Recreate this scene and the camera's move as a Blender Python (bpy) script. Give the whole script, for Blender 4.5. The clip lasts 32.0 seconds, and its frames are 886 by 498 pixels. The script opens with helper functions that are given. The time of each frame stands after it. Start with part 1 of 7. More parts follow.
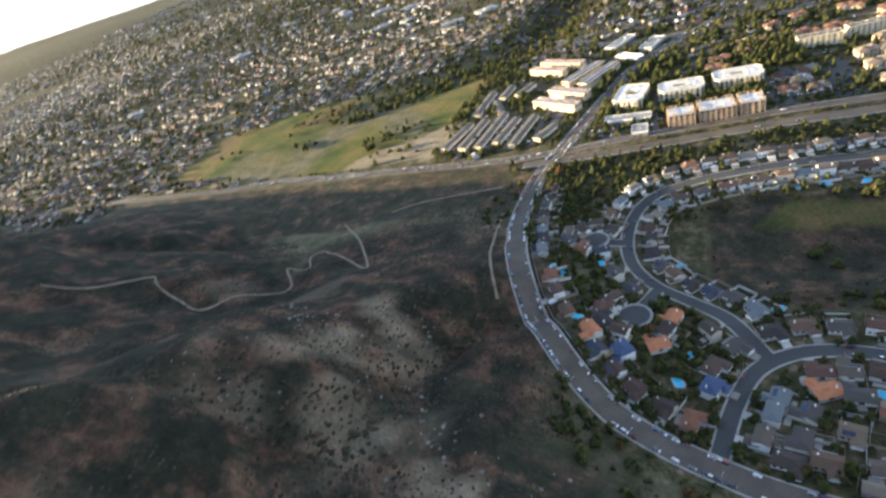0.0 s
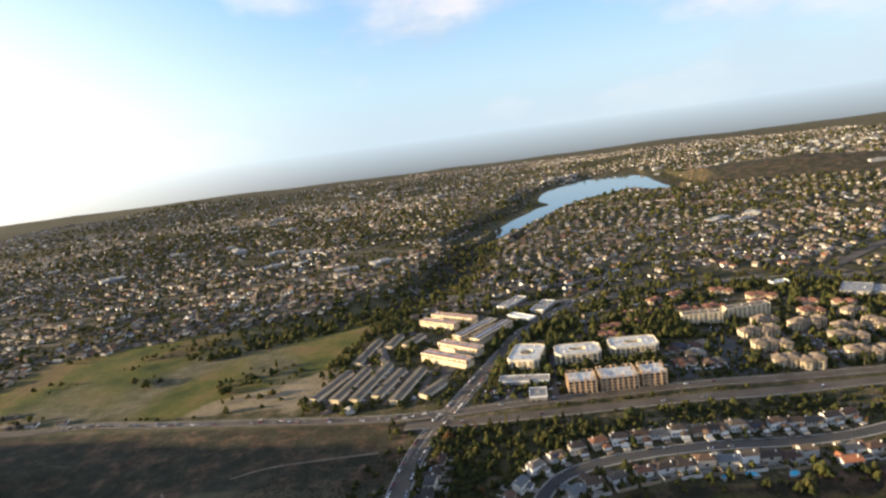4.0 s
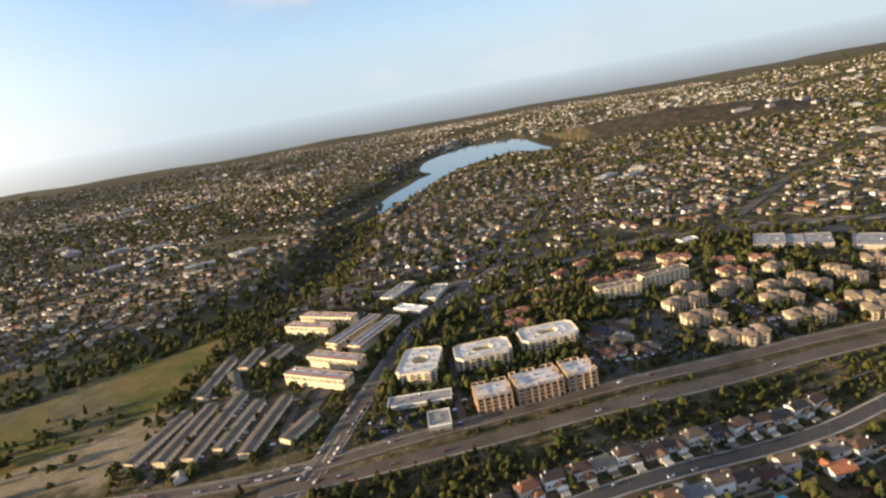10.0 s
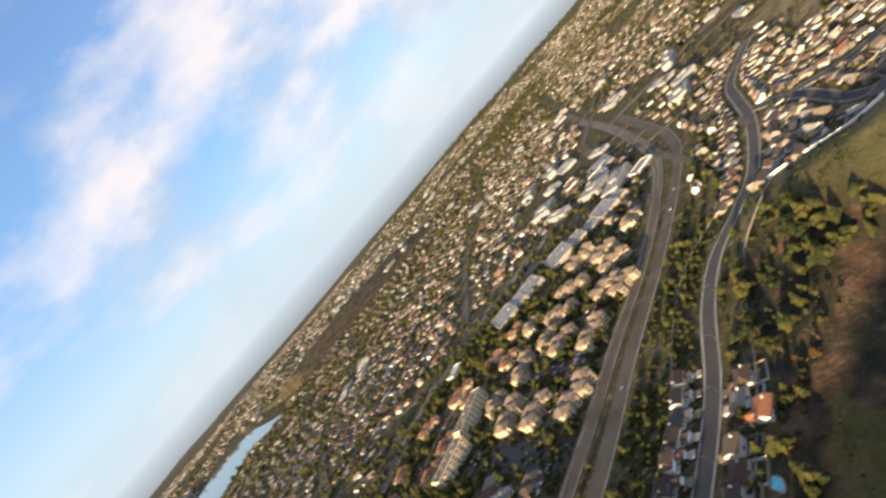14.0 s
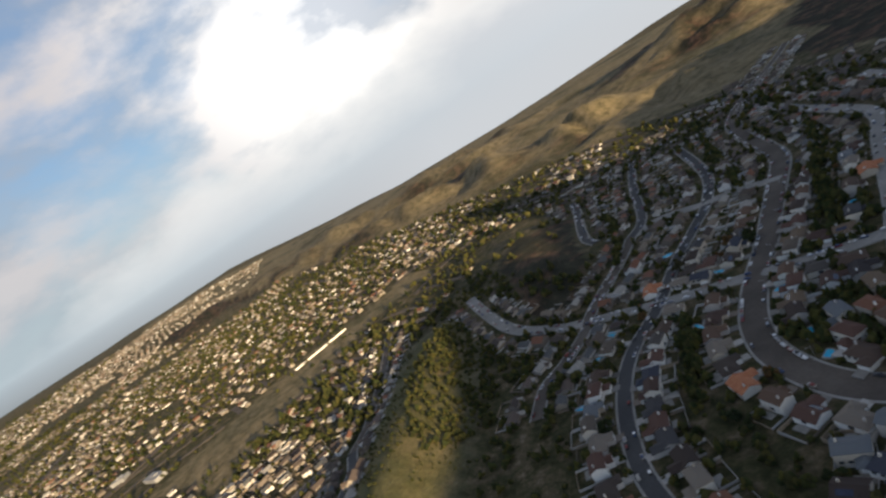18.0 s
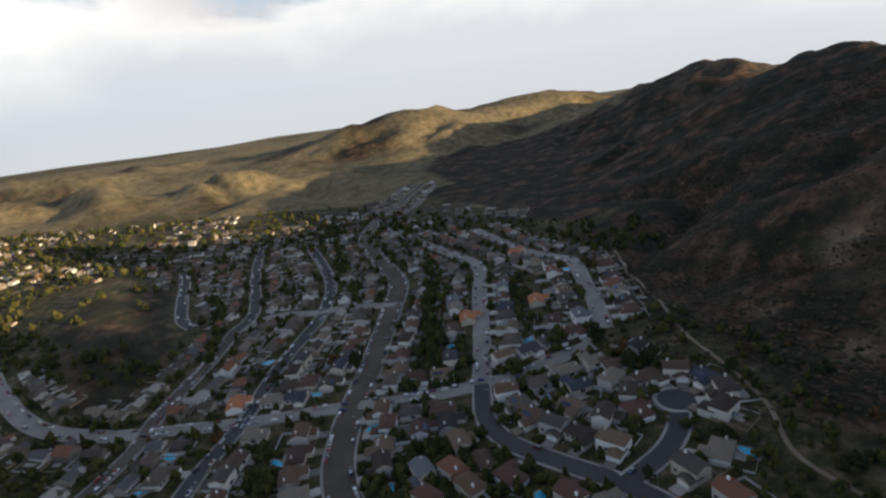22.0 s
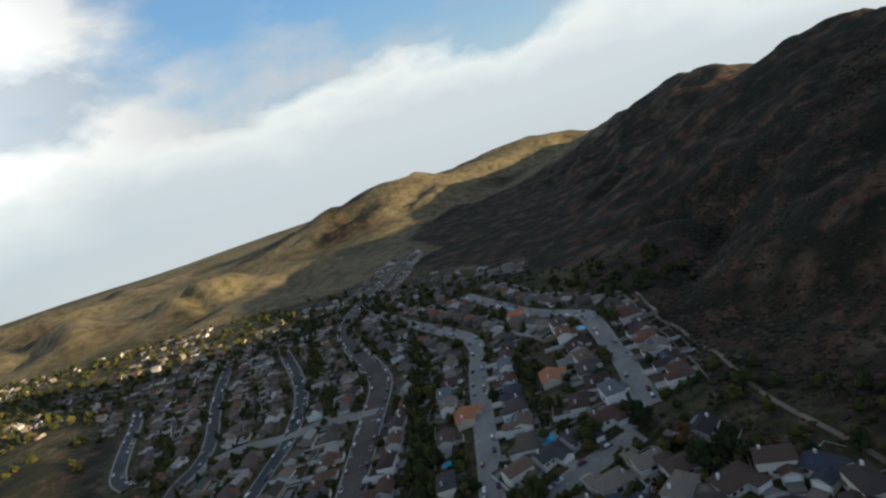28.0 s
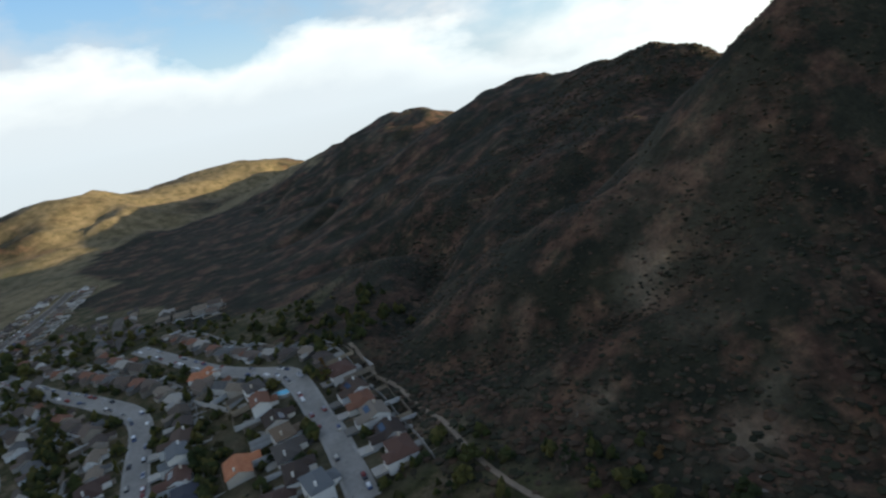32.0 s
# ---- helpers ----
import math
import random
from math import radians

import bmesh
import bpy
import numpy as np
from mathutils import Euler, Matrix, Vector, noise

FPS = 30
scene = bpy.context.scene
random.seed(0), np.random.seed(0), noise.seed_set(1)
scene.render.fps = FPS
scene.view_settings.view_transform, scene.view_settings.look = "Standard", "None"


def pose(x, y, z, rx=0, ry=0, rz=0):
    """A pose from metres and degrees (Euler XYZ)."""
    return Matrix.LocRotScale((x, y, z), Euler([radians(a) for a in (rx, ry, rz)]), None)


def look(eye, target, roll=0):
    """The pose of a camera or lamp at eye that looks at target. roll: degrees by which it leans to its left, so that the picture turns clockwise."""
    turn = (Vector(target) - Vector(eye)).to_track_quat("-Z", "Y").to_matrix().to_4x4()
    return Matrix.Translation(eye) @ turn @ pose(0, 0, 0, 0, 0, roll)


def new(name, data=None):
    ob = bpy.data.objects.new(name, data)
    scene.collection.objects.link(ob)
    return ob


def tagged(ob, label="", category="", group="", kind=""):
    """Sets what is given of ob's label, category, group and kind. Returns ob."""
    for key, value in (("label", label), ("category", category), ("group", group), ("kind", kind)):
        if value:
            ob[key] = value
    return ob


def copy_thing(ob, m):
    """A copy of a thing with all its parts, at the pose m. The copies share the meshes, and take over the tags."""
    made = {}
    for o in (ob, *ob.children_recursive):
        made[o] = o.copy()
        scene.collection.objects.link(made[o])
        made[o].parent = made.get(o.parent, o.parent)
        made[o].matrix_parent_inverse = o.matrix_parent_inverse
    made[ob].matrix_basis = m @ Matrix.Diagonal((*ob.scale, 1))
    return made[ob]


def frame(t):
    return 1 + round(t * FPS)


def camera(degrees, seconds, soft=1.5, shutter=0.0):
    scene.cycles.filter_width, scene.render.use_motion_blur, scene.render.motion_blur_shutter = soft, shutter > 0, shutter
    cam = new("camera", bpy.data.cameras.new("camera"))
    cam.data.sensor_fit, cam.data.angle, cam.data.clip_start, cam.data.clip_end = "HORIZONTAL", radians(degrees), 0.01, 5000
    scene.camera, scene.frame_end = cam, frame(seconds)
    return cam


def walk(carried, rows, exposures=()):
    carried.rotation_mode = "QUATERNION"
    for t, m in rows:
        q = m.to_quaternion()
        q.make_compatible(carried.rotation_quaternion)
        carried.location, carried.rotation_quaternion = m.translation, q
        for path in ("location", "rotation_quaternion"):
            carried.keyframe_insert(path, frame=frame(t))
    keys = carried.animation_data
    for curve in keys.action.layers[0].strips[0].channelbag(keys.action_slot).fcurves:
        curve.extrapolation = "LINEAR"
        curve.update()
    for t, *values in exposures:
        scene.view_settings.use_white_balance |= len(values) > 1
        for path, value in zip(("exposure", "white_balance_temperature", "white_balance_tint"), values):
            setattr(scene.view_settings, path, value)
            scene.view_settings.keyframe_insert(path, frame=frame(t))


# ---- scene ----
# ---------------------------------------------------------------- camera
cam = camera(75.09, 32.0, soft=2.4, shutter=0.3)
PATH = [
    (0, pose(27.1, -236.8, 306.5, 56.79, 15.61, 18.74)),
    (0.5, pose(23.5, -226.1, 299.4, 63.03, 17.67, 15.49)),
    (1, pose(19.8, -215.8, 293.0, 65.34, 14.84, 15.80)),
    (1.5, pose(16.3, -205.5, 287.3, 62.28, 12.37, 14.13)),
    (2, pose(13.0, -195.1, 282.2, 61.92, 13.36, 12.67)),
    (2.5, pose(10.0, -184.3, 277.8, 65.10, 12.95, 12.94)),
    (3, pose(7.3, -173.0, 273.8, 72.76, 10.68, 11.82)),
    (3.5, pose(5.1, -160.9, 270.2, 76.90, 6.92, 11.14)),
    (4, pose(3.4, -147.6, 266.9, 79.78, 7.35, 10.27)),
    (4.5, pose(2.1, -133.0, 263.8, 82.40, 7.04, 9.76)),
    (6.5, pose(0.6, -67.0, 253.0, 88.59, 15.51, 3.09)),
    (7, pose(0.4, -52.5, 250.8, 86.02, 12.04, 2.60)),
    (7.5, pose(0.2, -39.6, 249.0, 82.33, 10.88, -0.26)),
    (8, pose(-0.1, -28.1, 247.4, 80.90, 9.49, 0.28)),
    (8.5, pose(-0.3, -17.9, 246.0, 78.94, 2.88, 0.18)),
    (9, pose(-0.5, -8.7, 244.7, 77.66, 1.74, -0.51)),
    (9.5, pose(-0.8, -0.5, 243.5, 77.41, 13.35, -2.01)),
    (10, pose(-1.2, 7.5, 242.0, 75.44, 9.67, -1.78)),
    (10.5, pose(-1.5, 15.5, 240.3, 74.84, 9.85, -3.20)),
    (11, pose(-1.9, 24.2, 238.1, 75.39, 11.98, -4.35)),
    (11.5, pose(-2.1, 33.8, 235.5, 75.40, 12.46, -4.62)),
    (12, pose(-1.9, 44.3, 232.6, 78.90, 22.62, -8.55)),
    (12.5, pose(-1.0, 55.8, 229.5, 81.90, 30.81, -13.08)),
    (13, pose(0.9, 67.6, 226.3, 83.33, 40.90, -19.83)),
    (13.5, pose(4.2, 79.4, 223.1, 80.51, 47.14, -29.62)),
    (14, pose(8.8, 90.7, 220.0, 78.26, 48.59, -42.41)),
    (14.5, pose(14.8, 101.1, 217.0, 77.35, 39.36, -53.21)),
    (15, pose(22.3, 110.4, 214.3, 81.07, 42.37, -62.25)),
    (15.5, pose(31.3, 118.3, 211.8, 81.90, 44.32, -68.57)),
    (17.5, pose(74.8, 129.3, 204.5, 78.25, 34.90, -101.65)),
    (18, pose(84.7, 127.8, 202.7, 76.47, 32.38, -108.23)),
    (18.5, pose(93.8, 125.3, 200.9, 75.16, 29.93, -114.49)),
    (19, pose(102.4, 121.8, 199.1, 76.09, 31.71, -118.86)),
    (19.5, pose(110.5, 117.2, 197.1, 76.77, 29.66, -122.82)),
    (20, pose(118.2, 111.5, 195.1, 76.15, 27.56, -129.02)),
    (20.5, pose(125.4, 104.8, 192.9, 75.71, 27.87, -134.48)),
    (21, pose(132.2, 97.2, 190.5, 75.12, 20.62, -137.38)),
    (21.5, pose(138.5, 89.0, 187.9, 73.86, 13.69, -140.76)),
    (22, pose(144.1, 80.7, 185.2, 72.81, 7.81, -140.40)),
    (22.5, pose(149.1, 72.4, 182.4, 71.58, 4.76, -139.40)),
    (23, pose(153.2, 64.6, 179.7, 69.10, 3.44, -137.57)),
    (23.5, pose(156.7, 57.3, 177.1, 66.61, 2.90, -135.86)),
    (24, pose(159.7, 50.5, 174.8, 65.38, -0.29, -134.27)),
    (24.5, pose(162.4, 44.1, 172.7, 64.41, -1.08, -133.01)),
    (25, pose(165.2, 37.8, 170.8, 68.71, 5.25, -131.73)),
    (25.5, pose(168.0, 31.5, 168.9, 72.12, 6.11, -131.16)),
    (26, pose(171.2, 25.0, 167.0, 74.89, 10.98, -133.87)),
    (26.5, pose(174.7, 18.1, 165.1, 77.97, 14.05, -134.38)),
    (28.5, pose(194.0, -15.3, 156.3, 78.66, 20.31, -145.79)),
    (29, pose(198.9, -24.3, 154.1, 78.08, 22.57, -149.45)),
    (29.5, pose(203.3, -33.1, 152.1, 77.12, 22.99, -152.85)),
    (30, pose(206.9, -41.5, 150.4, 75.25, 19.83, -157.31)),
    (30.5, pose(209.9, -49.6, 148.9, 74.67, 17.13, -161.60)),
    (31, pose(212.2, -57.4, 147.7, 74.80, 15.46, -164.44)),
    (31.5, pose(213.8, -64.9, 146.6, 75.36, 13.45, -165.76)),
    (32, pose(214.8, -72.6, 145.5, 74.98, 11.25, -169.91)),
]
EXPOSURES = [(0, 2.3, 5900, 3.0), (2.4, 2.15, 5900, 4.0), (3.0, 1.7, 6050, 5.1), (4.0, 1.5, 6300, 7.0), (7.0, 1.25, 6550, 10.0), (10.0, 1.4, 6550, 10.0), (12.0, 1.45, 6550, 10.0), (14.0, 1.5, 6550, 10.0), (15.5, 1.4, 6550, 10.0), (19.0, 0.8, 6500, 8.0), (23.0, 1.2, 6500, 8.8), (25.0, 1.5, 6500, 8.5), (26.5, 1.25, 6361, 5.1), (28.5, 0.85, 6250, 2.0), (29.5, 0.85, 6250, 2.0), (31.0, 1.2, 6250, 2.0), (32.0, 1.2, 6250, 2.0)]   # the lens opens towards the shade and the glare
walk(cam, PATH, EXPOSURES)

# ---------------------------------------------------------------- sky and sun
SUN_YAW, SUN_HEIGHT = 102.0, 8.6          # degrees to the left of +y, and above the horizon
SUN_WAY = Vector((-math.sin(radians(SUN_YAW)) * math.cos(radians(SUN_HEIGHT)), math.cos(radians(SUN_YAW)) * math.cos(radians(SUN_HEIGHT)),
                  math.sin(radians(SUN_HEIGHT))))

world = bpy.data.worlds.new("sky")
scene.world = world
world.use_nodes = True
wt = world.node_tree
wt.nodes.clear()


def wnode(kind, **values):
    n = wt.nodes.new(kind)
    for key, value in values.items():
        if key in n.inputs:
            n.inputs[key].default_value = value
    return n


def wmath(op, a, b=None, clamp=False):
    n = wt.nodes.new("ShaderNodeMath")
    n.operation, n.use_clamp = op, clamp
    for i, v in enumerate((a, b)):
        if v is None:
            continue
        if isinstance(v, (int, float)):
            n.inputs[i].default_value = v
        else:
            wt.links.new(v, n.inputs[i])
    return n.outputs[0]


def wmix(fac, a, b):
    n = wt.nodes.new("ShaderNodeMix")
    n.data_type = "RGBA"
    for slot, v in ((0, fac), (6, a), (7, b)):
        if isinstance(v, (int, float)) or isinstance(v, tuple):
            n.inputs[slot].default_value = v
        else:
            wt.links.new(v, n.inputs[slot])
    return n.outputs[2]


nishita = wt.nodes.new("ShaderNodeTexSky")
nishita.sky_type = "NISHITA"
nishita.sun_disc = False
nishita.sun_elevation = radians(SUN_HEIGHT)
nishita.sun_rotation = radians(-SUN_YAW)
nishita.altitude, nishita.air_density, nishita.dust_density, nishita.ozone_density = 200, 1.0, 1.6, 1.0
coords = wt.nodes.new("ShaderNodeTexCoord")
split = wt.nodes.new("ShaderNodeSeparateXYZ")
wt.links.new(coords.outputs["Generated"], split.inputs[0])
up = split.outputs[2]
# puffs of cloud, flattened, thicker to the west
def cloud_field(shift):
    squash = wt.nodes.new("ShaderNodeVectorMath")
    squash.operation = "MULTIPLY_ADD"
    wt.links.new(coords.outputs["Generated"], squash.inputs[0])
    squash.inputs[1].default_value, squash.inputs[2].default_value = (1.0, 1.0, 2.0), (3.7 + shift[0], 1.3 + shift[1], 0.4 + shift[2])
    n = wnode("ShaderNodeTexNoise", Scale=2.7, Detail=9.0, Roughness=0.55, Distortion=0.1)
    wt.links.new(squash.outputs[0], n.inputs["Vector"])
    return n.outputs[0]


west = wt.nodes.new("ShaderNodeVectorMath")
west.operation = "DOT_PRODUCT"
wt.links.new(coords.outputs["Generated"], west.inputs[0])
west.inputs[1].default_value = (0.9, -0.25, -0.2)
density = cloud_field((0, 0, 0))
cloud_ramp = wt.nodes.new("ShaderNodeValToRGB")
cloud_ramp.color_ramp.elements[0].position, cloud_ramp.color_ramp.elements[1].position = 0.485, 0.70


def lobe(yaw, rise, power):
    """How near the sky lies to a direction, from 0 to 1."""
    n = wt.nodes.new("ShaderNodeVectorMath")
    n.operation = "DOT_PRODUCT"
    wt.links.new(coords.outputs["Generated"], n.inputs[0])
    y, r = radians(yaw), radians(rise)
    n.inputs[1].default_value = (-math.sin(y) * math.cos(r), math.cos(y) * math.cos(r), math.sin(r))
    return wmath("POWER", wmath("MAXIMUM", n.outputs["Value"], 0.0), power)


ahead = lobe(-52, 27, 7.0)
tower, south = lobe(-101, 13, 42.0), lobe(160, 8, 14.0)
heaped = wmath("ADD", wmath("ADD", wmath("MULTIPLY", west.outputs["Value"], 0.05), wmath("MULTIPLY", ahead, 0.19)), wmath("ADD", wmath("MULTIPLY", tower, 0.3), wmath("MULTIPLY", south, 0.14)))
wt.links.new(wmath("ADD", density, heaped), cloud_ramp.inputs[0])
# a puff is dim where more cloud lies above it
under = wmath("MULTIPLY", wmath("ADD", wmath("SUBTRACT", cloud_field((-0.03, 0.02, 0.16)), density), 0.06), 6.0, True)
# nearness to the sun, for the warm glow in the haze round it
toward = wt.nodes.new("ShaderNodeVectorMath")
toward.operation = "DOT_PRODUCT"
wt.links.new(coords.outputs["Generated"], toward.inputs[0])
toward.inputs[1].default_value = SUN_WAY
near_sun = wmath("POWER", wmath("MAXIMUM", toward.outputs["Value"], 0.0), 2.3)
gain = wt.nodes.new("ShaderNodeVectorMath")
gain.operation = "SCALE"
gain.inputs[3].default_value = 0.08
wt.links.new(nishita.outputs[0], gain.inputs[0])
depth = wt.nodes.new("ShaderNodeValToRGB")
stops = depth.color_ramp.elements
while len(stops) < 5:
    stops.new(0.5)
for stop, (at, colour) in zip(stops, ((0.0, (0.25, 0.30, 0.34)), (0.10, (0.235, 0.32, 0.40)), (0.26, (0.125, 0.24, 0.41)), (0.5, (0.08, 0.155, 0.31)), (1.0, (0.06, 0.075, 0.10)))):
    stop.position, stop.color = at, (*colour, 1)
wt.links.new(up, depth.inputs[0])
blue = wmix(0.8, gain.outputs[0], depth.outputs[0])
cloud_colour = wmix(under, wmix(wmath("ADD", tower, south, True), (0.37, 0.34, 0.34, 1), (0.92, 0.87, 0.82, 1)), wmix(wmath("ADD", tower, south, True), (0.225, 0.24, 0.27, 1), (0.42, 0.43, 0.46, 1)))
with_clouds = wmix(wmath("MULTIPLY", cloud_ramp.outputs[0], 0.9), blue, cloud_colour)
# a bank of cloud lies low to the west, its top uneven
lip = wmath("ADD", wmath("MULTIPLY", lobe(-128, 0, 2.5), 0.15), wmath("MULTIPLY", wmath("MULTIPLY", wmath("SUBTRACT", cloud_field((5, 2, 1)), 0.5), 0.42), lobe(-140, 0, 0.7)))
bank = wmath("MULTIPLY", wmath("SUBTRACT", wmath("ADD", lip, 0.012), up), 22.0, True)
crown_light = wmath("SUBTRACT", 1.0, wmath("MULTIPLY", wmath("SUBTRACT", lip, up), 9.0, True), True)
with_clouds = wmix(wmath("MULTIPLY", bank, 0.92), with_clouds, wmix(wmath("MULTIPLY", south, 0.9, True), wmix(crown_light, (0.38, 0.385, 0.405, 1), (0.57, 0.55, 0.53, 1)), (0.85, 0.82, 0.78, 1)))
# the pale haze above the horizon
low = wmath("POWER", wmath("SUBTRACT", 1.0, wmath("MULTIPLY", wmath("MAXIMUM", up, 0.0), 4.5), True), 2.5)
southward = lobe(-160, 0, 1.2)
with_haze = wmix(wmath("MULTIPLY", low, 0.85), with_clouds, wmix(southward, (0.25, 0.295, 0.33, 1), (0.36, 0.375, 0.40, 1)))
# hazy distance below the horizon
sunk = wmath("MULTIPLY", wmath("SUBTRACT", 0.012, up), 16.0, True)
with_haze = wmix(wmath("POWER", sunk, 0.7), with_haze, wmix(wmath("MULTIPLY", lobe(-150, 0, 0.8), 1.3, True), (0.09, 0.095, 0.10, 1), (0.34, 0.35, 0.37, 1)))
veil = wmath("SUBTRACT", 1.0, wmath("MULTIPLY", wmath("ABSOLUTE", wmath("SUBTRACT", up, 0.03)), 2.2), True)
with_glow = wmix(wmath("MULTIPLY", wmath("MULTIPLY", near_sun, veil), 0.95, True), with_haze, (1.35, 1.2, 0.98, 1))
backing = wt.nodes.new("ShaderNodeBackground")
backing.inputs[1].default_value = 1.0
wt.links.new(with_glow, backing.inputs[0])
out = wt.nodes.new("ShaderNodeOutputWorld")
wt.links.new(backing.outputs[0], out.inputs[0])

sun = new("sun", bpy.data.lights.new("sun", "SUN"))
sun.data.energy, sun.data.angle, sun.data.color = 5.0, radians(0.6), (1.0, 0.745, 0.44)
sun.matrix_world = look(SUN_WAY * 1000, (0, 0, 0))


# ---------------------------------------------------------------- the lie of the land
def lattice(ix, iy, seed):
    n = (ix.astype(np.int64) * 374761393 + iy.astype(np.int64) * 668265263 + seed * 974711) & 0x7FFFFFFF
    n = ((n ^ (n >> 13)) * 1274126177) & 0x7FFFFFFF
    return ((n ^ (n >> 16)) & 0xFFFF) / 65535.0


def value_noise(x, y, size, seed=0):
    """Smooth noise from 0 to 1 with features of that size."""
    x, y = np.asarray(x, float) / size, np.asarray(y, float) / size
    ix, iy = np.floor(x), np.floor(y)
    fx, fy = x - ix, y - iy
    fx, fy = fx * fx * (3 - 2 * fx), fy * fy * (3 - 2 * fy)
    ix, iy = ix.astype(np.int64), iy.astype(np.int64)
    a, b = lattice(ix, iy, seed), lattice(ix + 1, iy, seed)
    c, d = lattice(ix, iy + 1, seed), lattice(ix + 1, iy + 1, seed)
    return (a + (b - a) * fx) + ((c + (d - c) * fx) - (a + (b - a) * fx)) * fy


def fbm(x, y, size, octaves=4, seed=0):
    total, weight = 0.0, 0.0
    for o in range(octaves):
        total = total + value_noise(x, y, size / 2**o, seed + o) * 0.5**o
        weight += 0.5**o
    return total / weight


# heights of the built-up ground: x, y, z
LEVELS = np.array([
    (-43, 440, 12), (95, 440, 14), (-4, 400, 7), (94, 415, 4), (-61, 664, 4), (449, 669, 6), (-163, 529, 6), (669, 524, -2),
    (568, 379, 0), (202, 310, -14), (-63, 216, -11), (-22, 103, -6), (64, 75, -12), (-64, 96, 0), (497, 198, -6), (421, 321, -2),
    (448, -55, -6), (504, -79, -12), (355, 76, -6), (336, -19, -10), (425, -118, -16), (346, -161, -4), (400, -224, 8),
    (228, -184, 10), (206, -106, 14), (512, -257, -2), (433, -341, 12), (283, -252, 14), (811, -581, -9), (734, 12, -6)], float)

# crests: foot width, then x, y, height
MOUNTAIN = (430, [(700, -1500, 95), (488, -1228, 142), (400, -1090, 112), (256, -916, 160), (190, -800, 134), (114, -690, 147), (20, -590, 126),
                  (-100, -420, 162), (-330, -260, 164), (-700, -40, 165)])
# unseen ridge added past the mountain's west end, heights set by its shadow's edge
SHADE_CREST = (200, [(-700, -40, 165), (-850, 30, 155), (-1000, 100, 140), (-1250, 190, 114), (-1400, 240, 45)])
SPUR = (190, [(-100, -420, 190), (30, -425, 185), (92, -408, 160), (125, -398, 118), (190, -375, 72), (270, -345, 26)])
SHOULDER = (260, [(-330, -260, 190), (-260, -60, 120), (-230, 60, 60)])
FAR_HILLS = (480, [(1950, -650, 20), (2080, -450, 48), (2250, -220, 24), (2380, 20, 50), (2520, 300, 28), (2720, 600, 46)])
MID_HILLS = (250, [(1080, -640, 26), (1240, -560, 40), (1400, -440, 26), (1580, -330, 42), (1800, -130, 28), (2050, 60, 40)])
PEAK_ONE = (430, [(1500, -1010, 40), (1340, -1160, 90), (1267, -1234, 104), (1180, -1420, 60)])
PEAK_TWO = (300, [(1300, -1450, 60), (1140, -1620, 84), (1080, -1660, 70)])
GREEN_RIDGE = (85, [(392, 300, 12), (402, 240, 20), (450, 190, 24), (540, 140, 22), (680, 72, 14)])
LAKE_HILL = (420, [(620, 2350, 48), (900, 2250, 66), (1150, 2150, 52)])
MEADOW_HILL = (130, [(640, -60, 14), (740, -80, 18), (850, -110, 10)])
CANYON = (92, [(10, 185, 10), (100, 196, 18), (210, 208, 27), (290, 202, 27), (345, 176, 12)])
RAVINE = (30, [(296, -292, 5), (277, -322, 9), (240, -318, 12), (206, -312, 14), (177, -322, 14), (151, -327, 12), (127, -335, 8)])
CREEK = (120, [(-520, 640, 6), (-380, 740, 12), (-260, 860, 16), (-220, 1050, 16), (-200, 1400, 6)])
LAKE = [(-214, 1452), (-186, 1432), (-126, 1580), (-60, 1735), (-8, 1930), (100, 2175), (225, 2310), (325, 2425), (385, 2320), (450, 2190), (478, 2205), (458, 2420), (452, 2650), (440, 2940), (330, 3100), (195, 3040),
        (55, 2820), (-42, 2590), (-66, 2300), (-22, 2130), (-68, 2040), (-97, 1930), (-155, 1750)]
LAKE_LEVEL = -13.0
SHEET_EDGE = 9000.0


def crest(x, y, form, sharp=0.45):
    width, line = form
    top = np.zeros(np.shape(x))
    for (ax, ay, ah), (bx, by, bh) in zip(line, line[1:]):
        s = np.clip(((x - ax) * (bx - ax) + (y - ay) * (by - ay)) / ((bx - ax) ** 2 + (by - ay) ** 2), 0, 1)
        q = np.clip(1 - np.hypot(x - ax - s * (bx - ax), y - ay - s * (by - ay)) / width, 0, 1)
        top = np.maximum(top, (ah + s * (bh - ah)) * (q * q * (3 - 2 * q) * (1 - sharp) + sharp * q**1.6))
    return top


def in_polygon(x, y, poly):
    inside = np.zeros(np.shape(x), bool)
    for (ax, ay), (bx, by) in zip(poly, poly[1:] + poly[:1]):
        crosses = (ay > y) != (by > y)
        inside ^= crosses & (x < (bx - ax) * (y - ay) / (by - ay + 1e-9) + ax)
    return inside


def hill_height(x, y):
    top = np.maximum(np.maximum(crest(x, y, MOUNTAIN), crest(x, y, SPUR, 0.7)), np.maximum(crest(x, y, SHOULDER), np.maximum(crest(x, y, FAR_HILLS), crest(x, y, MID_HILLS, 0.8))))
    return np.maximum(np.maximum(top, crest(x, y, SHADE_CREST)), np.maximum(crest(x, y, PEAK_ONE), crest(x, y, PEAK_TWO)))


def gully(x, y):
    """From 0 on the open slope to 1 along the beds of the gullies."""
    warp = (fbm(x, y, 140, 2, 83) - 0.5) * 90
    return np.clip(1 - np.abs(value_noise(x + warp, y - warp, 210, 81) - 0.5) * 5.5, 0, 1) ** 1.5


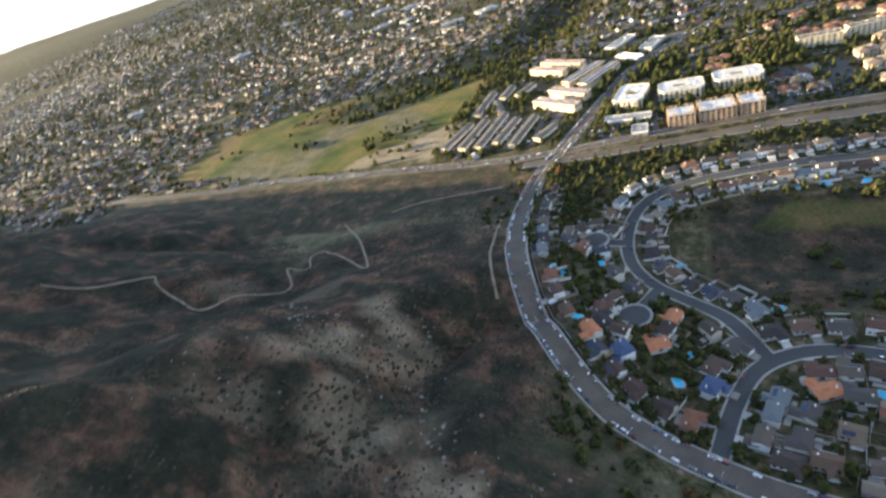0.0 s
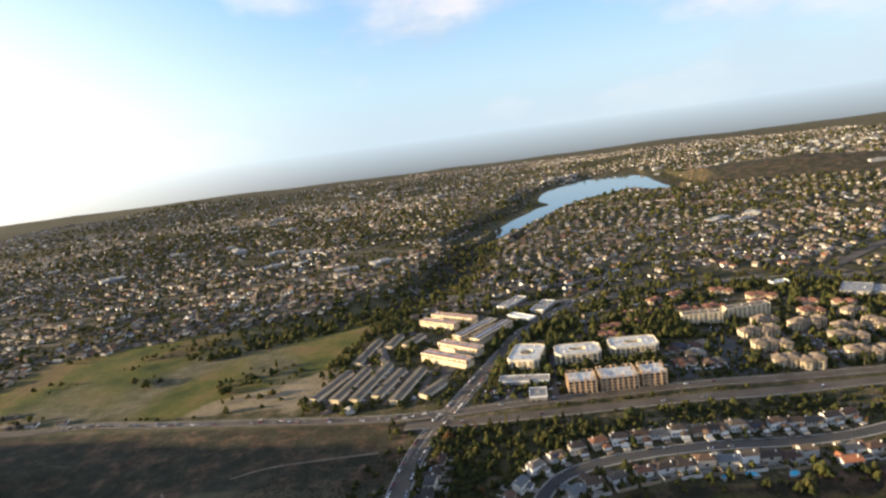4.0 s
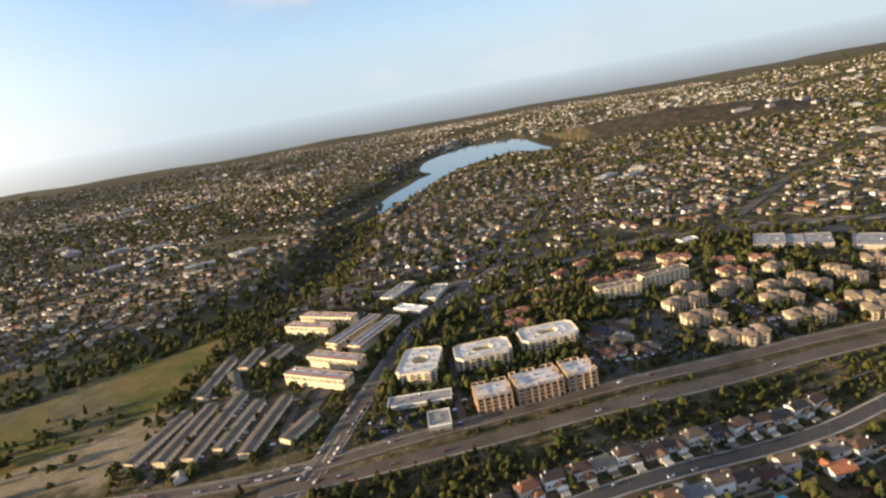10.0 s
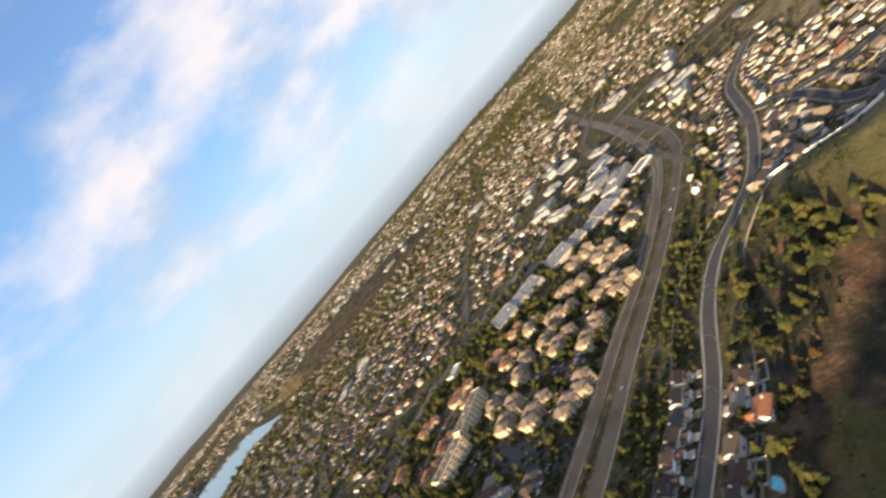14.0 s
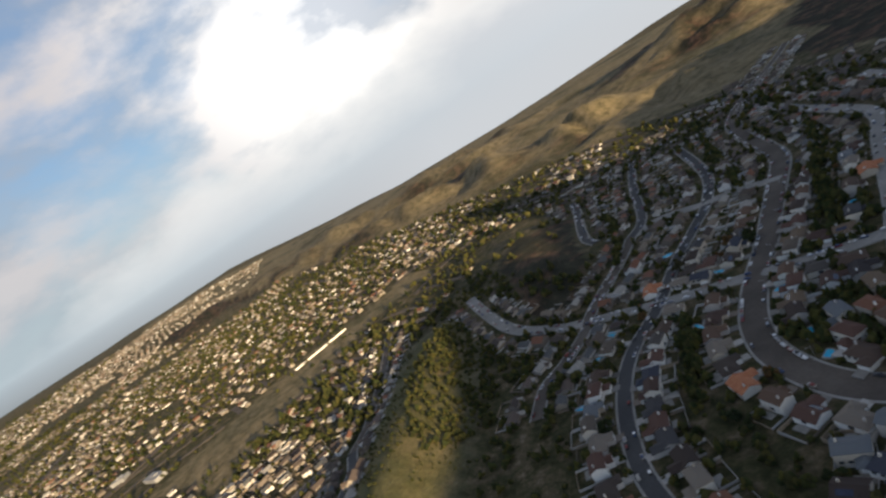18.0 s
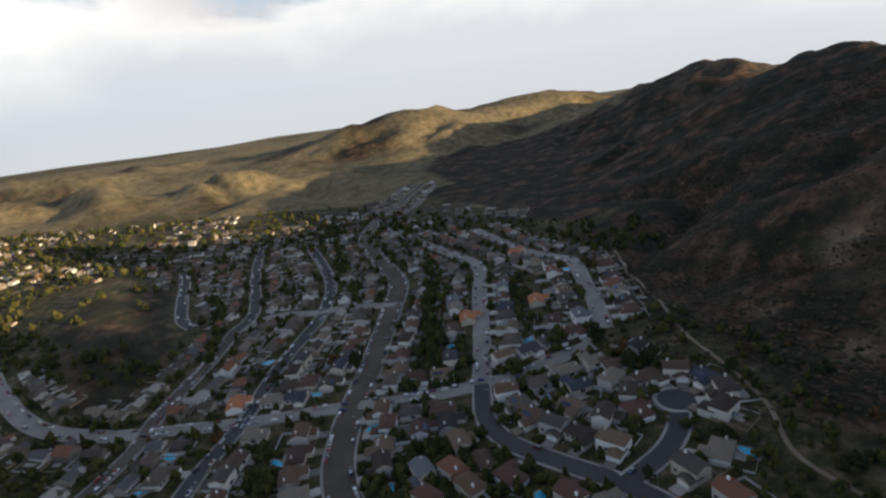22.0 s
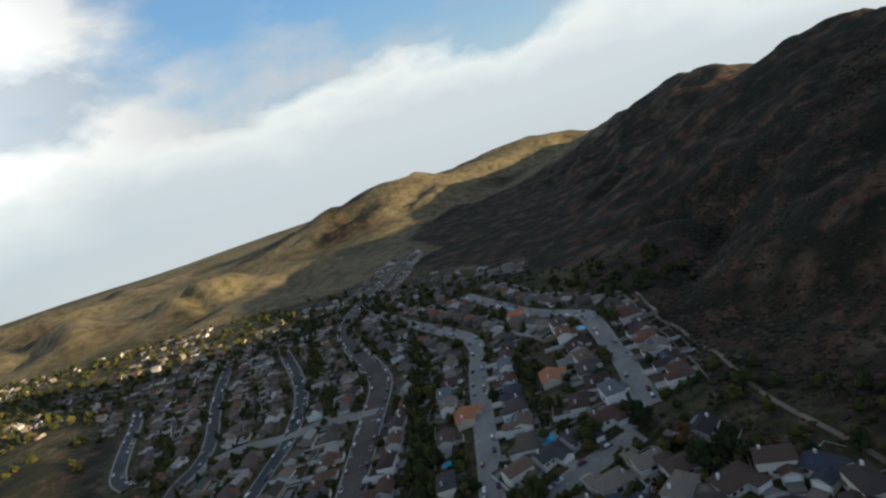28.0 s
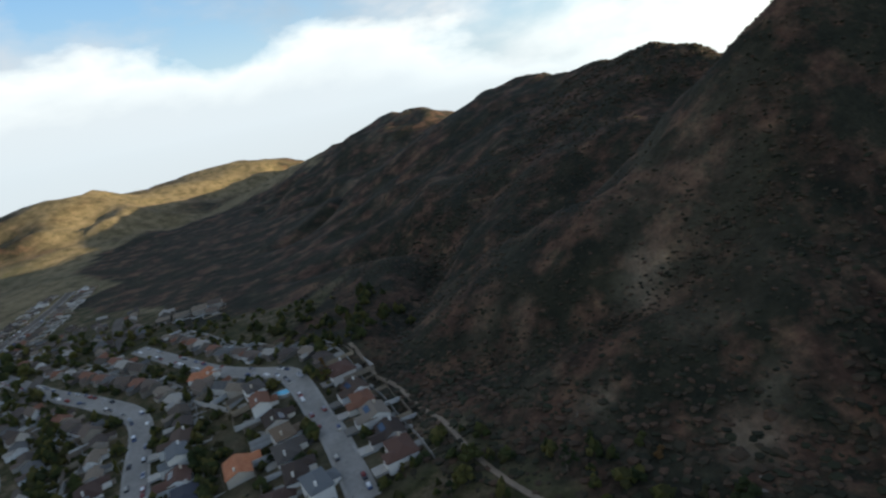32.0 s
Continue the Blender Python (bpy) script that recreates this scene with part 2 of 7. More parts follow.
def ground(x, y, rough=True):
    """The height of the land at x, y (numbers or arrays)."""
    x, y = np.asarray(x, float), np.asarray(y, float)
    w = 1 / ((x[..., None] - LEVELS[:, 0]) ** 2 + (y[..., None] - LEVELS[:, 1]) ** 2 + 70.0**2) ** 1.5
    z = (w * LEVELS[:, 2]).sum(-1) / (w.sum(-1) + 500.0**-3)
    hill = hill_height(x, y)
    z = z + hill + crest(x, y, GREEN_RIDGE) + crest(x, y, LAKE_HILL) + crest(x, y, MEADOW_HILL)
    z = z - crest(x, y, CANYON, 0) - crest(x, y, CREEK, 0) - crest(x, y, RAVINE, 0.8)
    if rough:
        steep = np.clip(hill / 40, 0, 1)
        z = z + steep * ((fbm(x, y, 160, 4, 3) - 0.5) * 46 - np.abs(fbm(x + 900, y, 110, 3, 11) - 0.5) * 40 + 5)
        # gullies run down the flanks, below the crests
        flank = np.clip(hill / 30, 0, 1) * np.clip((170 - hill) / 90, 0, 1)
        z = z - flank * 24 * gully(x, y)
        dry = np.clip(hill / 24, 0, 1) * np.clip((x - 850) / 150, 0, 1)
        z = z + dry * (14 - np.abs(fbm(x, y + 300, 260, 3, 51) - 0.5) * 105)
    away = np.hypot(x - 200, y - 200)
    far = np.clip((away - 2500) / 2300, 0, 1) ** 1.4
    z = z + far * ((-170 + 235 * np.clip((y + 1100) / 1900, 0, 1)) + 60 * (fbm(x, y, 900, 3, 21) - 0.5))
    # the basin of the lake
    basin = np.zeros(np.shape(x), bool)
    for a in range(8):
        basin |= in_polygon(x + 120 * math.cos(a * 0.785), y + 120 * math.sin(a * 0.785), LAKE)
    return np.where(basin, np.minimum(z, LAKE_LEVEL - 0.6), z)


def height(x, y):
    return float(ground(np.array(x, float), np.array(y, float)))


# ---------------------------------------------------------------- materials
def material(name, colours, rough=0.85, scale=0.4, fine=3.0, bump=0.0, metal=0.0, pick=False, spec=0.3):
    """A mottled surface. colours: two or more; with pick each object takes one of them, and the mottling is slight."""
    m = bpy.data.materials.new(name)
    m.use_nodes = True
    nt = m.node_tree
    b = nt.nodes["Principled BSDF"]
    b.inputs["Roughness"].default_value, b.inputs["Metallic"].default_value = rough, metal
    b.inputs["Specular IOR Level"].default_value = spec
    where = nt.nodes.new("ShaderNodeTexCoord")
    place = nt.nodes.new("ShaderNodeNewGeometry")
    big, small = nt.nodes.new("ShaderNodeTexNoise"), nt.nodes.new("ShaderNodeTexNoise")
    for n, s in ((big, scale), (small, fine)):
        n.inputs["Scale"].default_value, n.inputs["Detail"].default_value = s, 4
        nt.links.new(place.outputs["Position"], n.inputs["Vector"])
    ramp = nt.nodes.new("ShaderNodeValToRGB")
    el = ramp.color_ramp.elements
    while len(el) < len(colours):
        el.new(0.5)
    if pick:
        ramp.color_ramp.interpolation = "CONSTANT"
        info = nt.nodes.new("ShaderNodeObjectInfo")
        nt.links.new(info.outputs["Random"], ramp.inputs[0])
        for i, c in enumerate(colours):
            el[i].position, el[i].color = i / len(colours), (*c, 1)
    else:
        nt.links.new(big.outputs[0], ramp.inputs[0])
        for i, c in enumerate(colours):
            el[i].position, el[i].color = 0.33 + 0.34 * i / max(1, len(colours) - 1), (*c, 1)
    vary = nt.nodes.new("ShaderNodeMapRange")
    vary.inputs["To Min"].default_value, vary.inputs["To Max"].default_value = 0.72, 1.28
    nt.links.new(small.outputs[0], vary.inputs["Value"])
    mul = nt.nodes.new("ShaderNodeVectorMath")
    mul.operation = "SCALE"
    nt.links.new(ramp.outputs[0], mul.inputs[0])
    nt.links.new(vary.outputs[0], mul.inputs[3])
    nt.links.new(mul.outputs[0], b.inputs["Base Color"])
    if bump:
        bp = nt.nodes.new("ShaderNodeBump")
        bp.inputs["Strength"].default_value, bp.inputs["Distance"].default_value = bump, 0.3
        nt.links.new(small.outputs[0], bp.inputs["Height"])
        nt.links.new(bp.outputs[0], b.inputs["Normal"])
    return m


ASPHALT = material("asphalt", [(0.048, 0.048, 0.050), (0.070, 0.069, 0.068)], 0.9, 0.03, 0.6)
OLD_ASPHALT = material("worn asphalt", [(0.070, 0.058, 0.048), (0.115, 0.096, 0.079)], 0.9, 0.04, 0.5)
PALE_ASPHALT = material("bleached asphalt", [(0.20, 0.19, 0.174), (0.28, 0.266, 0.246)], 0.9, 0.05, 0.5)
CONCRETE = material("concrete", [(0.22, 0.21, 0.19), (0.33, 0.315, 0.29)], 0.9, 0.08, 0.8)
DRIVEWAY = material("driveway concrete", [(0.16, 0.15, 0.135), (0.34, 0.32, 0.29), (0.22, 0.205, 0.185), (0.42, 0.40, 0.37), (0.19, 0.155, 0.125)], 0.9, 0.08, 0.8, pick=True)
PAINT_LINE = material("road paint", [(0.55, 0.52, 0.45), (0.68, 0.66, 0.6)], 0.8, 0.5, 4)
STUCCO = material("house stucco", [(0.60, 0.55, 0.47), (0.68, 0.65, 0.60), (0.50, 0.44, 0.36), (0.76, 0.75, 0.72), (0.45, 0.42, 0.39), (0.64, 0.61, 0.55)], 0.9, 0.3, 2, pick=True)
ROOFS = material("house roof", [(0.050, 0.036, 0.030), (0.085, 0.058, 0.044), (0.058, 0.056, 0.058), (0.145, 0.105, 0.072), (0.046, 0.050, 0.066), (0.105, 0.085, 0.068), (0.068, 0.042, 0.034), (0.17, 0.08, 0.05),
                                (0.19, 0.16, 0.13), (0.075, 0.066, 0.060), (0.040, 0.034, 0.034), (0.115, 0.072, 0.05), (0.10, 0.055, 0.042), (0.13, 0.14, 0.15), (0.062, 0.048, 0.040)], 0.9, 0.5, 4, 0.3, pick=True)
TERRACOTTA = material("terracotta roof", [(0.34, 0.125, 0.06), (0.43, 0.18, 0.09)], 0.85, 0.4, 4, 0.3)
BLUE_ROOF = material("blue slate roof", [(0.04, 0.06, 0.12), (0.06, 0.085, 0.16)], 0.7, 0.4, 4, 0.2)
WHITE_PAINT = material("white paint", [(0.74, 0.73, 0.70), (0.82, 0.81, 0.78)], 0.6, 0.4, 3)
SOLAR = material("solar panel", [(0.018, 0.026, 0.055), (0.028, 0.038, 0.075)], 0.25, 0.8, 5, spec=0.5)
GLASS = material("window glass", [(0.03, 0.035, 0.04), (0.05, 0.055, 0.06)], 0.12, 0.5, 2, spec=0.6)
POOL = material("pool water", [(0.03, 0.36, 0.58), (0.05, 0.46, 0.66)], 0.08, 0.3, 1.5, 0.1, spec=0.5)
APARTMENT = material("apartment stucco", [(0.56, 0.46, 0.31), (0.70, 0.60, 0.43)], 0.9, 0.25, 1.5)
TAN_STUCCO = material("tan stucco", [(0.48, 0.33, 0.205), (0.60, 0.44, 0.29)], 0.9, 0.25, 1.5)
CONDO = material("tan condominium stucco", [(0.38, 0.315, 0.215), (0.50, 0.42, 0.30)], 0.9, 0.25, 1.5)
FLAT_ROOF = material("flat white roof", [(0.46, 0.45, 0.43), (0.64, 0.63, 0.61)], 0.9, 0.08, 0.7)
ROW_ROOF = material("weathered row roof", [(0.085, 0.075, 0.064), (0.145, 0.128, 0.108)], 0.9, 0.1, 0.8)
GREY_ROOF = material("grey gravel roof", [(0.22, 0.205, 0.185), (0.32, 0.30, 0.275)], 0.9, 0.1, 0.8)
STORE_ROOF = material("grey-white membrane roof", [(0.19, 0.195, 0.20), (0.33, 0.33, 0.325), (0.22, 0.222, 0.225), (0.30, 0.30, 0.30)], 0.9, 0.08, 0.5)
TAN_ROOF = material("tan tile roof", [(0.15, 0.115, 0.085), (0.25, 0.195, 0.145)], 0.9, 0.15, 2, 0.2)
RED_ROOF = material("red brown tile roof", [(0.15, 0.072, 0.05), (0.23, 0.115, 0.08)], 0.9, 0.15, 2, 0.2)
BARK = material("bark", [(0.10, 0.075, 0.055), (0.16, 0.12, 0.09)], 0.95, 1, 6)
LEAF = material("leaves", [(0.034, 0.048, 0.017), (0.060, 0.068, 0.020), (0.026, 0.038, 0.016), (0.10, 0.095, 0.027), (0.048, 0.046, 0.021), (0.030, 0.041, 0.015), (0.115, 0.07, 0.028)], 0.9, 0.5, 1.2, pick=True)
RUBBER = material("tyre rubber", [(0.02, 0.02, 0.02), (0.03, 0.03, 0.03)], 0.9, 3, 10)
CAR_PAINT = material("car paint", [(0.65, 0.65, 0.66), (0.05, 0.05, 0.06), (0.30, 0.31, 0.33), (0.75, 0.75, 0.74), (0.04, 0.07, 0.16), (0.22, 0.03, 0.03), (0.12, 0.12, 0.13)], 0.3, 1, 3, pick=True, spec=0.6)
DIRT = material("trail dirt", [(0.17, 0.13, 0.095), (0.24, 0.19, 0.14)], 0.95, 0.1, 0.6)
WATER = material("lake water", [(0.03, 0.06, 0.09), (0.04, 0.075, 0.11)], 0.06, 0.01, 0.2, 0.05, spec=0.6)


def leafy(m, share=0.4, gain=2.2):
    """Lets sunlight through a leaf material."""
    nt = m.node_tree
    b = nt.nodes["Principled BSDF"]
    source = b.inputs["Base Color"].links[0].from_socket
    thin, both, warm = nt.nodes.new("ShaderNodeBsdfTranslucent"), nt.nodes.new("ShaderNodeMixShader"), nt.nodes.new("ShaderNodeVectorMath")
    warm.operation = "MULTIPLY"
    warm.inputs[1].default_value = (gain * 1.15, gain, gain * 0.5)
    nt.links.new(source, warm.inputs[0])
    nt.links.new(warm.outputs[0], thin.inputs[0])
    both.inputs[0].default_value = share
    nt.links.new(b.outputs[0], both.inputs[1])
    nt.links.new(thin.outputs[0], both.inputs[2])
    nt.links.new(both.outputs[0], nt.nodes["Material Output"].inputs["Surface"])


leafy(LEAF)


def island_material(name, colours, rough=0.9):
    """Each separate piece of the mesh takes one of the colours."""
    m = bpy.data.materials.new(name)
    m.use_nodes = True
    nt = m.node_tree
    b = nt.nodes["Principled BSDF"]
    b.inputs["Roughness"].default_value, b.inputs["Specular IOR Level"].default_value = rough, 0.25
    geo, ramp = nt.nodes.new("ShaderNodeNewGeometry"), nt.nodes.new("ShaderNodeValToRGB")
    ramp.color_ramp.interpolation = "CONSTANT"
    el = ramp.color_ramp.elements
    while len(el) < len(colours):
        el.new(0.5)
    for i, c in enumerate(colours):
        el[i].position, el[i].color = i / len(colours), (*c, 1)
    grain, vary, mul = nt.nodes.new("ShaderNodeTexNoise"), nt.nodes.new("ShaderNodeMapRange"), nt.nodes.new("ShaderNodeVectorMath")
    grain.inputs["Scale"].default_value, grain.inputs["Detail"].default_value = 0.6, 4
    vary.inputs["To Min"].default_value, vary.inputs["To Max"].default_value = 0.7, 1.3
    mul.operation = "SCALE"
    nt.links.new(geo.outputs["Position"], grain.inputs["Vector"])
    nt.links.new(grain.outputs[0], vary.inputs["Value"])
    nt.links.new(geo.outputs["Random Per Island"], ramp.inputs[0])
    nt.links.new(ramp.outputs[0], mul.inputs[0])
    nt.links.new(vary.outputs[0], mul.inputs[3])
    nt.links.new(mul.outputs[0], b.inputs["Base Color"])
    return m


FAR_STUCCO = island_material("suburb stucco", [(0.27, 0.24, 0.20), (0.20, 0.17, 0.14), (0.50, 0.47, 0.43), (0.18, 0.155, 0.13), (0.35, 0.31, 0.26), (0.23, 0.20, 0.17), (0.62, 0.61, 0.59), (0.16, 0.14, 0.12)])
FAR_ROOF = island_material("suburb roofs", [(0.08, 0.064, 0.052), (0.13, 0.10, 0.082), (0.095, 0.095, 0.095), (0.19, 0.155, 0.12), (0.18, 0.085, 0.055), (0.30, 0.28, 0.25), (0.11, 0.085, 0.07), (0.07, 0.055, 0.048)])
FAR_CROWN = island_material("tree crowns", [(0.046, 0.056, 0.018), (0.085, 0.085, 0.024), (0.034, 0.045, 0.018), (0.105, 0.098, 0.032), (0.062, 0.062, 0.024), (0.05, 0.062, 0.02), (0.075, 0.080, 0.026)], 0.95)
leafy(FAR_CROWN)
SHRUB = island_material("scrub bushes", [(0.024, 0.025, 0.015), (0.040, 0.035, 0.022), (0.058, 0.042, 0.028), (0.030, 0.032, 0.018), (0.078, 0.050, 0.033), (0.048, 0.038, 0.024)], 0.95)
ROCK = island_material("pale rock", [(0.15, 0.13, 0.11), (0.20, 0.175, 0.145), (0.11, 0.095, 0.08)])
FENCE = island_material("garden fences", [(0.30, 0.24, 0.17), (0.55, 0.53, 0.50), (0.22, 0.18, 0.14), (0.42, 0.40, 0.37)])
CHROME = material("bright metal", [(0.5, 0.5, 0.52), (0.6, 0.6, 0.62)], 0.3, 2, 6, metal=1.0)


def land_material():
    m = bpy.data.materials.new("land")
    m.use_nodes = True
    nt = m.node_tree
    b = nt.nodes["Principled BSDF"]
    b.inputs["Roughness"].default_value = 0.95
    b.inputs["Specular IOR Level"].default_value = 0.15
    geo = nt.nodes.new("ShaderNodeNewGeometry")

    def noise_of(scale, detail=5, rough=0.6):
        n = nt.nodes.new("ShaderNodeTexNoise")
        n.inputs["Scale"].default_value, n.inputs["Detail"].default_value, n.inputs["Roughness"].default_value = scale, detail, rough
        nt.links.new(geo.outputs["Position"], n.inputs["Vector"])
        return n.outputs[0]

    def ramp_of(value, *stops):
        r = nt.nodes.new("ShaderNodeValToRGB")
        while len(r.color_ramp.elements) < len(stops):
            r.color_ramp.elements.new(0.5)
        for e, (p, c) in zip(r.color_ramp.elements, stops):
            e.position, e.color = p, (*c, 1)
        nt.links.new(value, r.inputs[0])
        return r.outputs[0]

    def mask(name):
        a = nt.nodes.new("ShaderNodeAttribute")
        a.attribute_name = name
        return a.outputs["Fac"]

    def blend(fac, a, b_):
        n = nt.nodes.new("ShaderNodeMix")
        n.data_type = "RGBA"
        for slot, v in ((0, fac), (6, a), (7, b_)):
            nt.links.new(v, n.inputs[slot])
        return n.outputs[2]

    wide, mid, fine = noise_of(0.006), noise_of(0.05, 6, 0.68), noise_of(0.35, 5, 0.7)
    dry = ramp_of(mid, (0.30, (0.055, 0.06, 0.028)), (0.50, (0.105, 0.095, 0.055)), (0.68, (0.175, 0.145, 0.095)))
    heath = ramp_of(mid, (0.34, (0.014, 0.016, 0.011)), (0.52, (0.026, 0.026, 0.017)), (0.70, (0.045, 0.042, 0.026)))
    earth = ramp_of(mid, (0.34, (0.030, 0.022, 0.016)), (0.47, (0.078, 0.045, 0.031)), (0.60, (0.125, 0.074, 0.048)), (0.74, (0.21, 0.14, 0.080)))
    scrub = blend(ramp_of(noise_of(0.034, 8, 0.68), (0.48, (0, 0, 0)), (0.60, (1, 1, 1))), heath, earth)
    grass = ramp_of(noise_of(0.011, 7, 0.62), (0.30, (0.028, 0.038, 0.012)), (0.44, (0.066, 0.076, 0.018)), (0.52, (0.105, 0.096, 0.026)), (0.60, (0.15, 0.108, 0.045)), (0.72, (0.10, 0.074, 0.042)))
    yard = ramp_of(noise_of(0.09, 6, 0.7), (0.36, (0.030, 0.034, 0.014)), (0.49, (0.060, 0.056, 0.026)), (0.58, (0.108, 0.085, 0.050)), (0.67, (0.17, 0.138, 0.095)), (0.77, (0.26, 0.225, 0.175)))
    bare_and_haze = ramp_of(mid, (0.35, (0.19, 0.15, 0.10)), (0.65, (0.30, 0.245, 0.175)))
    colour = blend(mask("scrub"), dry, scrub)
    straw = ramp_of(mid, (0.32, (0.075, 0.066, 0.036)), (0.5, (0.17, 0.138, 0.078)), (0.7, (0.26, 0.205, 0.125)))
    colour = blend(mask("gold"), colour, straw)
    colour = blend(mask("grass"), colour, grass)
    colour = blend(mask("yard"), colour, yard)
    colour = blend(mask("bare_and_haze"), colour, bare_and_haze)
    vary = nt.nodes.new("ShaderNodeMapRange")
    vary.inputs["To Min"].default_value, vary.inputs["To Max"].default_value = 0.3, 1.7
    nt.links.new(fine, vary.inputs["Value"])
    mul = nt.nodes.new("ShaderNodeVectorMath")
    mul.operation = "SCALE"
    nt.links.new(colour, mul.inputs[0])
    nt.links.new(vary.outputs[0], mul.inputs[3])
    nt.links.new(mul.outputs[0], b.inputs["Base Color"])
    bp = nt.nodes.new("ShaderNodeBump")
    bp.inputs["Strength"].default_value, bp.inputs["Distance"].default_value = 0.7, 2.0
    nt.links.new(fine, bp.inputs["Height"])
    nt.links.new(bp.outputs[0], b.inputs["Normal"])
    return m


LAND = land_material()


# ---------------------------------------------------------------- mesh helpers
class Solid:
    """Collects vertices and faces for one mesh."""

    def __init__(self):
        self.v, self.f = [], []

    def add(self, verts, faces):
        n = len(self.v)
        self.v.extend(tuple(p) for p in verts)
        self.f.extend(tuple(n + i for i in f) for f in faces)
        return self

    def box(self, x0, x1, y0, y1, z0, z1):
        return self.add([(x0, y0, z0), (x1, y0, z0), (x1, y1, z0), (x0, y1, z0), (x0, y0, z1), (x1, y0, z1), (x1, y1, z1), (x0, y1, z1)],
                        [(3, 2, 1, 0), (4, 5, 6, 7), (0, 1, 5, 4), (1, 2, 6, 5), (2, 3, 7, 6), (3, 0, 4, 7)])

    def prism(self, ring, z0, z1):
        n = len(ring)
        return self.add([(x, y, z0) for x, y in ring] + [(x, y, z1) for x, y in ring],
                        [tuple(range(n - 1, -1, -1)), tuple(range(n, 2 * n))] + [(i, (i + 1) % n, n + (i + 1) % n, n + i) for i in range(n)])

    def gable(self, x0, x1, y0, y1, z0, rise, over=0.5, thick=0.22, axis="x"):
        """A gable roof with eaves; its ridge runs along the axis."""
        x0, x1, y0, y1 = x0 - over, x1 + over, y0 - over, y1 + over
        if axis == "x":
            m = (y0 + y1) / 2
            sec = [(y0, z0), (m, z0 + rise), (y1, z0), (y1, z0 - thick), (m, z0 + rise - thick), (y0, z0 - thick)]
            pts = [(x0, a, b) for a, b in sec] + [(x1, a, b) for a, b in sec]
        else:
            m = (x0 + x1) / 2
            sec = [(x0, z0), (m, z0 + rise), (x1, z0), (x1, z0 - thick), (m, z0 + rise - thick), (x0, z0 - thick)]
            pts = [(a, y1, b) for a, b in sec] + [(a, y0, b) for a, b in sec]
        return self.add(pts, [(i, (i + 1) % 6, 6 + (i + 1) % 6, 6 + i)[::-1] for i in range(6)] + [(0, 1, 4, 5), (1, 2, 3, 4), (11, 10, 7, 6), (10, 9, 8, 7)])

    def hip(self, x0, x1, y0, y1, z0, rise, over=0.5, thick=0.25):
        x0, x1, y0, y1 = x0 - over, x1 + over, y0 - over, y1 + over
        k = min(x1 - x0, y1 - y0) / 2 * 0.92
        if x1 - x0 > y1 - y0:
            a, b = (x0 + k, (y0 + y1) / 2), (x1 - k, (y0 + y1) / 2)
            fs = [(4, 5, 9, 8), (5, 6, 9), (6, 7, 8, 9), (7, 4, 8)]
        else:
            a, b = ((x0 + x1) / 2, y0 + k), ((x0 + x1) / 2, y1 - k)
            fs = [(4, 5, 8), (5, 6, 9, 8), (6, 7, 9), (7, 4, 8, 9)]
        return self.add([(x0, y0, z0 - thick), (x1, y0, z0 - thick), (x1, y1, z0 - thick), (x0, y1, z0 - thick), (x0, y0, z0), (x1, y0, z0), (x1, y1, z0), (x0, y1, z0),
                         (*a, z0 + rise), (*b, z0 + rise)], [(3, 2, 1, 0), (0, 1, 5, 4), (1, 2, 6, 5), (2, 3, 7, 6), (3, 0, 4, 7)] + fs)

    def mesh(self, name, mat):
        me = bpy.data.meshes.new(name)
        me.from_pydata(self.v, [], self.f)
        me.materials.append(mat)
        return me


def part(name, solid, mat, parent=None, label=""):
    """One mesh object from a Solid (or a ready mesh), under a thing or a part."""
    data = solid.mesh(name, mat) if isinstance(solid, Solid) else solid
    ob = new(name, data)
    if parent is not None:
        ob.parent = parent
    if label:
        ob["label"] = label
    return ob


def spline(points, step=6.0):
    """A smooth line through plan points, sampled about every step metres."""
    p = np.array(points, float)
    p = np.vstack([2 * p[0] - p[1], p, 2 * p[-1] - p[-2]])
    out = []
    for i in range(1, len(p) - 2):
        n = max(2, int(np.linalg.norm(p[i + 1] - p[i]) / step))
        for s in np.arange(n) / n:
            a, b, c, d = p[i - 1], p[i], p[i + 1], p[i + 2]
            out.append(0.5 * (2 * b + (c - a) * s + (2 * a - 5 * b + 4 * c - d) * s * s + (3 * b - a - 3 * c + d) * s**3))
    out.append(p[-2])
    return np.array(out)


def sides(line):
    t = np.gradient(line, axis=0)
    t /= np.linalg.norm(t, axis=1, keepdims=True) + 1e-9
    return t, np.stack([-t[:, 1], t[:, 0]], 1)


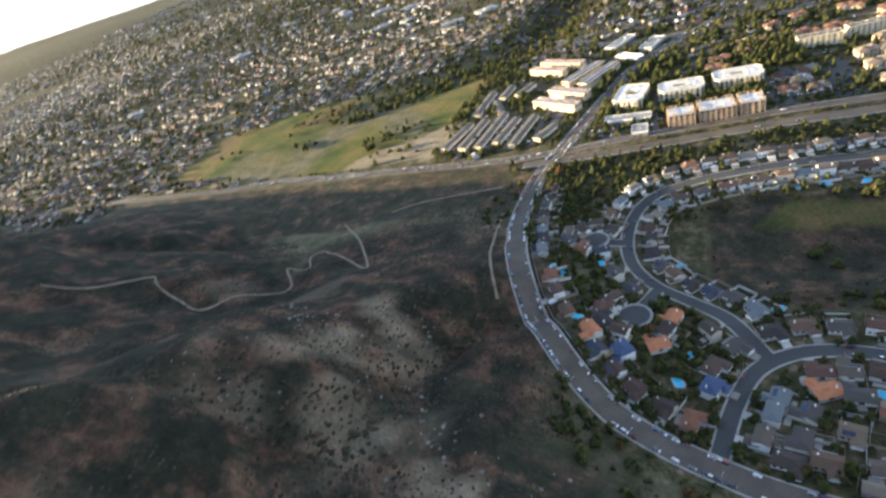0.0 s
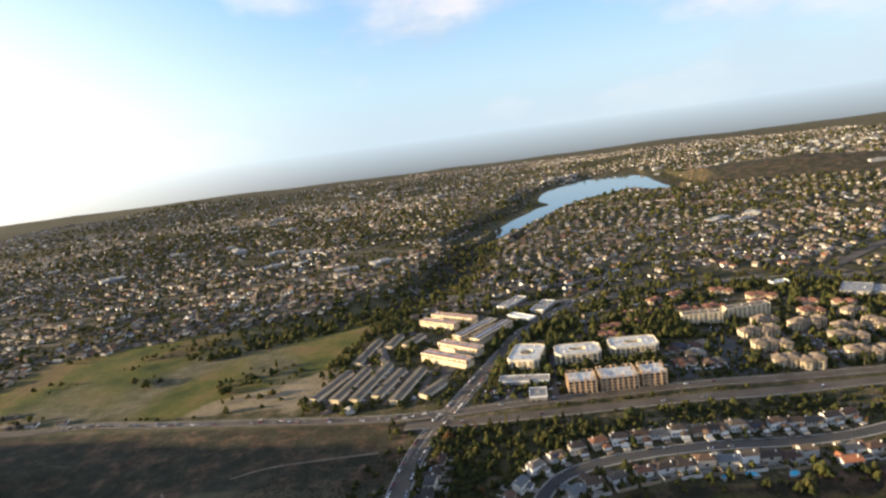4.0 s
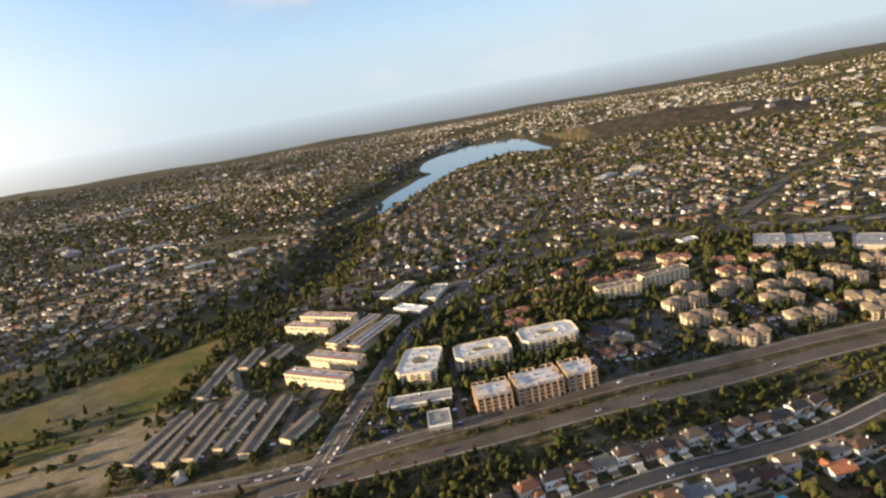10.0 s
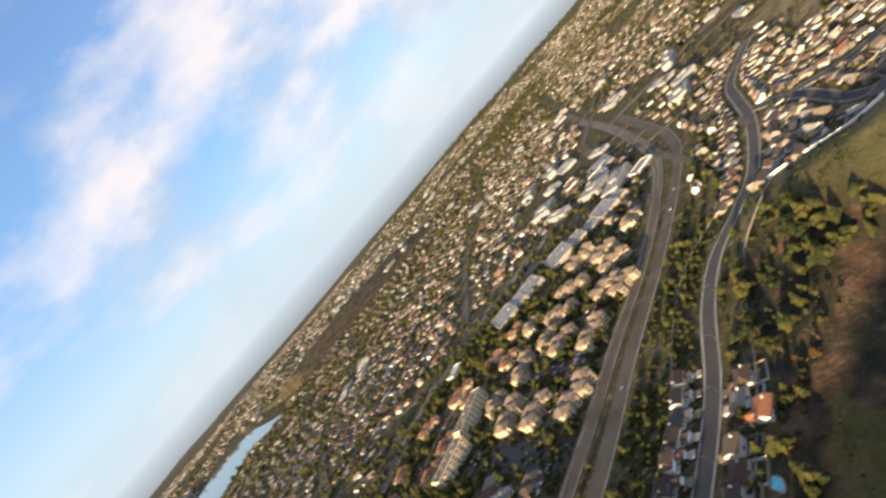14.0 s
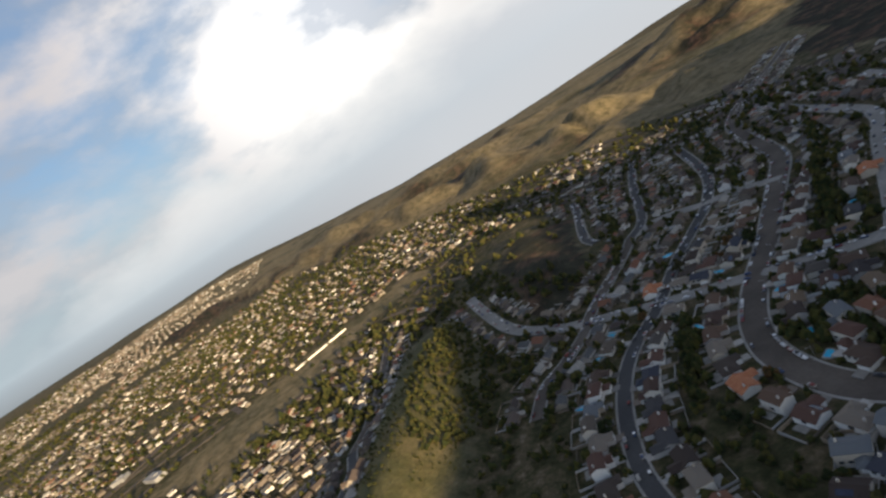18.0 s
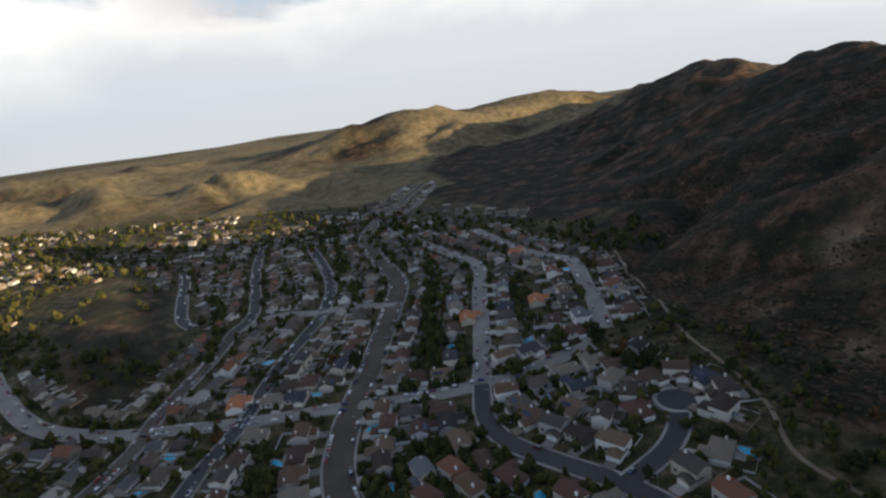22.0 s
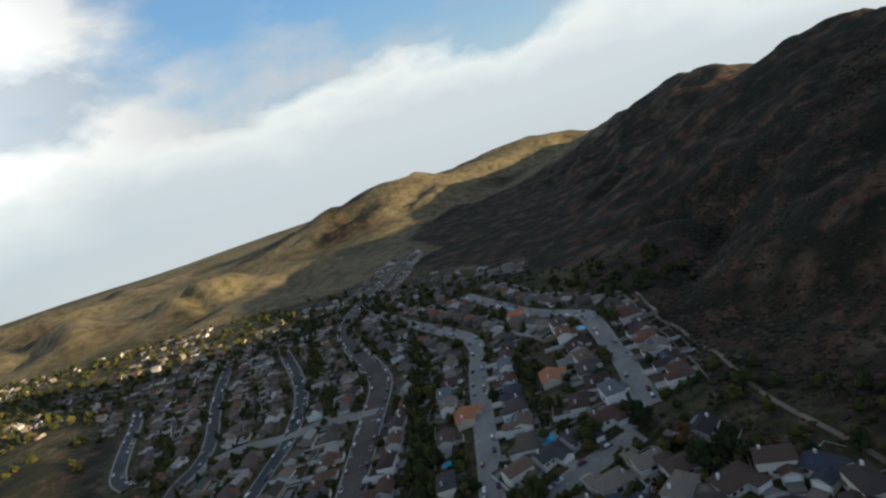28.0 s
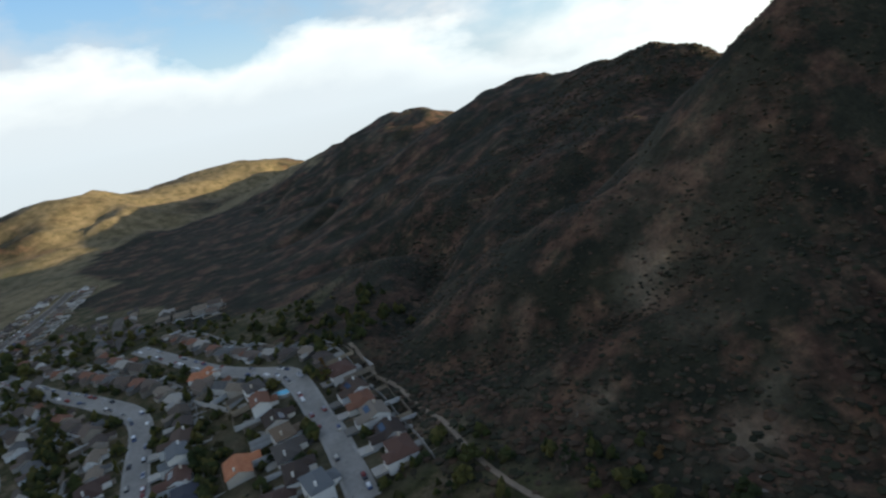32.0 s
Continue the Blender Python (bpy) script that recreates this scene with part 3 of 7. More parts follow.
# ---------------------------------------------------------------- plan of the roads: half width, line
ROADS = {
    "drive": (8.2, [(-129, 352), (-140, 300), (-139, 240), (-128, 186), (-114, 138), (-95, 92), (-68, 49), (-34, 12), (0, -10), (30, -24), (62, -36), (110, -48), (170, -56),
                    (235, -50), (290, -38), (335, -44), (365, -60), (388, -82), (414, -115), (442, -160), (484, -221), (520, -268), (560, -295), (610, -325), (680, -375), (737, -447), (811, -583)]),
    "court_road": (4.8, [(31, -20), (42, 24), (57, 57), (81, 74), (109, 77), (145, 68), (190, 50), (240, 30)]),
    "loop_road": (4.9, [(66, 66), (44, 104), (15, 128), (-7, 146), (-27, 176), (-34, 211), (-30, 245), (-14, 272), (16, 288), (65, 302), (111, 313), (170, 327), (232, 341),
                        (297, 360), (352, 367), (405, 357), (465, 358), (553, 380), (620, 410), (690, 438), (804, 440)]),
    "boulevard": (7.2, [(-900, 372), (-650, 368), (-550, 382), (-447, 377), (-322, 374), (-213, 370), (-117, 374), (-55, 384), (3, 394), (65, 404), (157, 420), (273, 443), (382, 455), (491, 479), (589, 516), (698, 591), (878, 745), (1082, 941)]),
    "boulevard_south": (6.2, [(-160, 355), (-115, 356), (-55, 361), (3, 369), (60, 379), (150, 395), (257, 420), (365, 434), (486, 455), (588, 485), (668, 532), (706, 565), (885, 722)]),
    "cross_street": (8.0, [(-129, 352), (-116, 385), (-102, 433), (-84, 501), (-62, 590), (-31, 658), (10, 715), (60, 790), (90, 900)]),
    "north_road": (8.0, [(-515, 1137), (-359, 1021), (-247, 890), (-166, 807), (-99, 752), (13, 740), (122, 755), (250, 790), (370, 775), (567, 715), (700, 640)]),
    "avenue": (5.0, [(740, 8), (658, 17), (589, 16), (539, -5), (498, -37), (461, -66), (417, -108), (369, -140), (346, -161), (330, -176), (317, -197), (300, -220)]),
    "long_street": (4.9, [(346, -161), (374, -201), (424, -267), (462, -318), (516, -347), (590, -377), (700, -430)]),
    "bend_street": (4.7, [(346, -161), (324, -134), (300, -120), (272, -115), (240, -112), (216, -108), (195, -98)]),
    "court_east": (4.5, [(232, -114), (226, -140), (227, -161), (233, -176)]),
    "dark_street": (4.6, [(270, 80), (296, 66), (341, 54), (391, 27), (430, -8), (461, -59), (503, -116), (527, -163), (548, -200), (606, -255), (739, -332)]),
    "west_street": (4.6, [(440, 70), (469, 46), (482, 18), (501, -12), (523, -34), (540, -60), (557, -89), (578, -120), (592, -137)]),
    "west_court": (4.4, [(592, -137), (605, -160), (632, -183), (696, -224), (752, -264), (836, -328)]),
    "high_court": (4.4, [(819, -205), (767, -180), (698, -143), (653, -121), (628, -118)]),
    "link_street": (4.4, [(592, -137), (588, -172), (552, -194), (523, -217), (488, -232)]),
    "foot_street": (4.6, [(552, -431), (448, -369), (406, -350), (374, -333), (336, -290), (300, -238)]),
    "climbing_street": (4.4, [(762, -478), (796, -540), (816, -588), (840, -640), (866, -690)]),
    "ridge_street": (4.6, [(575, 381), (548, 330), (497, 283), (486, 252), (505, 226), (546, 205), (585, 200)]),
    "ridge_row": (4.2, [(554, 362), (560, 337), (561, 293), (583, 260), (597, 221)]),
    "court_stub_west": (4.4, [(-34, 209), (-46, 207), (-61, 206)]),
    "court_stub_south": (4.4, [(-5, 142), (-12, 122), (-20, 102)]),
    "ridge_lane": (4.2, [(585, 200), (620, 176), (724, 140), (830, 110)]),
}
DARK = ("court_stub_west", "court_stub_south", "court_road", "loop_road", "bend_street", "court_east", "dark_street", "west_court", "high_court", "ridge_street")
COURTS = [(-61, 206, 10.5), (-20, 99, 11), (235, -181, 9.5)]
PALE = ("avenue", "long_street", "foot_street", "link_street")
LINES = {name: spline(line) for name, (half, line) in ROADS.items()}
ALL_ROAD = np.vstack([np.c_[line, np.full(len(line), ROADS[name][0])] for name, line in LINES.items()])


def road_gap(x, y):
    """How far a place lies from the nearest road's edge."""
    return float((np.hypot(ALL_ROAD[:, 0] - x, ALL_ROAD[:, 1] - y) - ALL_ROAD[:, 2]).min())


# ---------------------------------------------------------------- the land, one sheet to the horizon
def stretched(lo, hi, step, reach_lo, reach_hi):
    core = np.arange(lo, hi + step, step)
    def tail(span):
        out, d, s = [], 0.0, step
        while d < span:
            s *= 1.055
            d += s
            out.append(min(d, span))
        return np.array(out)
    return np.r_[lo - tail(lo - reach_lo)[::-1], core, core[-1] + tail(reach_hi - core[-1])]


GX, GY = stretched(-420, 860, 8.0, -SHEET_EDGE + 200, SHEET_EDGE + 200), stretched(-720, 780, 8.0, -SHEET_EDGE + 200, SHEET_EDGE + 200)
XX, YY = np.meshgrid(GX, GY, indexing="ij")
ZZ = ground(XX, YY)
nx, ny = XX.shape
idx = np.arange(nx * ny).reshape(nx, ny)
quads = np.stack([idx[:-1, :-1], idx[1:, :-1], idx[1:, 1:], idx[:-1, 1:]], -1).reshape(-1, 4)
keep = np.hypot(XX - 200, YY - 200)[:-1, :-1].ravel() < SHEET_EDGE
land_mesh = bpy.data.meshes.new("ground")
land_mesh.from_pydata(np.stack([XX, YY, ZZ], -1).reshape(-1, 3).tolist(), [], quads[keep].tolist())
land_mesh.polygons.foreach_set("use_smooth", [True] * len(land_mesh.polygons))
land_mesh.materials.append(LAND)


def surface(x, y):
    """Heights of the sheet itself, between its grid lines."""
    i = np.clip(np.searchsorted(GX, x) - 1, 0, nx - 2)
    j = np.clip(np.searchsorted(GY, y) - 1, 0, ny - 2)
    u, v = (x - GX[i]) / (GX[i + 1] - GX[i]), (y - GY[j]) / (GY[j + 1] - GY[j])
    return (ZZ[i, j] * (1 - u) + ZZ[i + 1, j] * u) * (1 - v) + (ZZ[i, j + 1] * (1 - u) + ZZ[i + 1, j + 1] * u) * v


def soft_edge(value, lo, hi):
    return np.clip((value - lo) / (hi - lo), 0, 1)


wobble = (fbm(XX, YY, 90, 3, 5) - 0.5)
hills = hill_height(XX, YY) + wobble * 16
scrub = soft_edge(hills, 6, 20)
GOLF = [(-275, 400), (-268, 520), (-275, 640), (-190, 800), (-130, 860), (-240, 900), (-420, 780), (-600, 700), (-820, 600), (-800, 430), (-560, 395), (-400, 395)]
golf = in_polygon(XX + wobble * 60, YY + wobble * 60, GOLF).astype(float)
verge = in_polygon(XX, YY, [(70, 225), (200, 240), (215, 268), (90, 255)]) | in_polygon(XX, YY, [(740, -10), (800, 5), (790, 30), (720, 30)])
green = np.maximum(golf * soft_edge(fbm(XX, YY, 150, 3, 8), 0.32, 0.5), verge * 0.6)
green = np.maximum(green, soft_edge(crest(XX, YY, GREEN_RIDGE), 4, 12) * 0.5)
MEADOW = [(576, 1), (687, -32), (757, -42), (800, -100), (767, -152), (746, -168), (694, -130), (605, -91), (572, -64), (550, -39)]
SADDLE = [(430, -470), (600, -500), (760, -610), (960, -800), (1040, -1050), (800, -1300), (300, -900)]
RIDGE_BLOCK = [(690, 408), (705, 326), (725, 267), (590, 185), (500, 196), (458, 250), (430, 300), (420, 345), (528, 362)]
wild = (in_polygon(XX, YY, [(30, 150), (60, 125), (120, 115), (240, 110), (330, 110), (390, 140), (400, 330), (330, 345), (220, 300), (120, 270), (30, 260)])
        | in_polygon(XX, YY, MEADOW)
        | in_polygon(XX, YY, [(130, -150), (190, -200), (250, -262), (330, -355), (420, -400), (400, -520), (150, -480)])
        | in_polygon(XX, YY, [(-480, 640), (-300, 860), (-270, 1300), (-150, 1500), (-100, 1450), (-120, 1000), (-140, 800), (-300, 700)]))
built = np.where((hills < 8) & (golf < 0.5) & ~wild & ~verge & (crest(XX, YY, GREEN_RIDGE) < 4), 1.0, 0.0) 
built *= np.where(crest(XX, YY, LAKE_HILL) > 12, 0.0, 1.0)
built *= np.where((XX < -150) & (YY < 365) & (XX > -1000), 0.0, 1.0) * np.where((YY > 340) & (YY < 372) & (XX < -130), 0.0, 1.0)
bare_and_haze = soft_edge(fbm(XX, YY, 42, 4, 31), 0.60, 0.70) * scrub * 0.22 * soft_edge(fbm(XX, YY, 260, 2, 33), 0.45, 0.6)
gold = in_polygon(XX, YY, [(520, -480), (780, -620), (860, -540), (1060, -400), (1210, -310), (1420, -200), (1700, -40), (2300, 330), (4800, 1500), (4800, -3000), (900, -3000), (800, -1500), (560, -700)])
gold |= in_polygon(XX, YY, [(700, 345), (800, 400), (870, 480), (930, 380), (1000, 285), (1040, 150), (1080, 10), (1000, -20), (960, 100), (900, 190), (800, 290)])
gold = np.maximum(gold * soft_edge(fbm(XX, YY, 130, 4, 41), 0.30, 0.55), soft_edge(crest(XX, YY, GREEN_RIDGE), 5, 14) * 0.6)
bare_and_haze = np.maximum(bare_and_haze, in_polygon(XX + wobble * 40, YY + wobble * 40, [(-430, 395), (-300, 395), (-272, 420), (-285, 520), (-330, 480), (-420, 430)]).astype(float) * 0.8)
for bx_, by_, br_, much in ((213, -273, 7, 0.5), (240, -284, 10, 0.45), (169, -248, 7, 0.6), (205, -252, 6, 0.35), (186, -327, 9, 0.4), (160, -350, 30, 0.10), (154, -264, 6, 0.4), (150, -325, 34, 0.06),
                            (-217, -12, 14, 0.6), (-200, -4, 15, 0.65), (-191, 38, 13, 0.6), (-176, 34, 12, 0.7), (-215, -32, 14, 0.45), (-171, 0, 15, 0.4), (-156, 26, 12, 0.4), (-173, -60, 18, 0.4), (-144, -56, 16, 0.5), (-155, -71, 18, 0.45),
                            (-111, -82, 18, 0.55), (-96, -86, 16, 0.6), (-221, -81, 16, 0.35), (-257, -81, 30, 0.25), (-386, 85, 26, 0.25), (-274, 74, 26, 0.2)):
    bare_and_haze = np.maximum(bare_and_haze, soft_edge(br_ * (0.5 + 2.2 * (fbm(XX, YY, 22, 3, 37) - 0.5) + 1.2 * (wobble + 0.3)) - np.hypot(XX - bx_, YY - by_), -6, 4) * much)
# haze put into the colour: level land grows slightly paler far off
bare_and_haze = np.maximum(bare_and_haze, soft_edge(np.hypot(XX - 200, YY - 200), 3600, 5200) * 0.08 * (hills < 8))
saddle = in_polygon(XX + wobble * 90, YY + wobble * 90, SADDLE)
built = np.where(saddle | (gold > 0), 0.0, built)
gold = np.where(saddle, 0.0, gold)
scrub = np.maximum(scrub, saddle)
lakeside = in_polygon(XX, YY, [(120 + 1.6 * (a - 120), 2150 + 1.2 * (b - 2150)) for a, b in LAKE]) | (crest(XX, YY, LAKE_HILL) > 8)
foot = in_polygon(XX, YY, [(130, -150), (190, -200), (250, -262), (330, -355), (420, -400), (400, -520), (150, -480)])
for name, values in (("scrub", np.maximum(np.maximum(scrub, np.maximum(wild * 0.9, np.maximum(foot, lakeside * 0.8))), in_polygon(XX, YY, [(-1000, 360), (-130, 362), (-145, 250), (-1000, 200)]) * 0.8)), ("grass", green), ("yard", built), ("bare_and_haze", bare_and_haze), ("gold", gold)):
    land_mesh.attributes.new(name, "FLOAT", "POINT").data.foreach_set("value", values.ravel().astype(np.float32))
tagged(new("ground", land_mesh), "dry scrub hillsides, lawns and yards of a hilly suburb", "ground", kind="structure")

# the lake
water = Solid()
shore = spline(LAKE + LAKE[:1], 30)
water.prism([(x, y) for x, y in shore[:-1]], LAKE_LEVEL - 6, LAKE_LEVEL)
tagged(part("water", water, WATER), "calm blue lake water lying between wooded shores", "lake", kind="structure")


# ---------------------------------------------------------------- roads
def ribbon(solid, line, a, b, lift, thick=0.0):
    """A strip between the offsets a and b (to the left) of a line, lying on the land."""
    _, n = sides(line)
    p, q = line + n * a, line + n * b
    c = line
    za, zb, zc = surface(p[:, 0], p[:, 1]), surface(q[:, 0], q[:, 1]), surface(c[:, 0], c[:, 1])
    za, zb = np.maximum(za, zc * 0.5 + za * 0.5) + lift, np.maximum(zb, zc * 0.5 + zb * 0.5) + lift
    m = len(line)
    verts = [(x, y, z) for (x, y), z in zip(p, za)] + [(x, y, z) for (x, y), z in zip(q, zb)]
    faces = [(m + i, i, i + 1, m + i + 1) for i in range(m - 1)]
    if thick:
        verts += [(x, y, z - thick) for x, y, z in verts]
        k = 2 * m
        faces += [(i, k + i, k + i + 1, i + 1) for i in range(m - 1)] + [(m + i + 1, k + m + i + 1, k + m + i, m + i) for i in range(m - 1)]
    return solid.add(verts, faces)


for number, (name, (half, _)) in enumerate(ROADS.items()):
    line = LINES[name]
    mat = ASPHALT if name in DARK else PALE_ASPHALT if name in PALE else OLD_ASPHALT
    lift = 0.45 + 0.012 * number
    lot = "dark new asphalt street" if name in DARK else "worn grey asphalt road"
    road = tagged(part("road", ribbon(Solid(), line, half, -half, lift, 1.0), mat), lot + " running through the suburb", "road", kind="structure")
    walkway = Solid()
    for s in {"boulevard": (1,), "boulevard_south": (-1,)}.get(name, (1, -1)):
        inner, outer = s * half, s * (half + (0.9 if name.startswith("boulevard") else 1.5))
        ribbon(walkway, line, max(inner, outer), min(inner, outer), lift + 0.14 - 0.3, 1.2)
    tagged(part("pavement", walkway, CONCRETE), "pale concrete pavement with a kerb beside the road", "pavement", kind="structure")
    if half > 7:
        marks = Solid()
        for a in (0.35, -0.35):
            ribbon(marks, line, a + 0.12, a - 0.12, lift + 0.03)
        for s in (1, -1):
            ribbon(marks, line, s * half * 0.72 + 0.1, s * half * 0.72 - 0.1, lift + 0.03)
        tagged(part("road_marking", marks, PAINT_LINE), "faded painted lane lines on the road", "road marking", kind="structure")
for x, y, r in COURTS:
    disc = Solid()
    rim = Solid()
    ring = [(x + r * math.cos(a), y + r * math.sin(a)) for a in np.linspace(0, 2 * math.pi, 33)[:-1]]
    z = max(height(px, py) for px, py in ring) * 0.5 + height(x, y) * 0.5 + 0.75
    disc.prism(ring, z - 1.5, z)
    rim.prism([(x + (r + 2.2) / r * (px - x), y + (r + 2.2) / r * (py - y)) for px, py in ring], z - 1.6, z - 0.12)
    tagged(part("road", disc, ASPHALT), "round dark asphalt turning circle of a cul-de-sac", "road", kind="structure")
    tagged(part("pavement", rim, CONCRETE), "pale concrete pavement round a turning circle", "pavement", kind="structure")

# trails on the open slope
TRAILS = [[(-520, 20), (-485, 35), (-468, 57), (-454, 74), (-442, 65), (-414, 55), (-387, 48), (-377, 71), (-371, 83), (-350, 94), (-338, 114), (-366, 148), (-335, 143), (-353, 171), (-344, 184), (-308, 162), (-280, 145), (-256, 128), (-283, 170), (-312, 207), (-355, 251)],
          [(-300, 270), (-273, 287), (-215, 303), (-175, 312)], [(345, -356), (336, -346), (292, -297), (256, -249), (223, -221), (196, -192), (178, -159), (150, -140)],
          [(-160, 250), (-150, 190), (-138, 140), (-120, 90)]]
for line in TRAILS:
    tagged(part("trail", ribbon(Solid(), spline(line, 4), 1.1, -1.1, 0.4, 1.0), DIRT), "pale dirt footpath worn into the scrub slope", "footpath", kind="structure")


# ---------------------------------------------------------------- houses
TAKEN = []


def free_spot(x, y, r):
    return all((x - a) ** 2 + (y - b) ** 2 > (r + c) ** 2 for a, b, c in TAKEN)


def house_kind(w, d, wing, storeys, roof_mat, hip=False, solar=False):
    """A suburban house, front towards -y: body, roof, garage wing with its door, windows, chimney."""
    top = 2.9 * storeys + 0.2
    body = Solid().box(-w / 2, w / 2, -d / 2, d / 2, -2.5, top)
    gx0, gx1 = w / 2 - 6.6, w / 2
    gy0 = -d / 2 - wing
    body.box(gx0, gx1, gy0, -d / 2 + 0.1, -2.5, 3.0)
    if not hip:
        body.add([(-w / 2, -d / 2, top), (-w / 2, d / 2, top), (-w / 2, 0, top + d * 0.19)], [(0, 2, 1)])
        body.add([(w / 2, -d / 2, top), (w / 2, d / 2, top), (w / 2, 0, top + d * 0.19)], [(0, 1, 2)])
        body.add([(gx0, gy0, 3.0), (gx1, gy0, 3.0), ((gx0 + gx1) / 2, gy0, 4.4)], [(0, 1, 2)])
    house = new("house", body.mesh("house", STUCCO))
    roof = Solid()
    (roof.hip if hip else roof.gable)(-w / 2, w / 2, -d / 2, d / 2, top + 0.1, d * 0.22)
    if hip:
        roof.hip(gx0, gx1, gy0, -d / 2 + 3, 3.1, 1.7)
    else:
        roof.gable(gx0, gx1, gy0, -d / 2 + d * 0.4, 3.1, 1.6, axis="y")
    top_part = part("roof", roof, roof_mat, house)
    part("garage_door", Solid().box(gx0 + 0.8, gx1 - 0.8, gy0 - 0.06, gy0 + 0.1, 0.1, 2.4), WHITE_PAINT, house)
    part("chimney", Solid().box(-w / 2 + 2, -w / 2 + 3, 1.0, 1.9, top, top + d * 0.22 + 1.0), STUCCO, top_part)
    if solar:
        # a bank of panels lying on the front slope
        rise = d * 0.22
        slope = lambda y: top + 0.1 + rise * (1 - abs(y) / (d / 2 + 0.5))
        for k in range(2):
            x0 = -w / 2 + 1.6 + 3.1 * k
            y0, y1 = -d / 2 + 0.9, -d / 2 + 3.3
            z0, z1 = slope(y0), slope(y1)
            part("solar_panel", Solid().add([(x, y, z + h) for h in (0.04, 0.16) for x, y, z in ((x0, y0, z0), (x0 + 3.0, y0, z0), (x0 + 3.0, y1, z1), (x0, y1, z1))],
                                            [(4, 5, 6, 7), (0, 1, 5, 4), (1, 2, 6, 5), (2, 3, 7, 6), (3, 0, 4, 7)]), SOLAR, top_part, "dark blue solar panel")
    for x in (-w / 2 + 2.2, -w / 2 + 5.4):
        part("window", Solid().box(x - 0.9, x + 0.9, -d / 2 - 0.05, -d / 2 + 0.1, 1.0, 2.3), GLASS, house)
    part("window", Solid().box(-1.4, 1.4, d / 2 - 0.1, d / 2 + 0.05, 0.6, 2.4), GLASS, house)
    drive = Solid().box(gx0 + 0.5, gx1 - 0.5, gy0 - 5.5, gy0, -1.0, 0.12)
    part("driveway", drive, DRIVEWAY, house, "concrete driveway")
    return house


KINDS = [house_kind(14, 10, 5, 1, ROOFS), house_kind(13, 9, 4, 2, ROOFS), house_kind(15, 9.5, 3.5, 1, ROOFS, True), house_kind(12.5, 10.5, 4.5, 1, ROOFS, solar=True),
         house_kind(14, 9, 5, 2, ROOFS, True), house_kind(15.5, 10.5, 4, 1, ROOFS, True)]
RED_KIND, BLUE_KIND = house_kind(15, 11, 4.5, 1, TERRACOTTA), house_kind(14, 11, 4, 2, BLUE_ROOF, True)
for k, kind in enumerate((*KINDS, RED_KIND, BLUE_KIND)):
    kind.location = (0, 0, -500)
LABELS = ["single-storey stucco house with a shingled gable roof beside the street", "two-storey stucco house with a gable roof and garage wing",
          "low ranch house with a hipped roof and pale driveway", "single-storey stucco house with solar panels on its shingle roof",
          "two-storey stucco house with a hipped roof", "broad ranch house with a hipped shingle roof"]
for kind, text in zip(KINDS, LABELS):
    tagged(kind, text, "house", "houses along the streets")
tagged(RED_KIND, "stucco house with an orange terracotta tile roof", "house", "houses along the streets")
tagged(BLUE_KIND, "two-storey house with a dark blue slate roof", "house", "houses along the streets")
USED = set()


def put_house(kind, x, y, facing):
    """A house at x, y whose front looks along the plan direction facing (a vector)."""
    turn = math.atan2(facing[1], facing[0]) + math.pi / 2 + dice.gauss(0, 0.07)
    z = height(x, y) + 0.75
    m = Matrix.LocRotScale((x, y, z), Euler((0, 0, turn)), None)
    TAKEN.append((x, y, 7.6))
    if kind not in USED:
        USED.add(kind)
        kind.matrix_basis = m
        return kind
    return copy_thing(kind, m)


dice = random.Random(7)
SPECIAL = [(6, 100, "r"), (-48, 72, "r"), (-25, 58, "b"), (-3, 70, "r"), (30, 36, "b"), (335, -17, "r"), (484, -72, "r"), (404, -224, "r"), (205, -100, "r"),
           (205, 300, "r"), (366, -262, "r"), (440, -352, "r"), (92, 40, "r"), (150, 98, "r")]


def nearest_front(x, y):
    i = np.argmin(np.hypot(ALL_ROAD[:, 0] - x, ALL_ROAD[:, 1] - y))
    v = ALL_ROAD[i, :2] - (x, y)
    return v / (np.linalg.norm(v) + 1e-6)


# garden pools: the first of them are certain, the others stand where there is room
POOLS = [(-60, 88), (-88, 143), (-52, 168), (17, 66), (10, 40), (76, 118), (108, 276), (128, 280), (160, 284), (120, 40), (100, 44), (84, 48), (406, -50), (453, 5), (332, -66), (447, -110), (312, -54),
         (369, -316), (344, -214), (195, -153), (417, 45), (262, -90), (392, -190), (300, -160), (470, -20), (380, -100), (-30, 250), (10, 178), (-78, 140), (150, 84), (175, 90), (60, 95), (-10, 35), (50, 0), (420, -20), (440, -60), (390, 10), (520, -120), (430, -190), (300, -95), (250, -130), (210, -125)]
for x, y in POOLS[:26]:
    TAKEN.append((x, y, 3.0))

for x, y, c in SPECIAL:
    put_house(RED_KIND if c == "r" else BLUE_KIND, x, y, nearest_front(x, y))

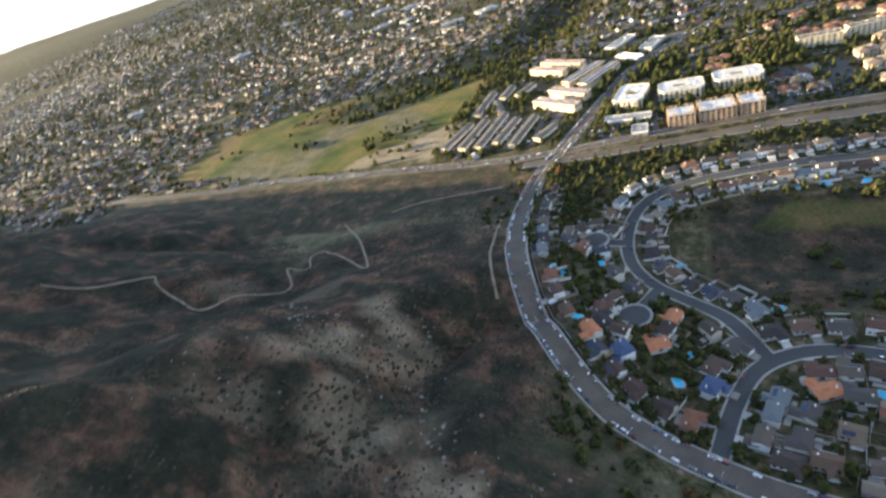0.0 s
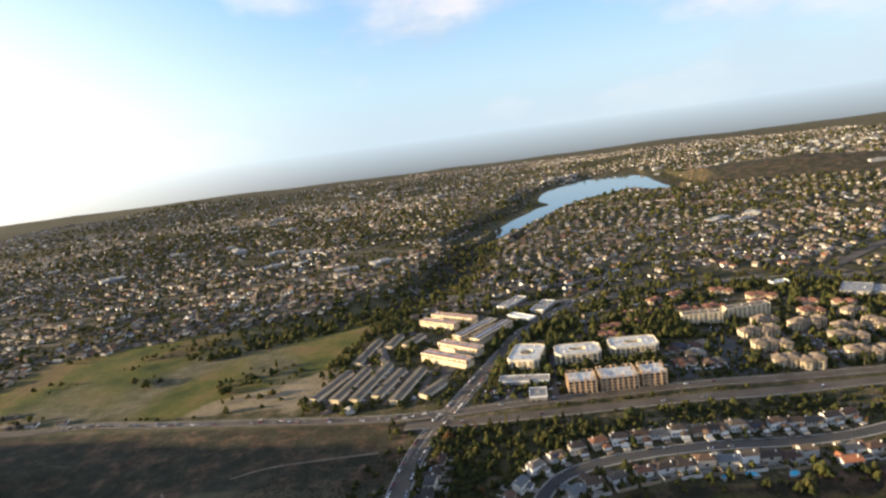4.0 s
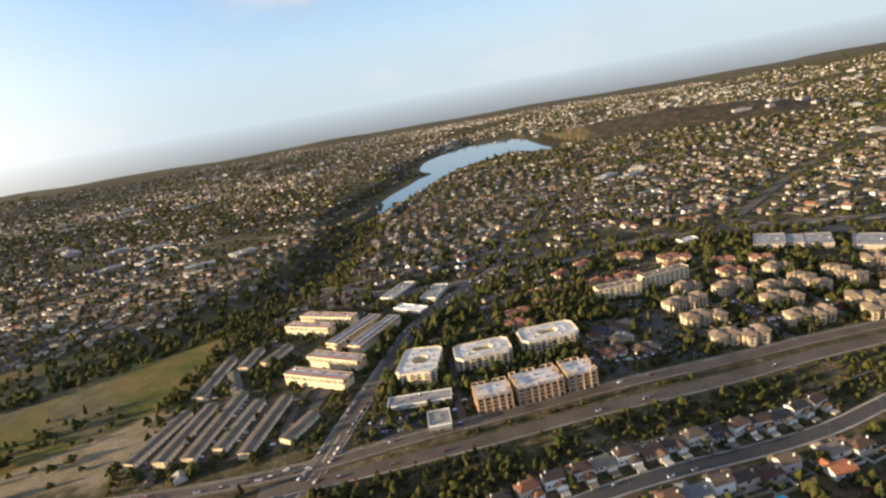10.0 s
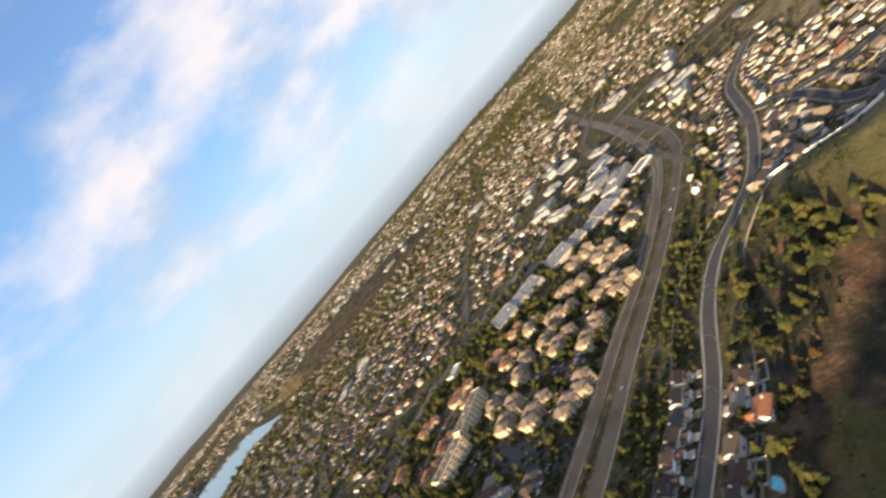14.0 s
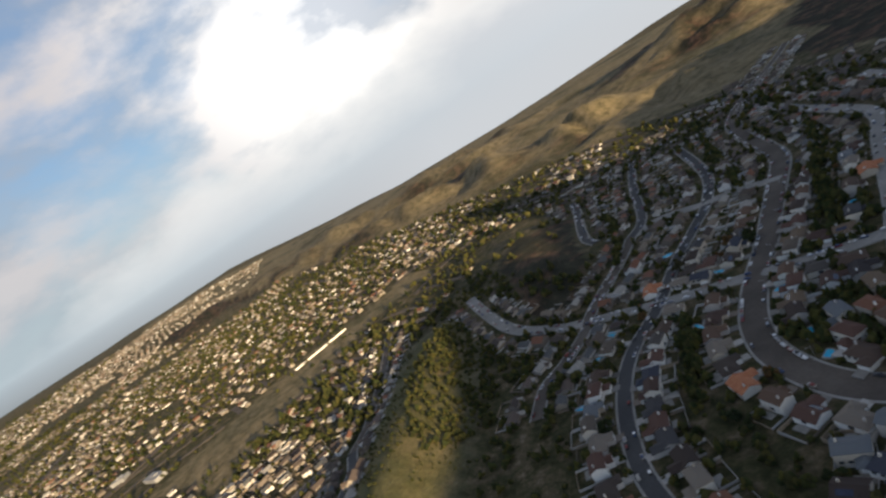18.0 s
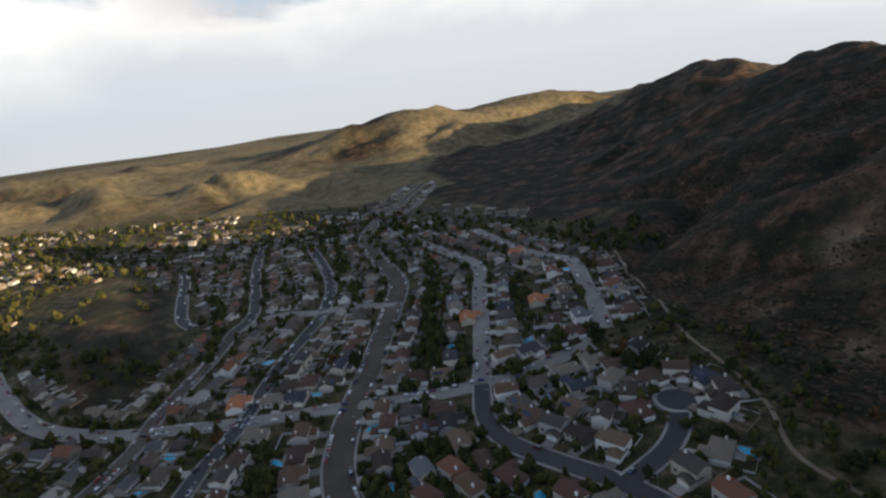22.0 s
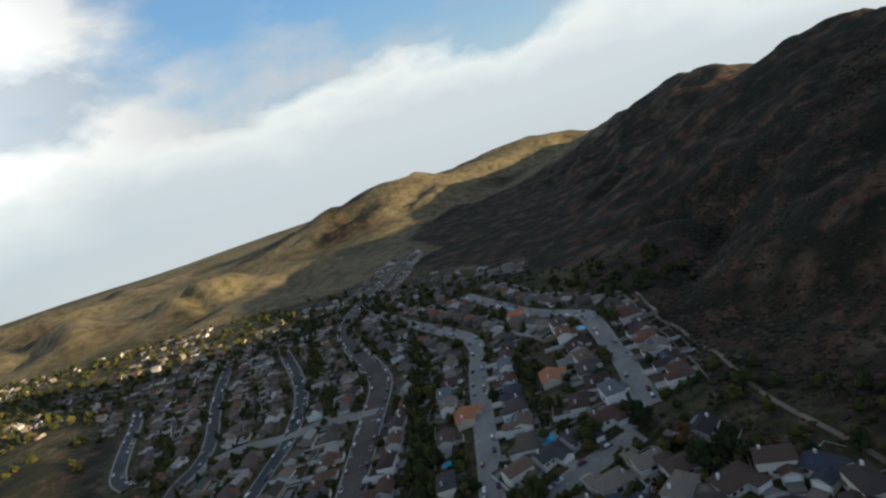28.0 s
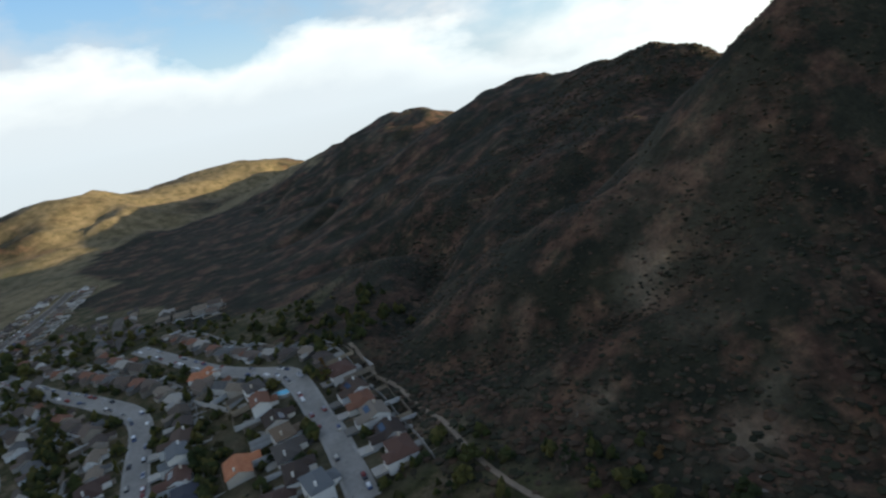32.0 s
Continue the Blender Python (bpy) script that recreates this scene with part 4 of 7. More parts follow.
ROWS = [("court_road", 1, 0.06, 1), ("court_road", -1, 0.06, 1), ("loop_road", 1, 0.03, 1), ("loop_road", -1, 0.03, 0.97), ("drive", 1, 0.03, 0.33), ("drive", 1, 0.45, 1), ("drive", -1, 0.52, 1),
        ("avenue", 1, 0.1, 1), ("avenue", -1, 0.02, 1), ("long_street", 1, 0.04, 1), ("long_street", -1, 0.04, 1), ("bend_street", 1, 0, 1), ("bend_street", -1, 0, 1),
        ("court_east", 1, 0, 1), ("court_east", -1, 0, 1), ("dark_street", 1, 0, 1), ("dark_street", -1, 0, 1), ("west_street", 1, 0, 1), ("west_street", -1, 0, 1), ("west_court", 1, 0, 1), ("west_court", -1, 0, 1),
        ("high_court", 1, 0, 1), ("high_court", -1, 0, 1), ("foot_street", 1, 0, 1), ("foot_street", -1, 0, 1), ("ridge_street", 1, 0, 1), ("ridge_street", -1, 0, 1),
        ("ridge_lane", 1, 0, 1), ("ridge_lane", -1, 0, 1), ("link_street", 1, 0, 1), ("link_street", -1, 0, 1), ("ridge_row", 1, 0, 1), ("ridge_row", -1, 0, 1), ("climbing_street", 1, 0, 1), ("climbing_street", -1, 0, 1)]
# ---------------------------------------------------------------- the blocks, shops and parks keep their ground clear of houses
GROUNDS = [(-290, 400, -60, 700), (-95, 385, 110, 620), (110, 440, 480, 640), (150, 600, 320, 740), (330, 560, 600, 720), (-110, 620, 10, 780)]


def near_walk(x, y):
    """Whether a spot lies on the stretch of the plan that the flight passes nearest."""
    return (x + 20) ** 2 / 150**2 + (y - 120) ** 2 / 235**2 < 1 or (x - 300) ** 2 / 190**2 + (y + 130) ** 2 / 215**2 < 1 or (x - 190) ** 2 + (y - 318) ** 2 < 130**2


HOUSES, OUTER = [], []
for x, y, r in COURTS:
    TAKEN.append((x, y, r + 4))
for x, y, r in COURTS:
    for a in np.arange(0.3, 2 * math.pi, 0.68):
        spot = np.array((x + (r + 14) * math.cos(a), y + (r + 14) * math.sin(a)))
        if road_gap(*spot) > 7 and free_spot(*spot, 6.5):
            HOUSES.append(put_house(KINDS[dice.randrange(len(KINDS))], *spot, np.array((x, y)) - spot))


for name, side, a, b in ROWS:
    line, half = LINES[name], ROADS[name][0]
    t, n = sides(line)
    run = np.r_[0, np.cumsum(np.linalg.norm(np.diff(line, axis=0), axis=1))]
    s = run[-1] * a + 8
    while s < run[-1] * b - 4:
        p = np.array([np.interp(s, run, line[:, 0]), np.interp(s, run, line[:, 1])])
        k = min(np.searchsorted(run, s), len(line) - 1)
        out = n[k] * side
        spot = p + out * (half + 14.8 + dice.uniform(-1.2, 2.4))
        s += dice.uniform(15.4, 18.0)
        if road_gap(*spot) < 9 or not free_spot(*spot, 7.4):
            s -= 12
            continue
        if in_polygon(*spot, MEADOW) or (hill_height(*spot) > 26 and name != "climbing_street") or crest(*np.array(spot), GREEN_RIDGE) > 9:
            continue
        if name == "loop_road" and 236 < spot[0] < 405:
            continue
        if near_walk(*spot) and len(HOUSES) < 265:
            HOUSES.append(put_house(KINDS[dice.randrange(len(KINDS))], *spot, -out))
        else:
            OUTER.append((*spot, math.atan2(-out[1], -out[0]) + math.pi / 2))
            TAKEN.append((*spot, 7.4))
for x, y in ((530, -500), (546, -506), (563, -503), (579, -498), (552, -522), (536, -516)):
    OUTER.append((x, y, 0.6))
    TAKEN.append((x, y, 7.4))
# lots inside the blocks, away from the streets
INNER = [[(205, -92), (240, -64), (300, -54), (350, -66), (392, -112), (352, -150), (318, -124), (262, -108)], [(330, -168), (352, -180), (370, -215), (330, -280), (250, -200), (238, -150), (290, -130)],
         [(60, -30), (160, -48), (240, -45), (300, -30), (250, 20), (120, 60), (60, 30)],
         [(400, -80), (470, -50), (540, 10), (700, 20), (800, -260), (700, -360), (560, -290), (450, -160)], RIDGE_BLOCK, RIDGE_BLOCK]
for ring in INNER:
    xs, ys = [p[0] for p in ring], [p[1] for p in ring]
    for _ in range(420):
        x, y = dice.uniform(min(xs), max(xs)), dice.uniform(min(ys), max(ys))
        if not in_polygon(np.array(x), np.array(y), ring) or road_gap(x, y) < 9 or not free_spot(x, y, 7.2) or hill_height(x, y) > 22 or in_polygon(np.array(x), np.array(y), MEADOW):
            continue
        front = nearest_front(x, y)
        if near_walk(x, y) and len(HOUSES) < 300:
            HOUSES.append(put_house(KINDS[dice.randrange(len(KINDS))], x, y, front))
        else:
            OUTER.append((x, y, math.atan2(front[1], front[0]) + math.pi / 2))
            TAKEN.append((x, y, 7.4))
# ---------------------------------------------------------------- the wide suburb beyond
ARTERIES = [[(-1500, 900), (-900, 1000), (-515, 1137)], [(-700, 1250), (-330, 1700), (-280, 2300)], [(370, 775), (700, 1100), (1200, 1500), (1800, 2100)], [(122, 755), (150, 1000), (300, 1300), (600, 1600), (700, 1900)],
            [(1082, 941), (1500, 1300), (2200, 1900)], [(-1700, 1500), (-900, 1560), (-350, 1500)], [(-2200, 700), (-1300, 800), (-800, 950)], [(700, 640), (900, 820), (1300, 900), (2000, 950)],
            [(878, 745), (1000, 600), (1200, 420), (1500, 300)]]
ARTERY_LINES = [spline(line, 25) for line in ARTERIES]
ARTERY_SPOTS = np.vstack(ARTERY_LINES)
CORRIDOR = [(700, 345), (800, 400), (870, 480), (930, 380), (1000, 285), (1040, 150), (1080, 10), (1000, -20), (960, 100), (900, 190), (800, 290)]


def outskirts(x, y):
    """Whether houses of the wider suburb may stand at x, y (arrays)."""
    ok = (hill_height(x, y) < 14) & ~in_polygon(x, y, GOLF) & ~in_polygon(x, y, LAKE) & (crest(x, y, LAKE_HILL) < 14) & (crest(x, y, CREEK, 0) < 5)
    ok &= (crest(x, y, GREEN_RIDGE) < 5) & (crest(x, y, MEADOW_HILL) < 5) & (crest(x, y, CANYON, 0) < 3)
    shore = [(120 + 1.35 * (a - 120), 2050 + 1.12 * (b - 2050)) for a, b in LAKE]
    ok &= ~in_polygon(x, y, shore)
    for x0, y0, x1, y1 in GROUNDS:
        ok &= ~((x > x0) & (x < x1) & (y > y0) & (y < y1))
    ok &= ~((x < -130) & (y < 380) & ~((x < -860) & (y > 180))) & ~((x > -200) & (x < 760) & (y < 470) & (y > -300) & ~((x > 440) & (y > 120)))
    ok &= ~((y < 380) & (x < 440) & (x > -860)) & ~((y < 130) & (x < 560))
    # dry hills close the town to the north-west, and a grassy corridor runs through it
    ok &= ~((y < 450) & in_polygon(x, y, [(520, -480), (780, -620), (860, -540), (1060, -400), (1210, -310), (1420, -200), (1700, -40), (2300, 330), (4800, 1500), (4800, -3000), (500, -3000)]))
    ok &= ~in_polygon(x, y, RIDGE_BLOCK) & ~in_polygon(x, y, MEADOW) & ~in_polygon(x, y, CORRIDOR) & ~((value_noise(x, y, 190, 91) > 0.74) & (x > 600) & (y < 900))
    return ok


rng = np.random.default_rng(5)
spots, lanes = [], []
TILE = 260.0
for cx in np.arange(-3100, 4500, TILE):
    for cy in np.arange(-800, 4500, TILE):
        away = math.hypot(cx - 100, cy - 100)
        if away > 4500 or (cy < 230 and cx < 500):
            continue
        turn = 0.35 * math.sin(cx * 0.0021 + 1) + 0.5 * math.cos(cy * 0.0017) + (math.pi / 2 if rng.random() < 0.35 else 0)
        c, s_ = math.cos(turn), math.sin(turn)
        step = 16.5 if away < 1800 else 22.0 if away < 3000 else 32.0
        for row in np.arange(-150, 151, 58.0):
            us = np.arange(-170, 171, step)
            for off, flip in ((15.5, 0.0), (-15.5, math.pi)):
                u, v = us + rng.uniform(-3, 3, len(us)), row + off + rng.uniform(-3, 3, len(us)) + 9 * np.sin(us * 0.02 + cx)
                x, y = cx + u * c - v * s_, cy + u * s_ + v * c
                ok = (np.abs(x - cx) < TILE / 2) & (np.abs(y - cy) < TILE / 2) & outskirts(x, y) & (rng.random(len(us)) < (0.8 if cx > 550 and cy < 500 else 0.78 if away < 1500 else 0.66)) & (value_noise(x, y, 230, 93) < 0.78)
                spots += [(a, b, turn + flip) for a, b in zip(x[ok], y[ok])]
            u = np.arange(-170, 171, 20.0)
            v = row + 9 * np.sin(u * 0.02 + cx)
            x, y = cx + u * c - v * s_, cy + u * s_ + v * c
            ok = (np.abs(x - cx) < TILE / 2) & (np.abs(y - cy) < TILE / 2) & outskirts(x, y)
            for piece in np.split(np.arange(len(u)), np.where(~ok)[0]):
                piece = piece[ok[piece]]
                if away < 2600 and len(piece) > 3:
                    lanes.append(np.stack([x[piece], y[piece]], 1))
SPOTS = np.array(spots)
gap = np.array([(np.hypot(ALL_ROAD[::3, 0] - x, ALL_ROAD[::3, 1] - y) - ALL_ROAD[::3, 2]).min() for x, y, _ in SPOTS])
SPOTS = SPOTS[gap > 11]
SPOTS = SPOTS[np.array([(np.hypot(ARTERY_SPOTS[:, 0] - x, ARTERY_SPOTS[:, 1] - y)).min() > 24 for x, y, _ in SPOTS])]
close = np.array([min(((a - x) ** 2 + (b - y) ** 2 for a, b, *_ in OUTER), default=1e9) < 14.5**2 if x < 900 and y < 500 else False for x, y, _ in SPOTS])
SPOTS = np.vstack([SPOTS[~close], np.array(OUTER)])


def many(name, template, faces, x, y, z, turn, sx, sy, sz, mats, slot=None, smooth=False):
    """One mesh of many copies of a template, each placed, turned and sized."""
    v = np.array(template, float)
    c, s = np.cos(turn)[:, None], np.sin(turn)[:, None]
    px, py, pz = v[:, 0] * sx[:, None], v[:, 1] * sy[:, None], v[:, 2] * sz[:, None]
    verts = np.stack([x[:, None] + px * c - py * s, y[:, None] + px * s + py * c, z[:, None] + pz], -1).reshape(-1, 3)
    k, n = len(v), len(x)
    me = bpy.data.meshes.new(name)
    me.from_pydata(verts.tolist(), [], [tuple(i * k + q for q in f) for i in range(n) for f in faces])
    for m in mats:
        me.materials.append(m)
    if slot is not None:
        me.polygons.foreach_set("material_index", np.tile(np.array(slot, np.int32), n))
    if smooth:
        me.polygons.foreach_set("use_smooth", [True] * len(me.polygons))
    return me


HOUSE_V = [(-7, -5, -3), (7, -5, -3), (7, 5, -3), (-7, 5, -3), (-7, -5, 3), (7, -5, 3), (7, 5, 3), (-7, 5, 3), (-7, 0, 5), (7, 0, 5),
           (-7.6, -5.7, 2.85), (7.6, -5.7, 2.85), (7.6, 0, 5.15), (-7.6, 0, 5.15), (7.6, 5.7, 2.85), (-7.6, 5.7, 2.85),
           (2, -9.5, -3), (7, -9.5, -3), (2, -9.5, 2.7), (7, -9.5, 2.7), (4.5, -9.5, 4.1), (2, -5, -3), (2, -5, 2.7),
           (1.5, -10, 2.6), (7.5, -10, 2.6), (4.5, -10, 4.3), (4.5, -1, 4.3), (1.5, -5, 2.6), (7.5, -5, 2.6)]
HOUSE_F = [(0, 1, 5, 4), (1, 2, 6, 9, 5), (2, 3, 7, 6), (3, 0, 4, 8, 7), (16, 17, 19, 20, 18), (21, 16, 18, 22), (17, 1, 5, 19),
           (10, 11, 12, 13), (13, 12, 14, 15), (23, 25, 26, 27), (25, 24, 28, 26)]
HOUSE_M = [0] * 7 + [1] * 4
count = len(SPOTS)
zs = surface(SPOTS[:, 0], SPOTS[:, 1])
size = rng.uniform(0.66, 1.0, (3, count)) * np.where((SPOTS[:, 0] > 600) & (SPOTS[:, 1] < 700), 0.85, 1.0)
tall = np.where(rng.random(count) < 0.3, 1.6, 1.0) * size[2]
me = many("suburb_houses", HOUSE_V, HOUSE_F, SPOTS[:, 0], SPOTS[:, 1], zs + 0.4, SPOTS[:, 2] + rng.normal(0, 0.12, count), size[0], size[1], tall, [FAR_STUCCO, FAR_ROOF], HOUSE_M)
tagged(new("suburb_houses", me), "hundreds of pale stucco houses with brown and grey gable roofs", "houses", kind="stuff")
lane_mesh = Solid()
for line in lanes:
    ribbon(lane_mesh, line, 4.5, -4.5, 0.7, 1.2)
for line in ARTERY_LINES:
    ribbon(lane_mesh, line, 8, -8, 0.9, 1.4)
tagged(part("suburb_lanes", lane_mesh, OLD_ASPHALT), "narrow grey asphalt lanes between rows of houses", "road", kind="structure")

MAIN = np.vstack([spline(ROADS[name][1], 8) for name in ("boulevard", "boulevard_south", "loop_road")])

# big flat roofs of stores, schools and works in the distance
hall_x, hall_y = [], []
for cx, cy, spread, number in ((1500, 3350, 250, 34), (2150, 3000, 250, 26), (1070, 3300, 200, 20), (20, 3120, 70, 12), (451, 1333, 30, 4), (-1120, 3250, 200, 12), (-926, 1515, 60, 4), (720, 830, 30, 2), (1000, 730, 80, 4), (-700, 3000, 300, 16), (-1200, 2300, 300, 12), (-700, 1300, 120, 5), (1350, 1150, 120, 8),
                               (1500, 2000, 300, 14), (1000, 500, 50, 4), (600, 640, 40, 7), (720, 735, 45, 8), (860, 820, 50, 7), (910, 600, 50, 8), (765, 512, 20, 4), (-1500, 1500, 300, 8), (500, 2950, 120, 8)):
    hall_x += list(rng.normal(cx, spread, number))
    hall_y += list(rng.normal(cy, spread, number))
hall_x, hall_y = np.array(hall_x), np.array(hall_y)
dry_land = ~(in_polygon(hall_x, hall_y, LAKE) | in_polygon(hall_x + 60, hall_y, LAKE) | in_polygon(hall_x - 60, hall_y, LAKE) | in_polygon(hall_x, hall_y + 150, LAKE))
dry_land &= np.array([np.hypot(MAIN[:, 0] - a, MAIN[:, 1] - b).min() > 42 for a, b in zip(hall_x, hall_y)])
hall_x, hall_y = hall_x[dry_land], hall_y[dry_land]
apart = []
for k in range(len(hall_x)):
    if all((hall_x[k] - hall_x[i]) ** 2 + (hall_y[k] - hall_y[i]) ** 2 > 58 ** 2 for i in apart):
        apart.append(k)
hall_x, hall_y = hall_x[apart], hall_y[apart]
n = len(hall_x)
me = many("far_halls", [(-1, -1, -1), (1, -1, -1), (1, 1, -1), (-1, 1, -1), (-1, -1, 1), (1, -1, 1), (1, 1, 1), (-1, 1, 1), (-0.3, -0.5, 1), (0.3, -0.5, 1), (0.3, 0.3, 1), (-0.3, 0.3, 1), (-0.3, -0.5, 1.3), (0.3, -0.5, 1.3), (0.3, 0.3, 1.3), (-0.3, 0.3, 1.3)],
          [(4, 5, 6, 7), (0, 1, 5, 4), (1, 2, 6, 5), (2, 3, 7, 6), (3, 0, 4, 7), (12, 13, 14, 15), (8, 9, 13, 12), (9, 10, 14, 13), (10, 11, 15, 14), (11, 8, 12, 15)], hall_x, hall_y, surface(hall_x, hall_y),
          rng.uniform(0, 1.5, n), rng.uniform(12, 34, n), rng.uniform(8, 20, n), rng.uniform(5, 11, n), [STORE_ROOF])
tagged(new("far_halls", me), "pale flat-roofed halls and stores far across the town", "buildings", kind="stuff")

# fences and patios behind the houses of the near streets
YARDS = np.array([(h.location.x, h.location.y, h.rotation_euler.z if h.rotation_mode == "XYZ" else 0) for h in HOUSES] + [o for o in OUTER])
fence_v, fence_f = [], []
for x0, x1, y0, y1 in ((-7.9, -7.75, -3, 14.5), (7.75, 7.9, -3, 14.5), (-7.9, 7.9, 14.35, 14.5)):
    k = len(fence_v)
    fence_v += [(x0, y0, -1.2), (x1, y0, -1.2), (x1, y1, -1.2), (x0, y1, -1.2), (x0, y0, 1.7), (x1, y0, 1.7), (x1, y1, 1.7), (x0, y1, 1.7)]
    fence_f += [tuple(k + i for i in f) for f in ((4, 5, 6, 7), (0, 1, 5, 4), (1, 2, 6, 5), (2, 3, 7, 6), (3, 0, 4, 7))]
ones = np.ones(len(YARDS))
me = many("garden_fences", fence_v, fence_f, YARDS[:, 0], YARDS[:, 1], surface(YARDS[:, 0], YARDS[:, 1]), YARDS[:, 2], ones, ones, ones, [FENCE])
tagged(new("garden_fences", me), "pale and brown board fences round the back gardens", "fences", kind="stuff")
slab_v = [(-1, -1, -2), (1, -1, -2), (1, 1, -2), (-1, 1, -2), (-1, -1, 0.4), (1, -1, 0.4), (1, 1, 0.4), (-1, 1, 0.4)]
slab_f = [(4, 5, 6, 7), (0, 1, 5, 4), (1, 2, 6, 5), (2, 3, 7, 6), (3, 0, 4, 7)]
shift = rng.uniform(-3, 3, len(YARDS))
px = YARDS[:, 0] + np.cos(YARDS[:, 2]) * shift - np.sin(YARDS[:, 2]) * 7.5
py = YARDS[:, 1] + np.sin(YARDS[:, 2]) * shift + np.cos(YARDS[:, 2]) * 7.5
me = many("patios", slab_v, slab_f, px, py, surface(px, py), YARDS[:, 2], rng.uniform(2, 4.5, len(YARDS)), rng.uniform(1.5, 2.8, len(YARDS)), ones, [CONCRETE])
tagged(new("patios", me), "pale concrete patio slabs behind the houses", "patios", kind="stuff")


# ---------------------------------------------------------------- apartment buildings and shops
LOGGIA = Solid().box(-1.7, 1.7, -0.06, 0.12, -0.3, 2.0).mesh("window", GLASS)
PANE = Solid().box(-1.2, 1.2, -0.06, 0.12, 0, 1.7).mesh("window", GLASS)
BALCONY = Solid().box(-1.7, 1.7, -1.5, 0, -0.2, 0).box(-1.7, 1.7, -1.5, -1.4, 0, 1.0).box(-1.7, -1.6, -1.4, 0, 0, 1.0).box(1.6, 1.7, -1.4, 0, 0, 1.0).mesh("balcony", APARTMENT)
SHUTTER = Solid().box(-1.3, 1.3, -0.08, 0.1, 0, 2.2).mesh("garage_door", WHITE_PAINT)
UNIT = Solid().box(-1.2, 1.2, -0.9, 0.9, 0, 1.1).box(-0.8, 0.8, -0.6, 0.6, 1.1, 1.3).mesh("rooftop_unit", CHROME)


def fix(name, mesh, parent, x, y, z, turn=0.0):
    ob = new(name, mesh)
    ob.parent = parent
    ob.matrix_basis = Matrix.LocRotScale((x, y, z), Euler((0, 0, turn)), None)
    return ob


def facade(thing, ring, floors, storey=3.2, bay=5.5, balconies=True, every=1, pane=None):
    """Windows, and balconies in between, along the outer walls of a plan ring (anticlockwise)."""
    n = 0
    for (ax, ay), (bx, by) in zip(ring, ring[1:] + ring[:1]):
        run = math.hypot(bx - ax, by - ay)
        turn = math.atan2(by - ay, bx - ax)
        bays = int(run // bay)
        for i in range(bays):
            s = (i + 0.5) / bays
            for f in range(floors):
                n += 1
                if n % every:
                    continue
                x, y = ax + (bx - ax) * s, ay + (by - ay) * s
                fix("window", pane or PANE, thing, x, y, f * storey + 1.1, turn)
                if balconies and f and i % 2:
                    fix("balcony", BALCONY, thing, x, y, f * storey + 0.4, turn)


def rounded(w, d, cut):
    return [(-w / 2 + cut, -d / 2), (w / 2 - cut, -d / 2), (w / 2, -d / 2 + cut), (w / 2, d / 2 - cut), (w / 2 - cut, d / 2), (-w / 2 + cut, d / 2), (-w / 2, d / 2 - cut), (-w / 2, -d / 2 + cut)]


def settle(ob, x, y, turn, w, d):
    c, s = math.cos(turn), math.sin(turn)
    z = float(np.mean([height(x + u * c - v * s, y + u * s + v * c) for u in (-w / 2, 0, w / 2) for v in (-d / 2, d / 2)]))
    ob.matrix_basis = Matrix.LocRotScale((x, y, z + 0.3), Euler((0, 0, turn)), None)
    for u in np.arange(-w / 2 + 4, w / 2, 8):
        for v in np.arange(-d / 2 + 4, d / 2, 8):
            TAKEN.append((x + u * c - v * s, y + u * s + v * c, 7))
    return ob


def band(solid, outer, inner, z0, z1):
    """A closed band between an outer and an inner ring."""
    n = len(outer)
    v = [(x, y, z) for z in (z0, z1) for r in (outer, inner) for x, y in r]
    f = []
    for i in range(n):
        j = (i + 1) % n
        f += [(i, j, 2 * n + j, 2 * n + i), (n + j, n + i, 3 * n + i, 3 * n + j), (2 * n + i, 2 * n + j, 3 * n + j, 3 * n + i), (j, i, n + i, n + j)]
    return solid.add(v, f)


def ring_building(x, y, w, d, turn, tall=13.0):
    outer = rounded(w, d, 5)
    inner = rounded(w * 0.40, d * 0.30, 3.4)
    ob = new("apartment_building", band(Solid(), outer, inner, -5, tall).mesh("apartment_building", APARTMENT))
    grow = lambda r, k: [(a * (1 + k / w), b * (1 + k / d)) for a, b in r]
    part("roof", band(Solid(), grow(outer, 0.8), inner, tall, tall + 0.35), FLAT_ROOF, ob, "flat white roof")
    part("parapet", band(Solid(), grow(outer, 1.0), grow(outer, -0.4), tall + 0.3, tall + 1.2), APARTMENT, ob)
    part("inner_parapet", band(Solid(), grow(inner, 0.8), inner, tall + 0.3, tall + 0.8), APARTMENT, ob)
    part("cornice", band(Solid(), grow(outer, 1.6), grow(outer, -0.2), tall - 0.9, tall - 0.4), WHITE_PAINT, ob)
    part("courtyard", Solid().prism([(a * 0.99, b * 0.99) for a, b in inner], -1, 0.4), OLD_ASPHALT, ob)
    facade(ob, outer, 4, 3.2, 5.2, pane=LOGGIA)
    for a in np.linspace(0.3, 6.0, 9):
        fix("rooftop_unit", UNIT, ob, w * 0.36 * math.cos(a), d * 0.36 * math.sin(a), tall + 0.35, a)
    settle(ob, x, y, turn, w, d)
    return tagged(ob, "cream four-storey apartment building round an open courtyard", "apartment building", "ring apartment buildings")


ring_building(-45, 485, 35, 50, -0.16)
ring_building(12, 488, 50, 31, 0.08)
ring_building(74, 501, 52, 31, 0.07)


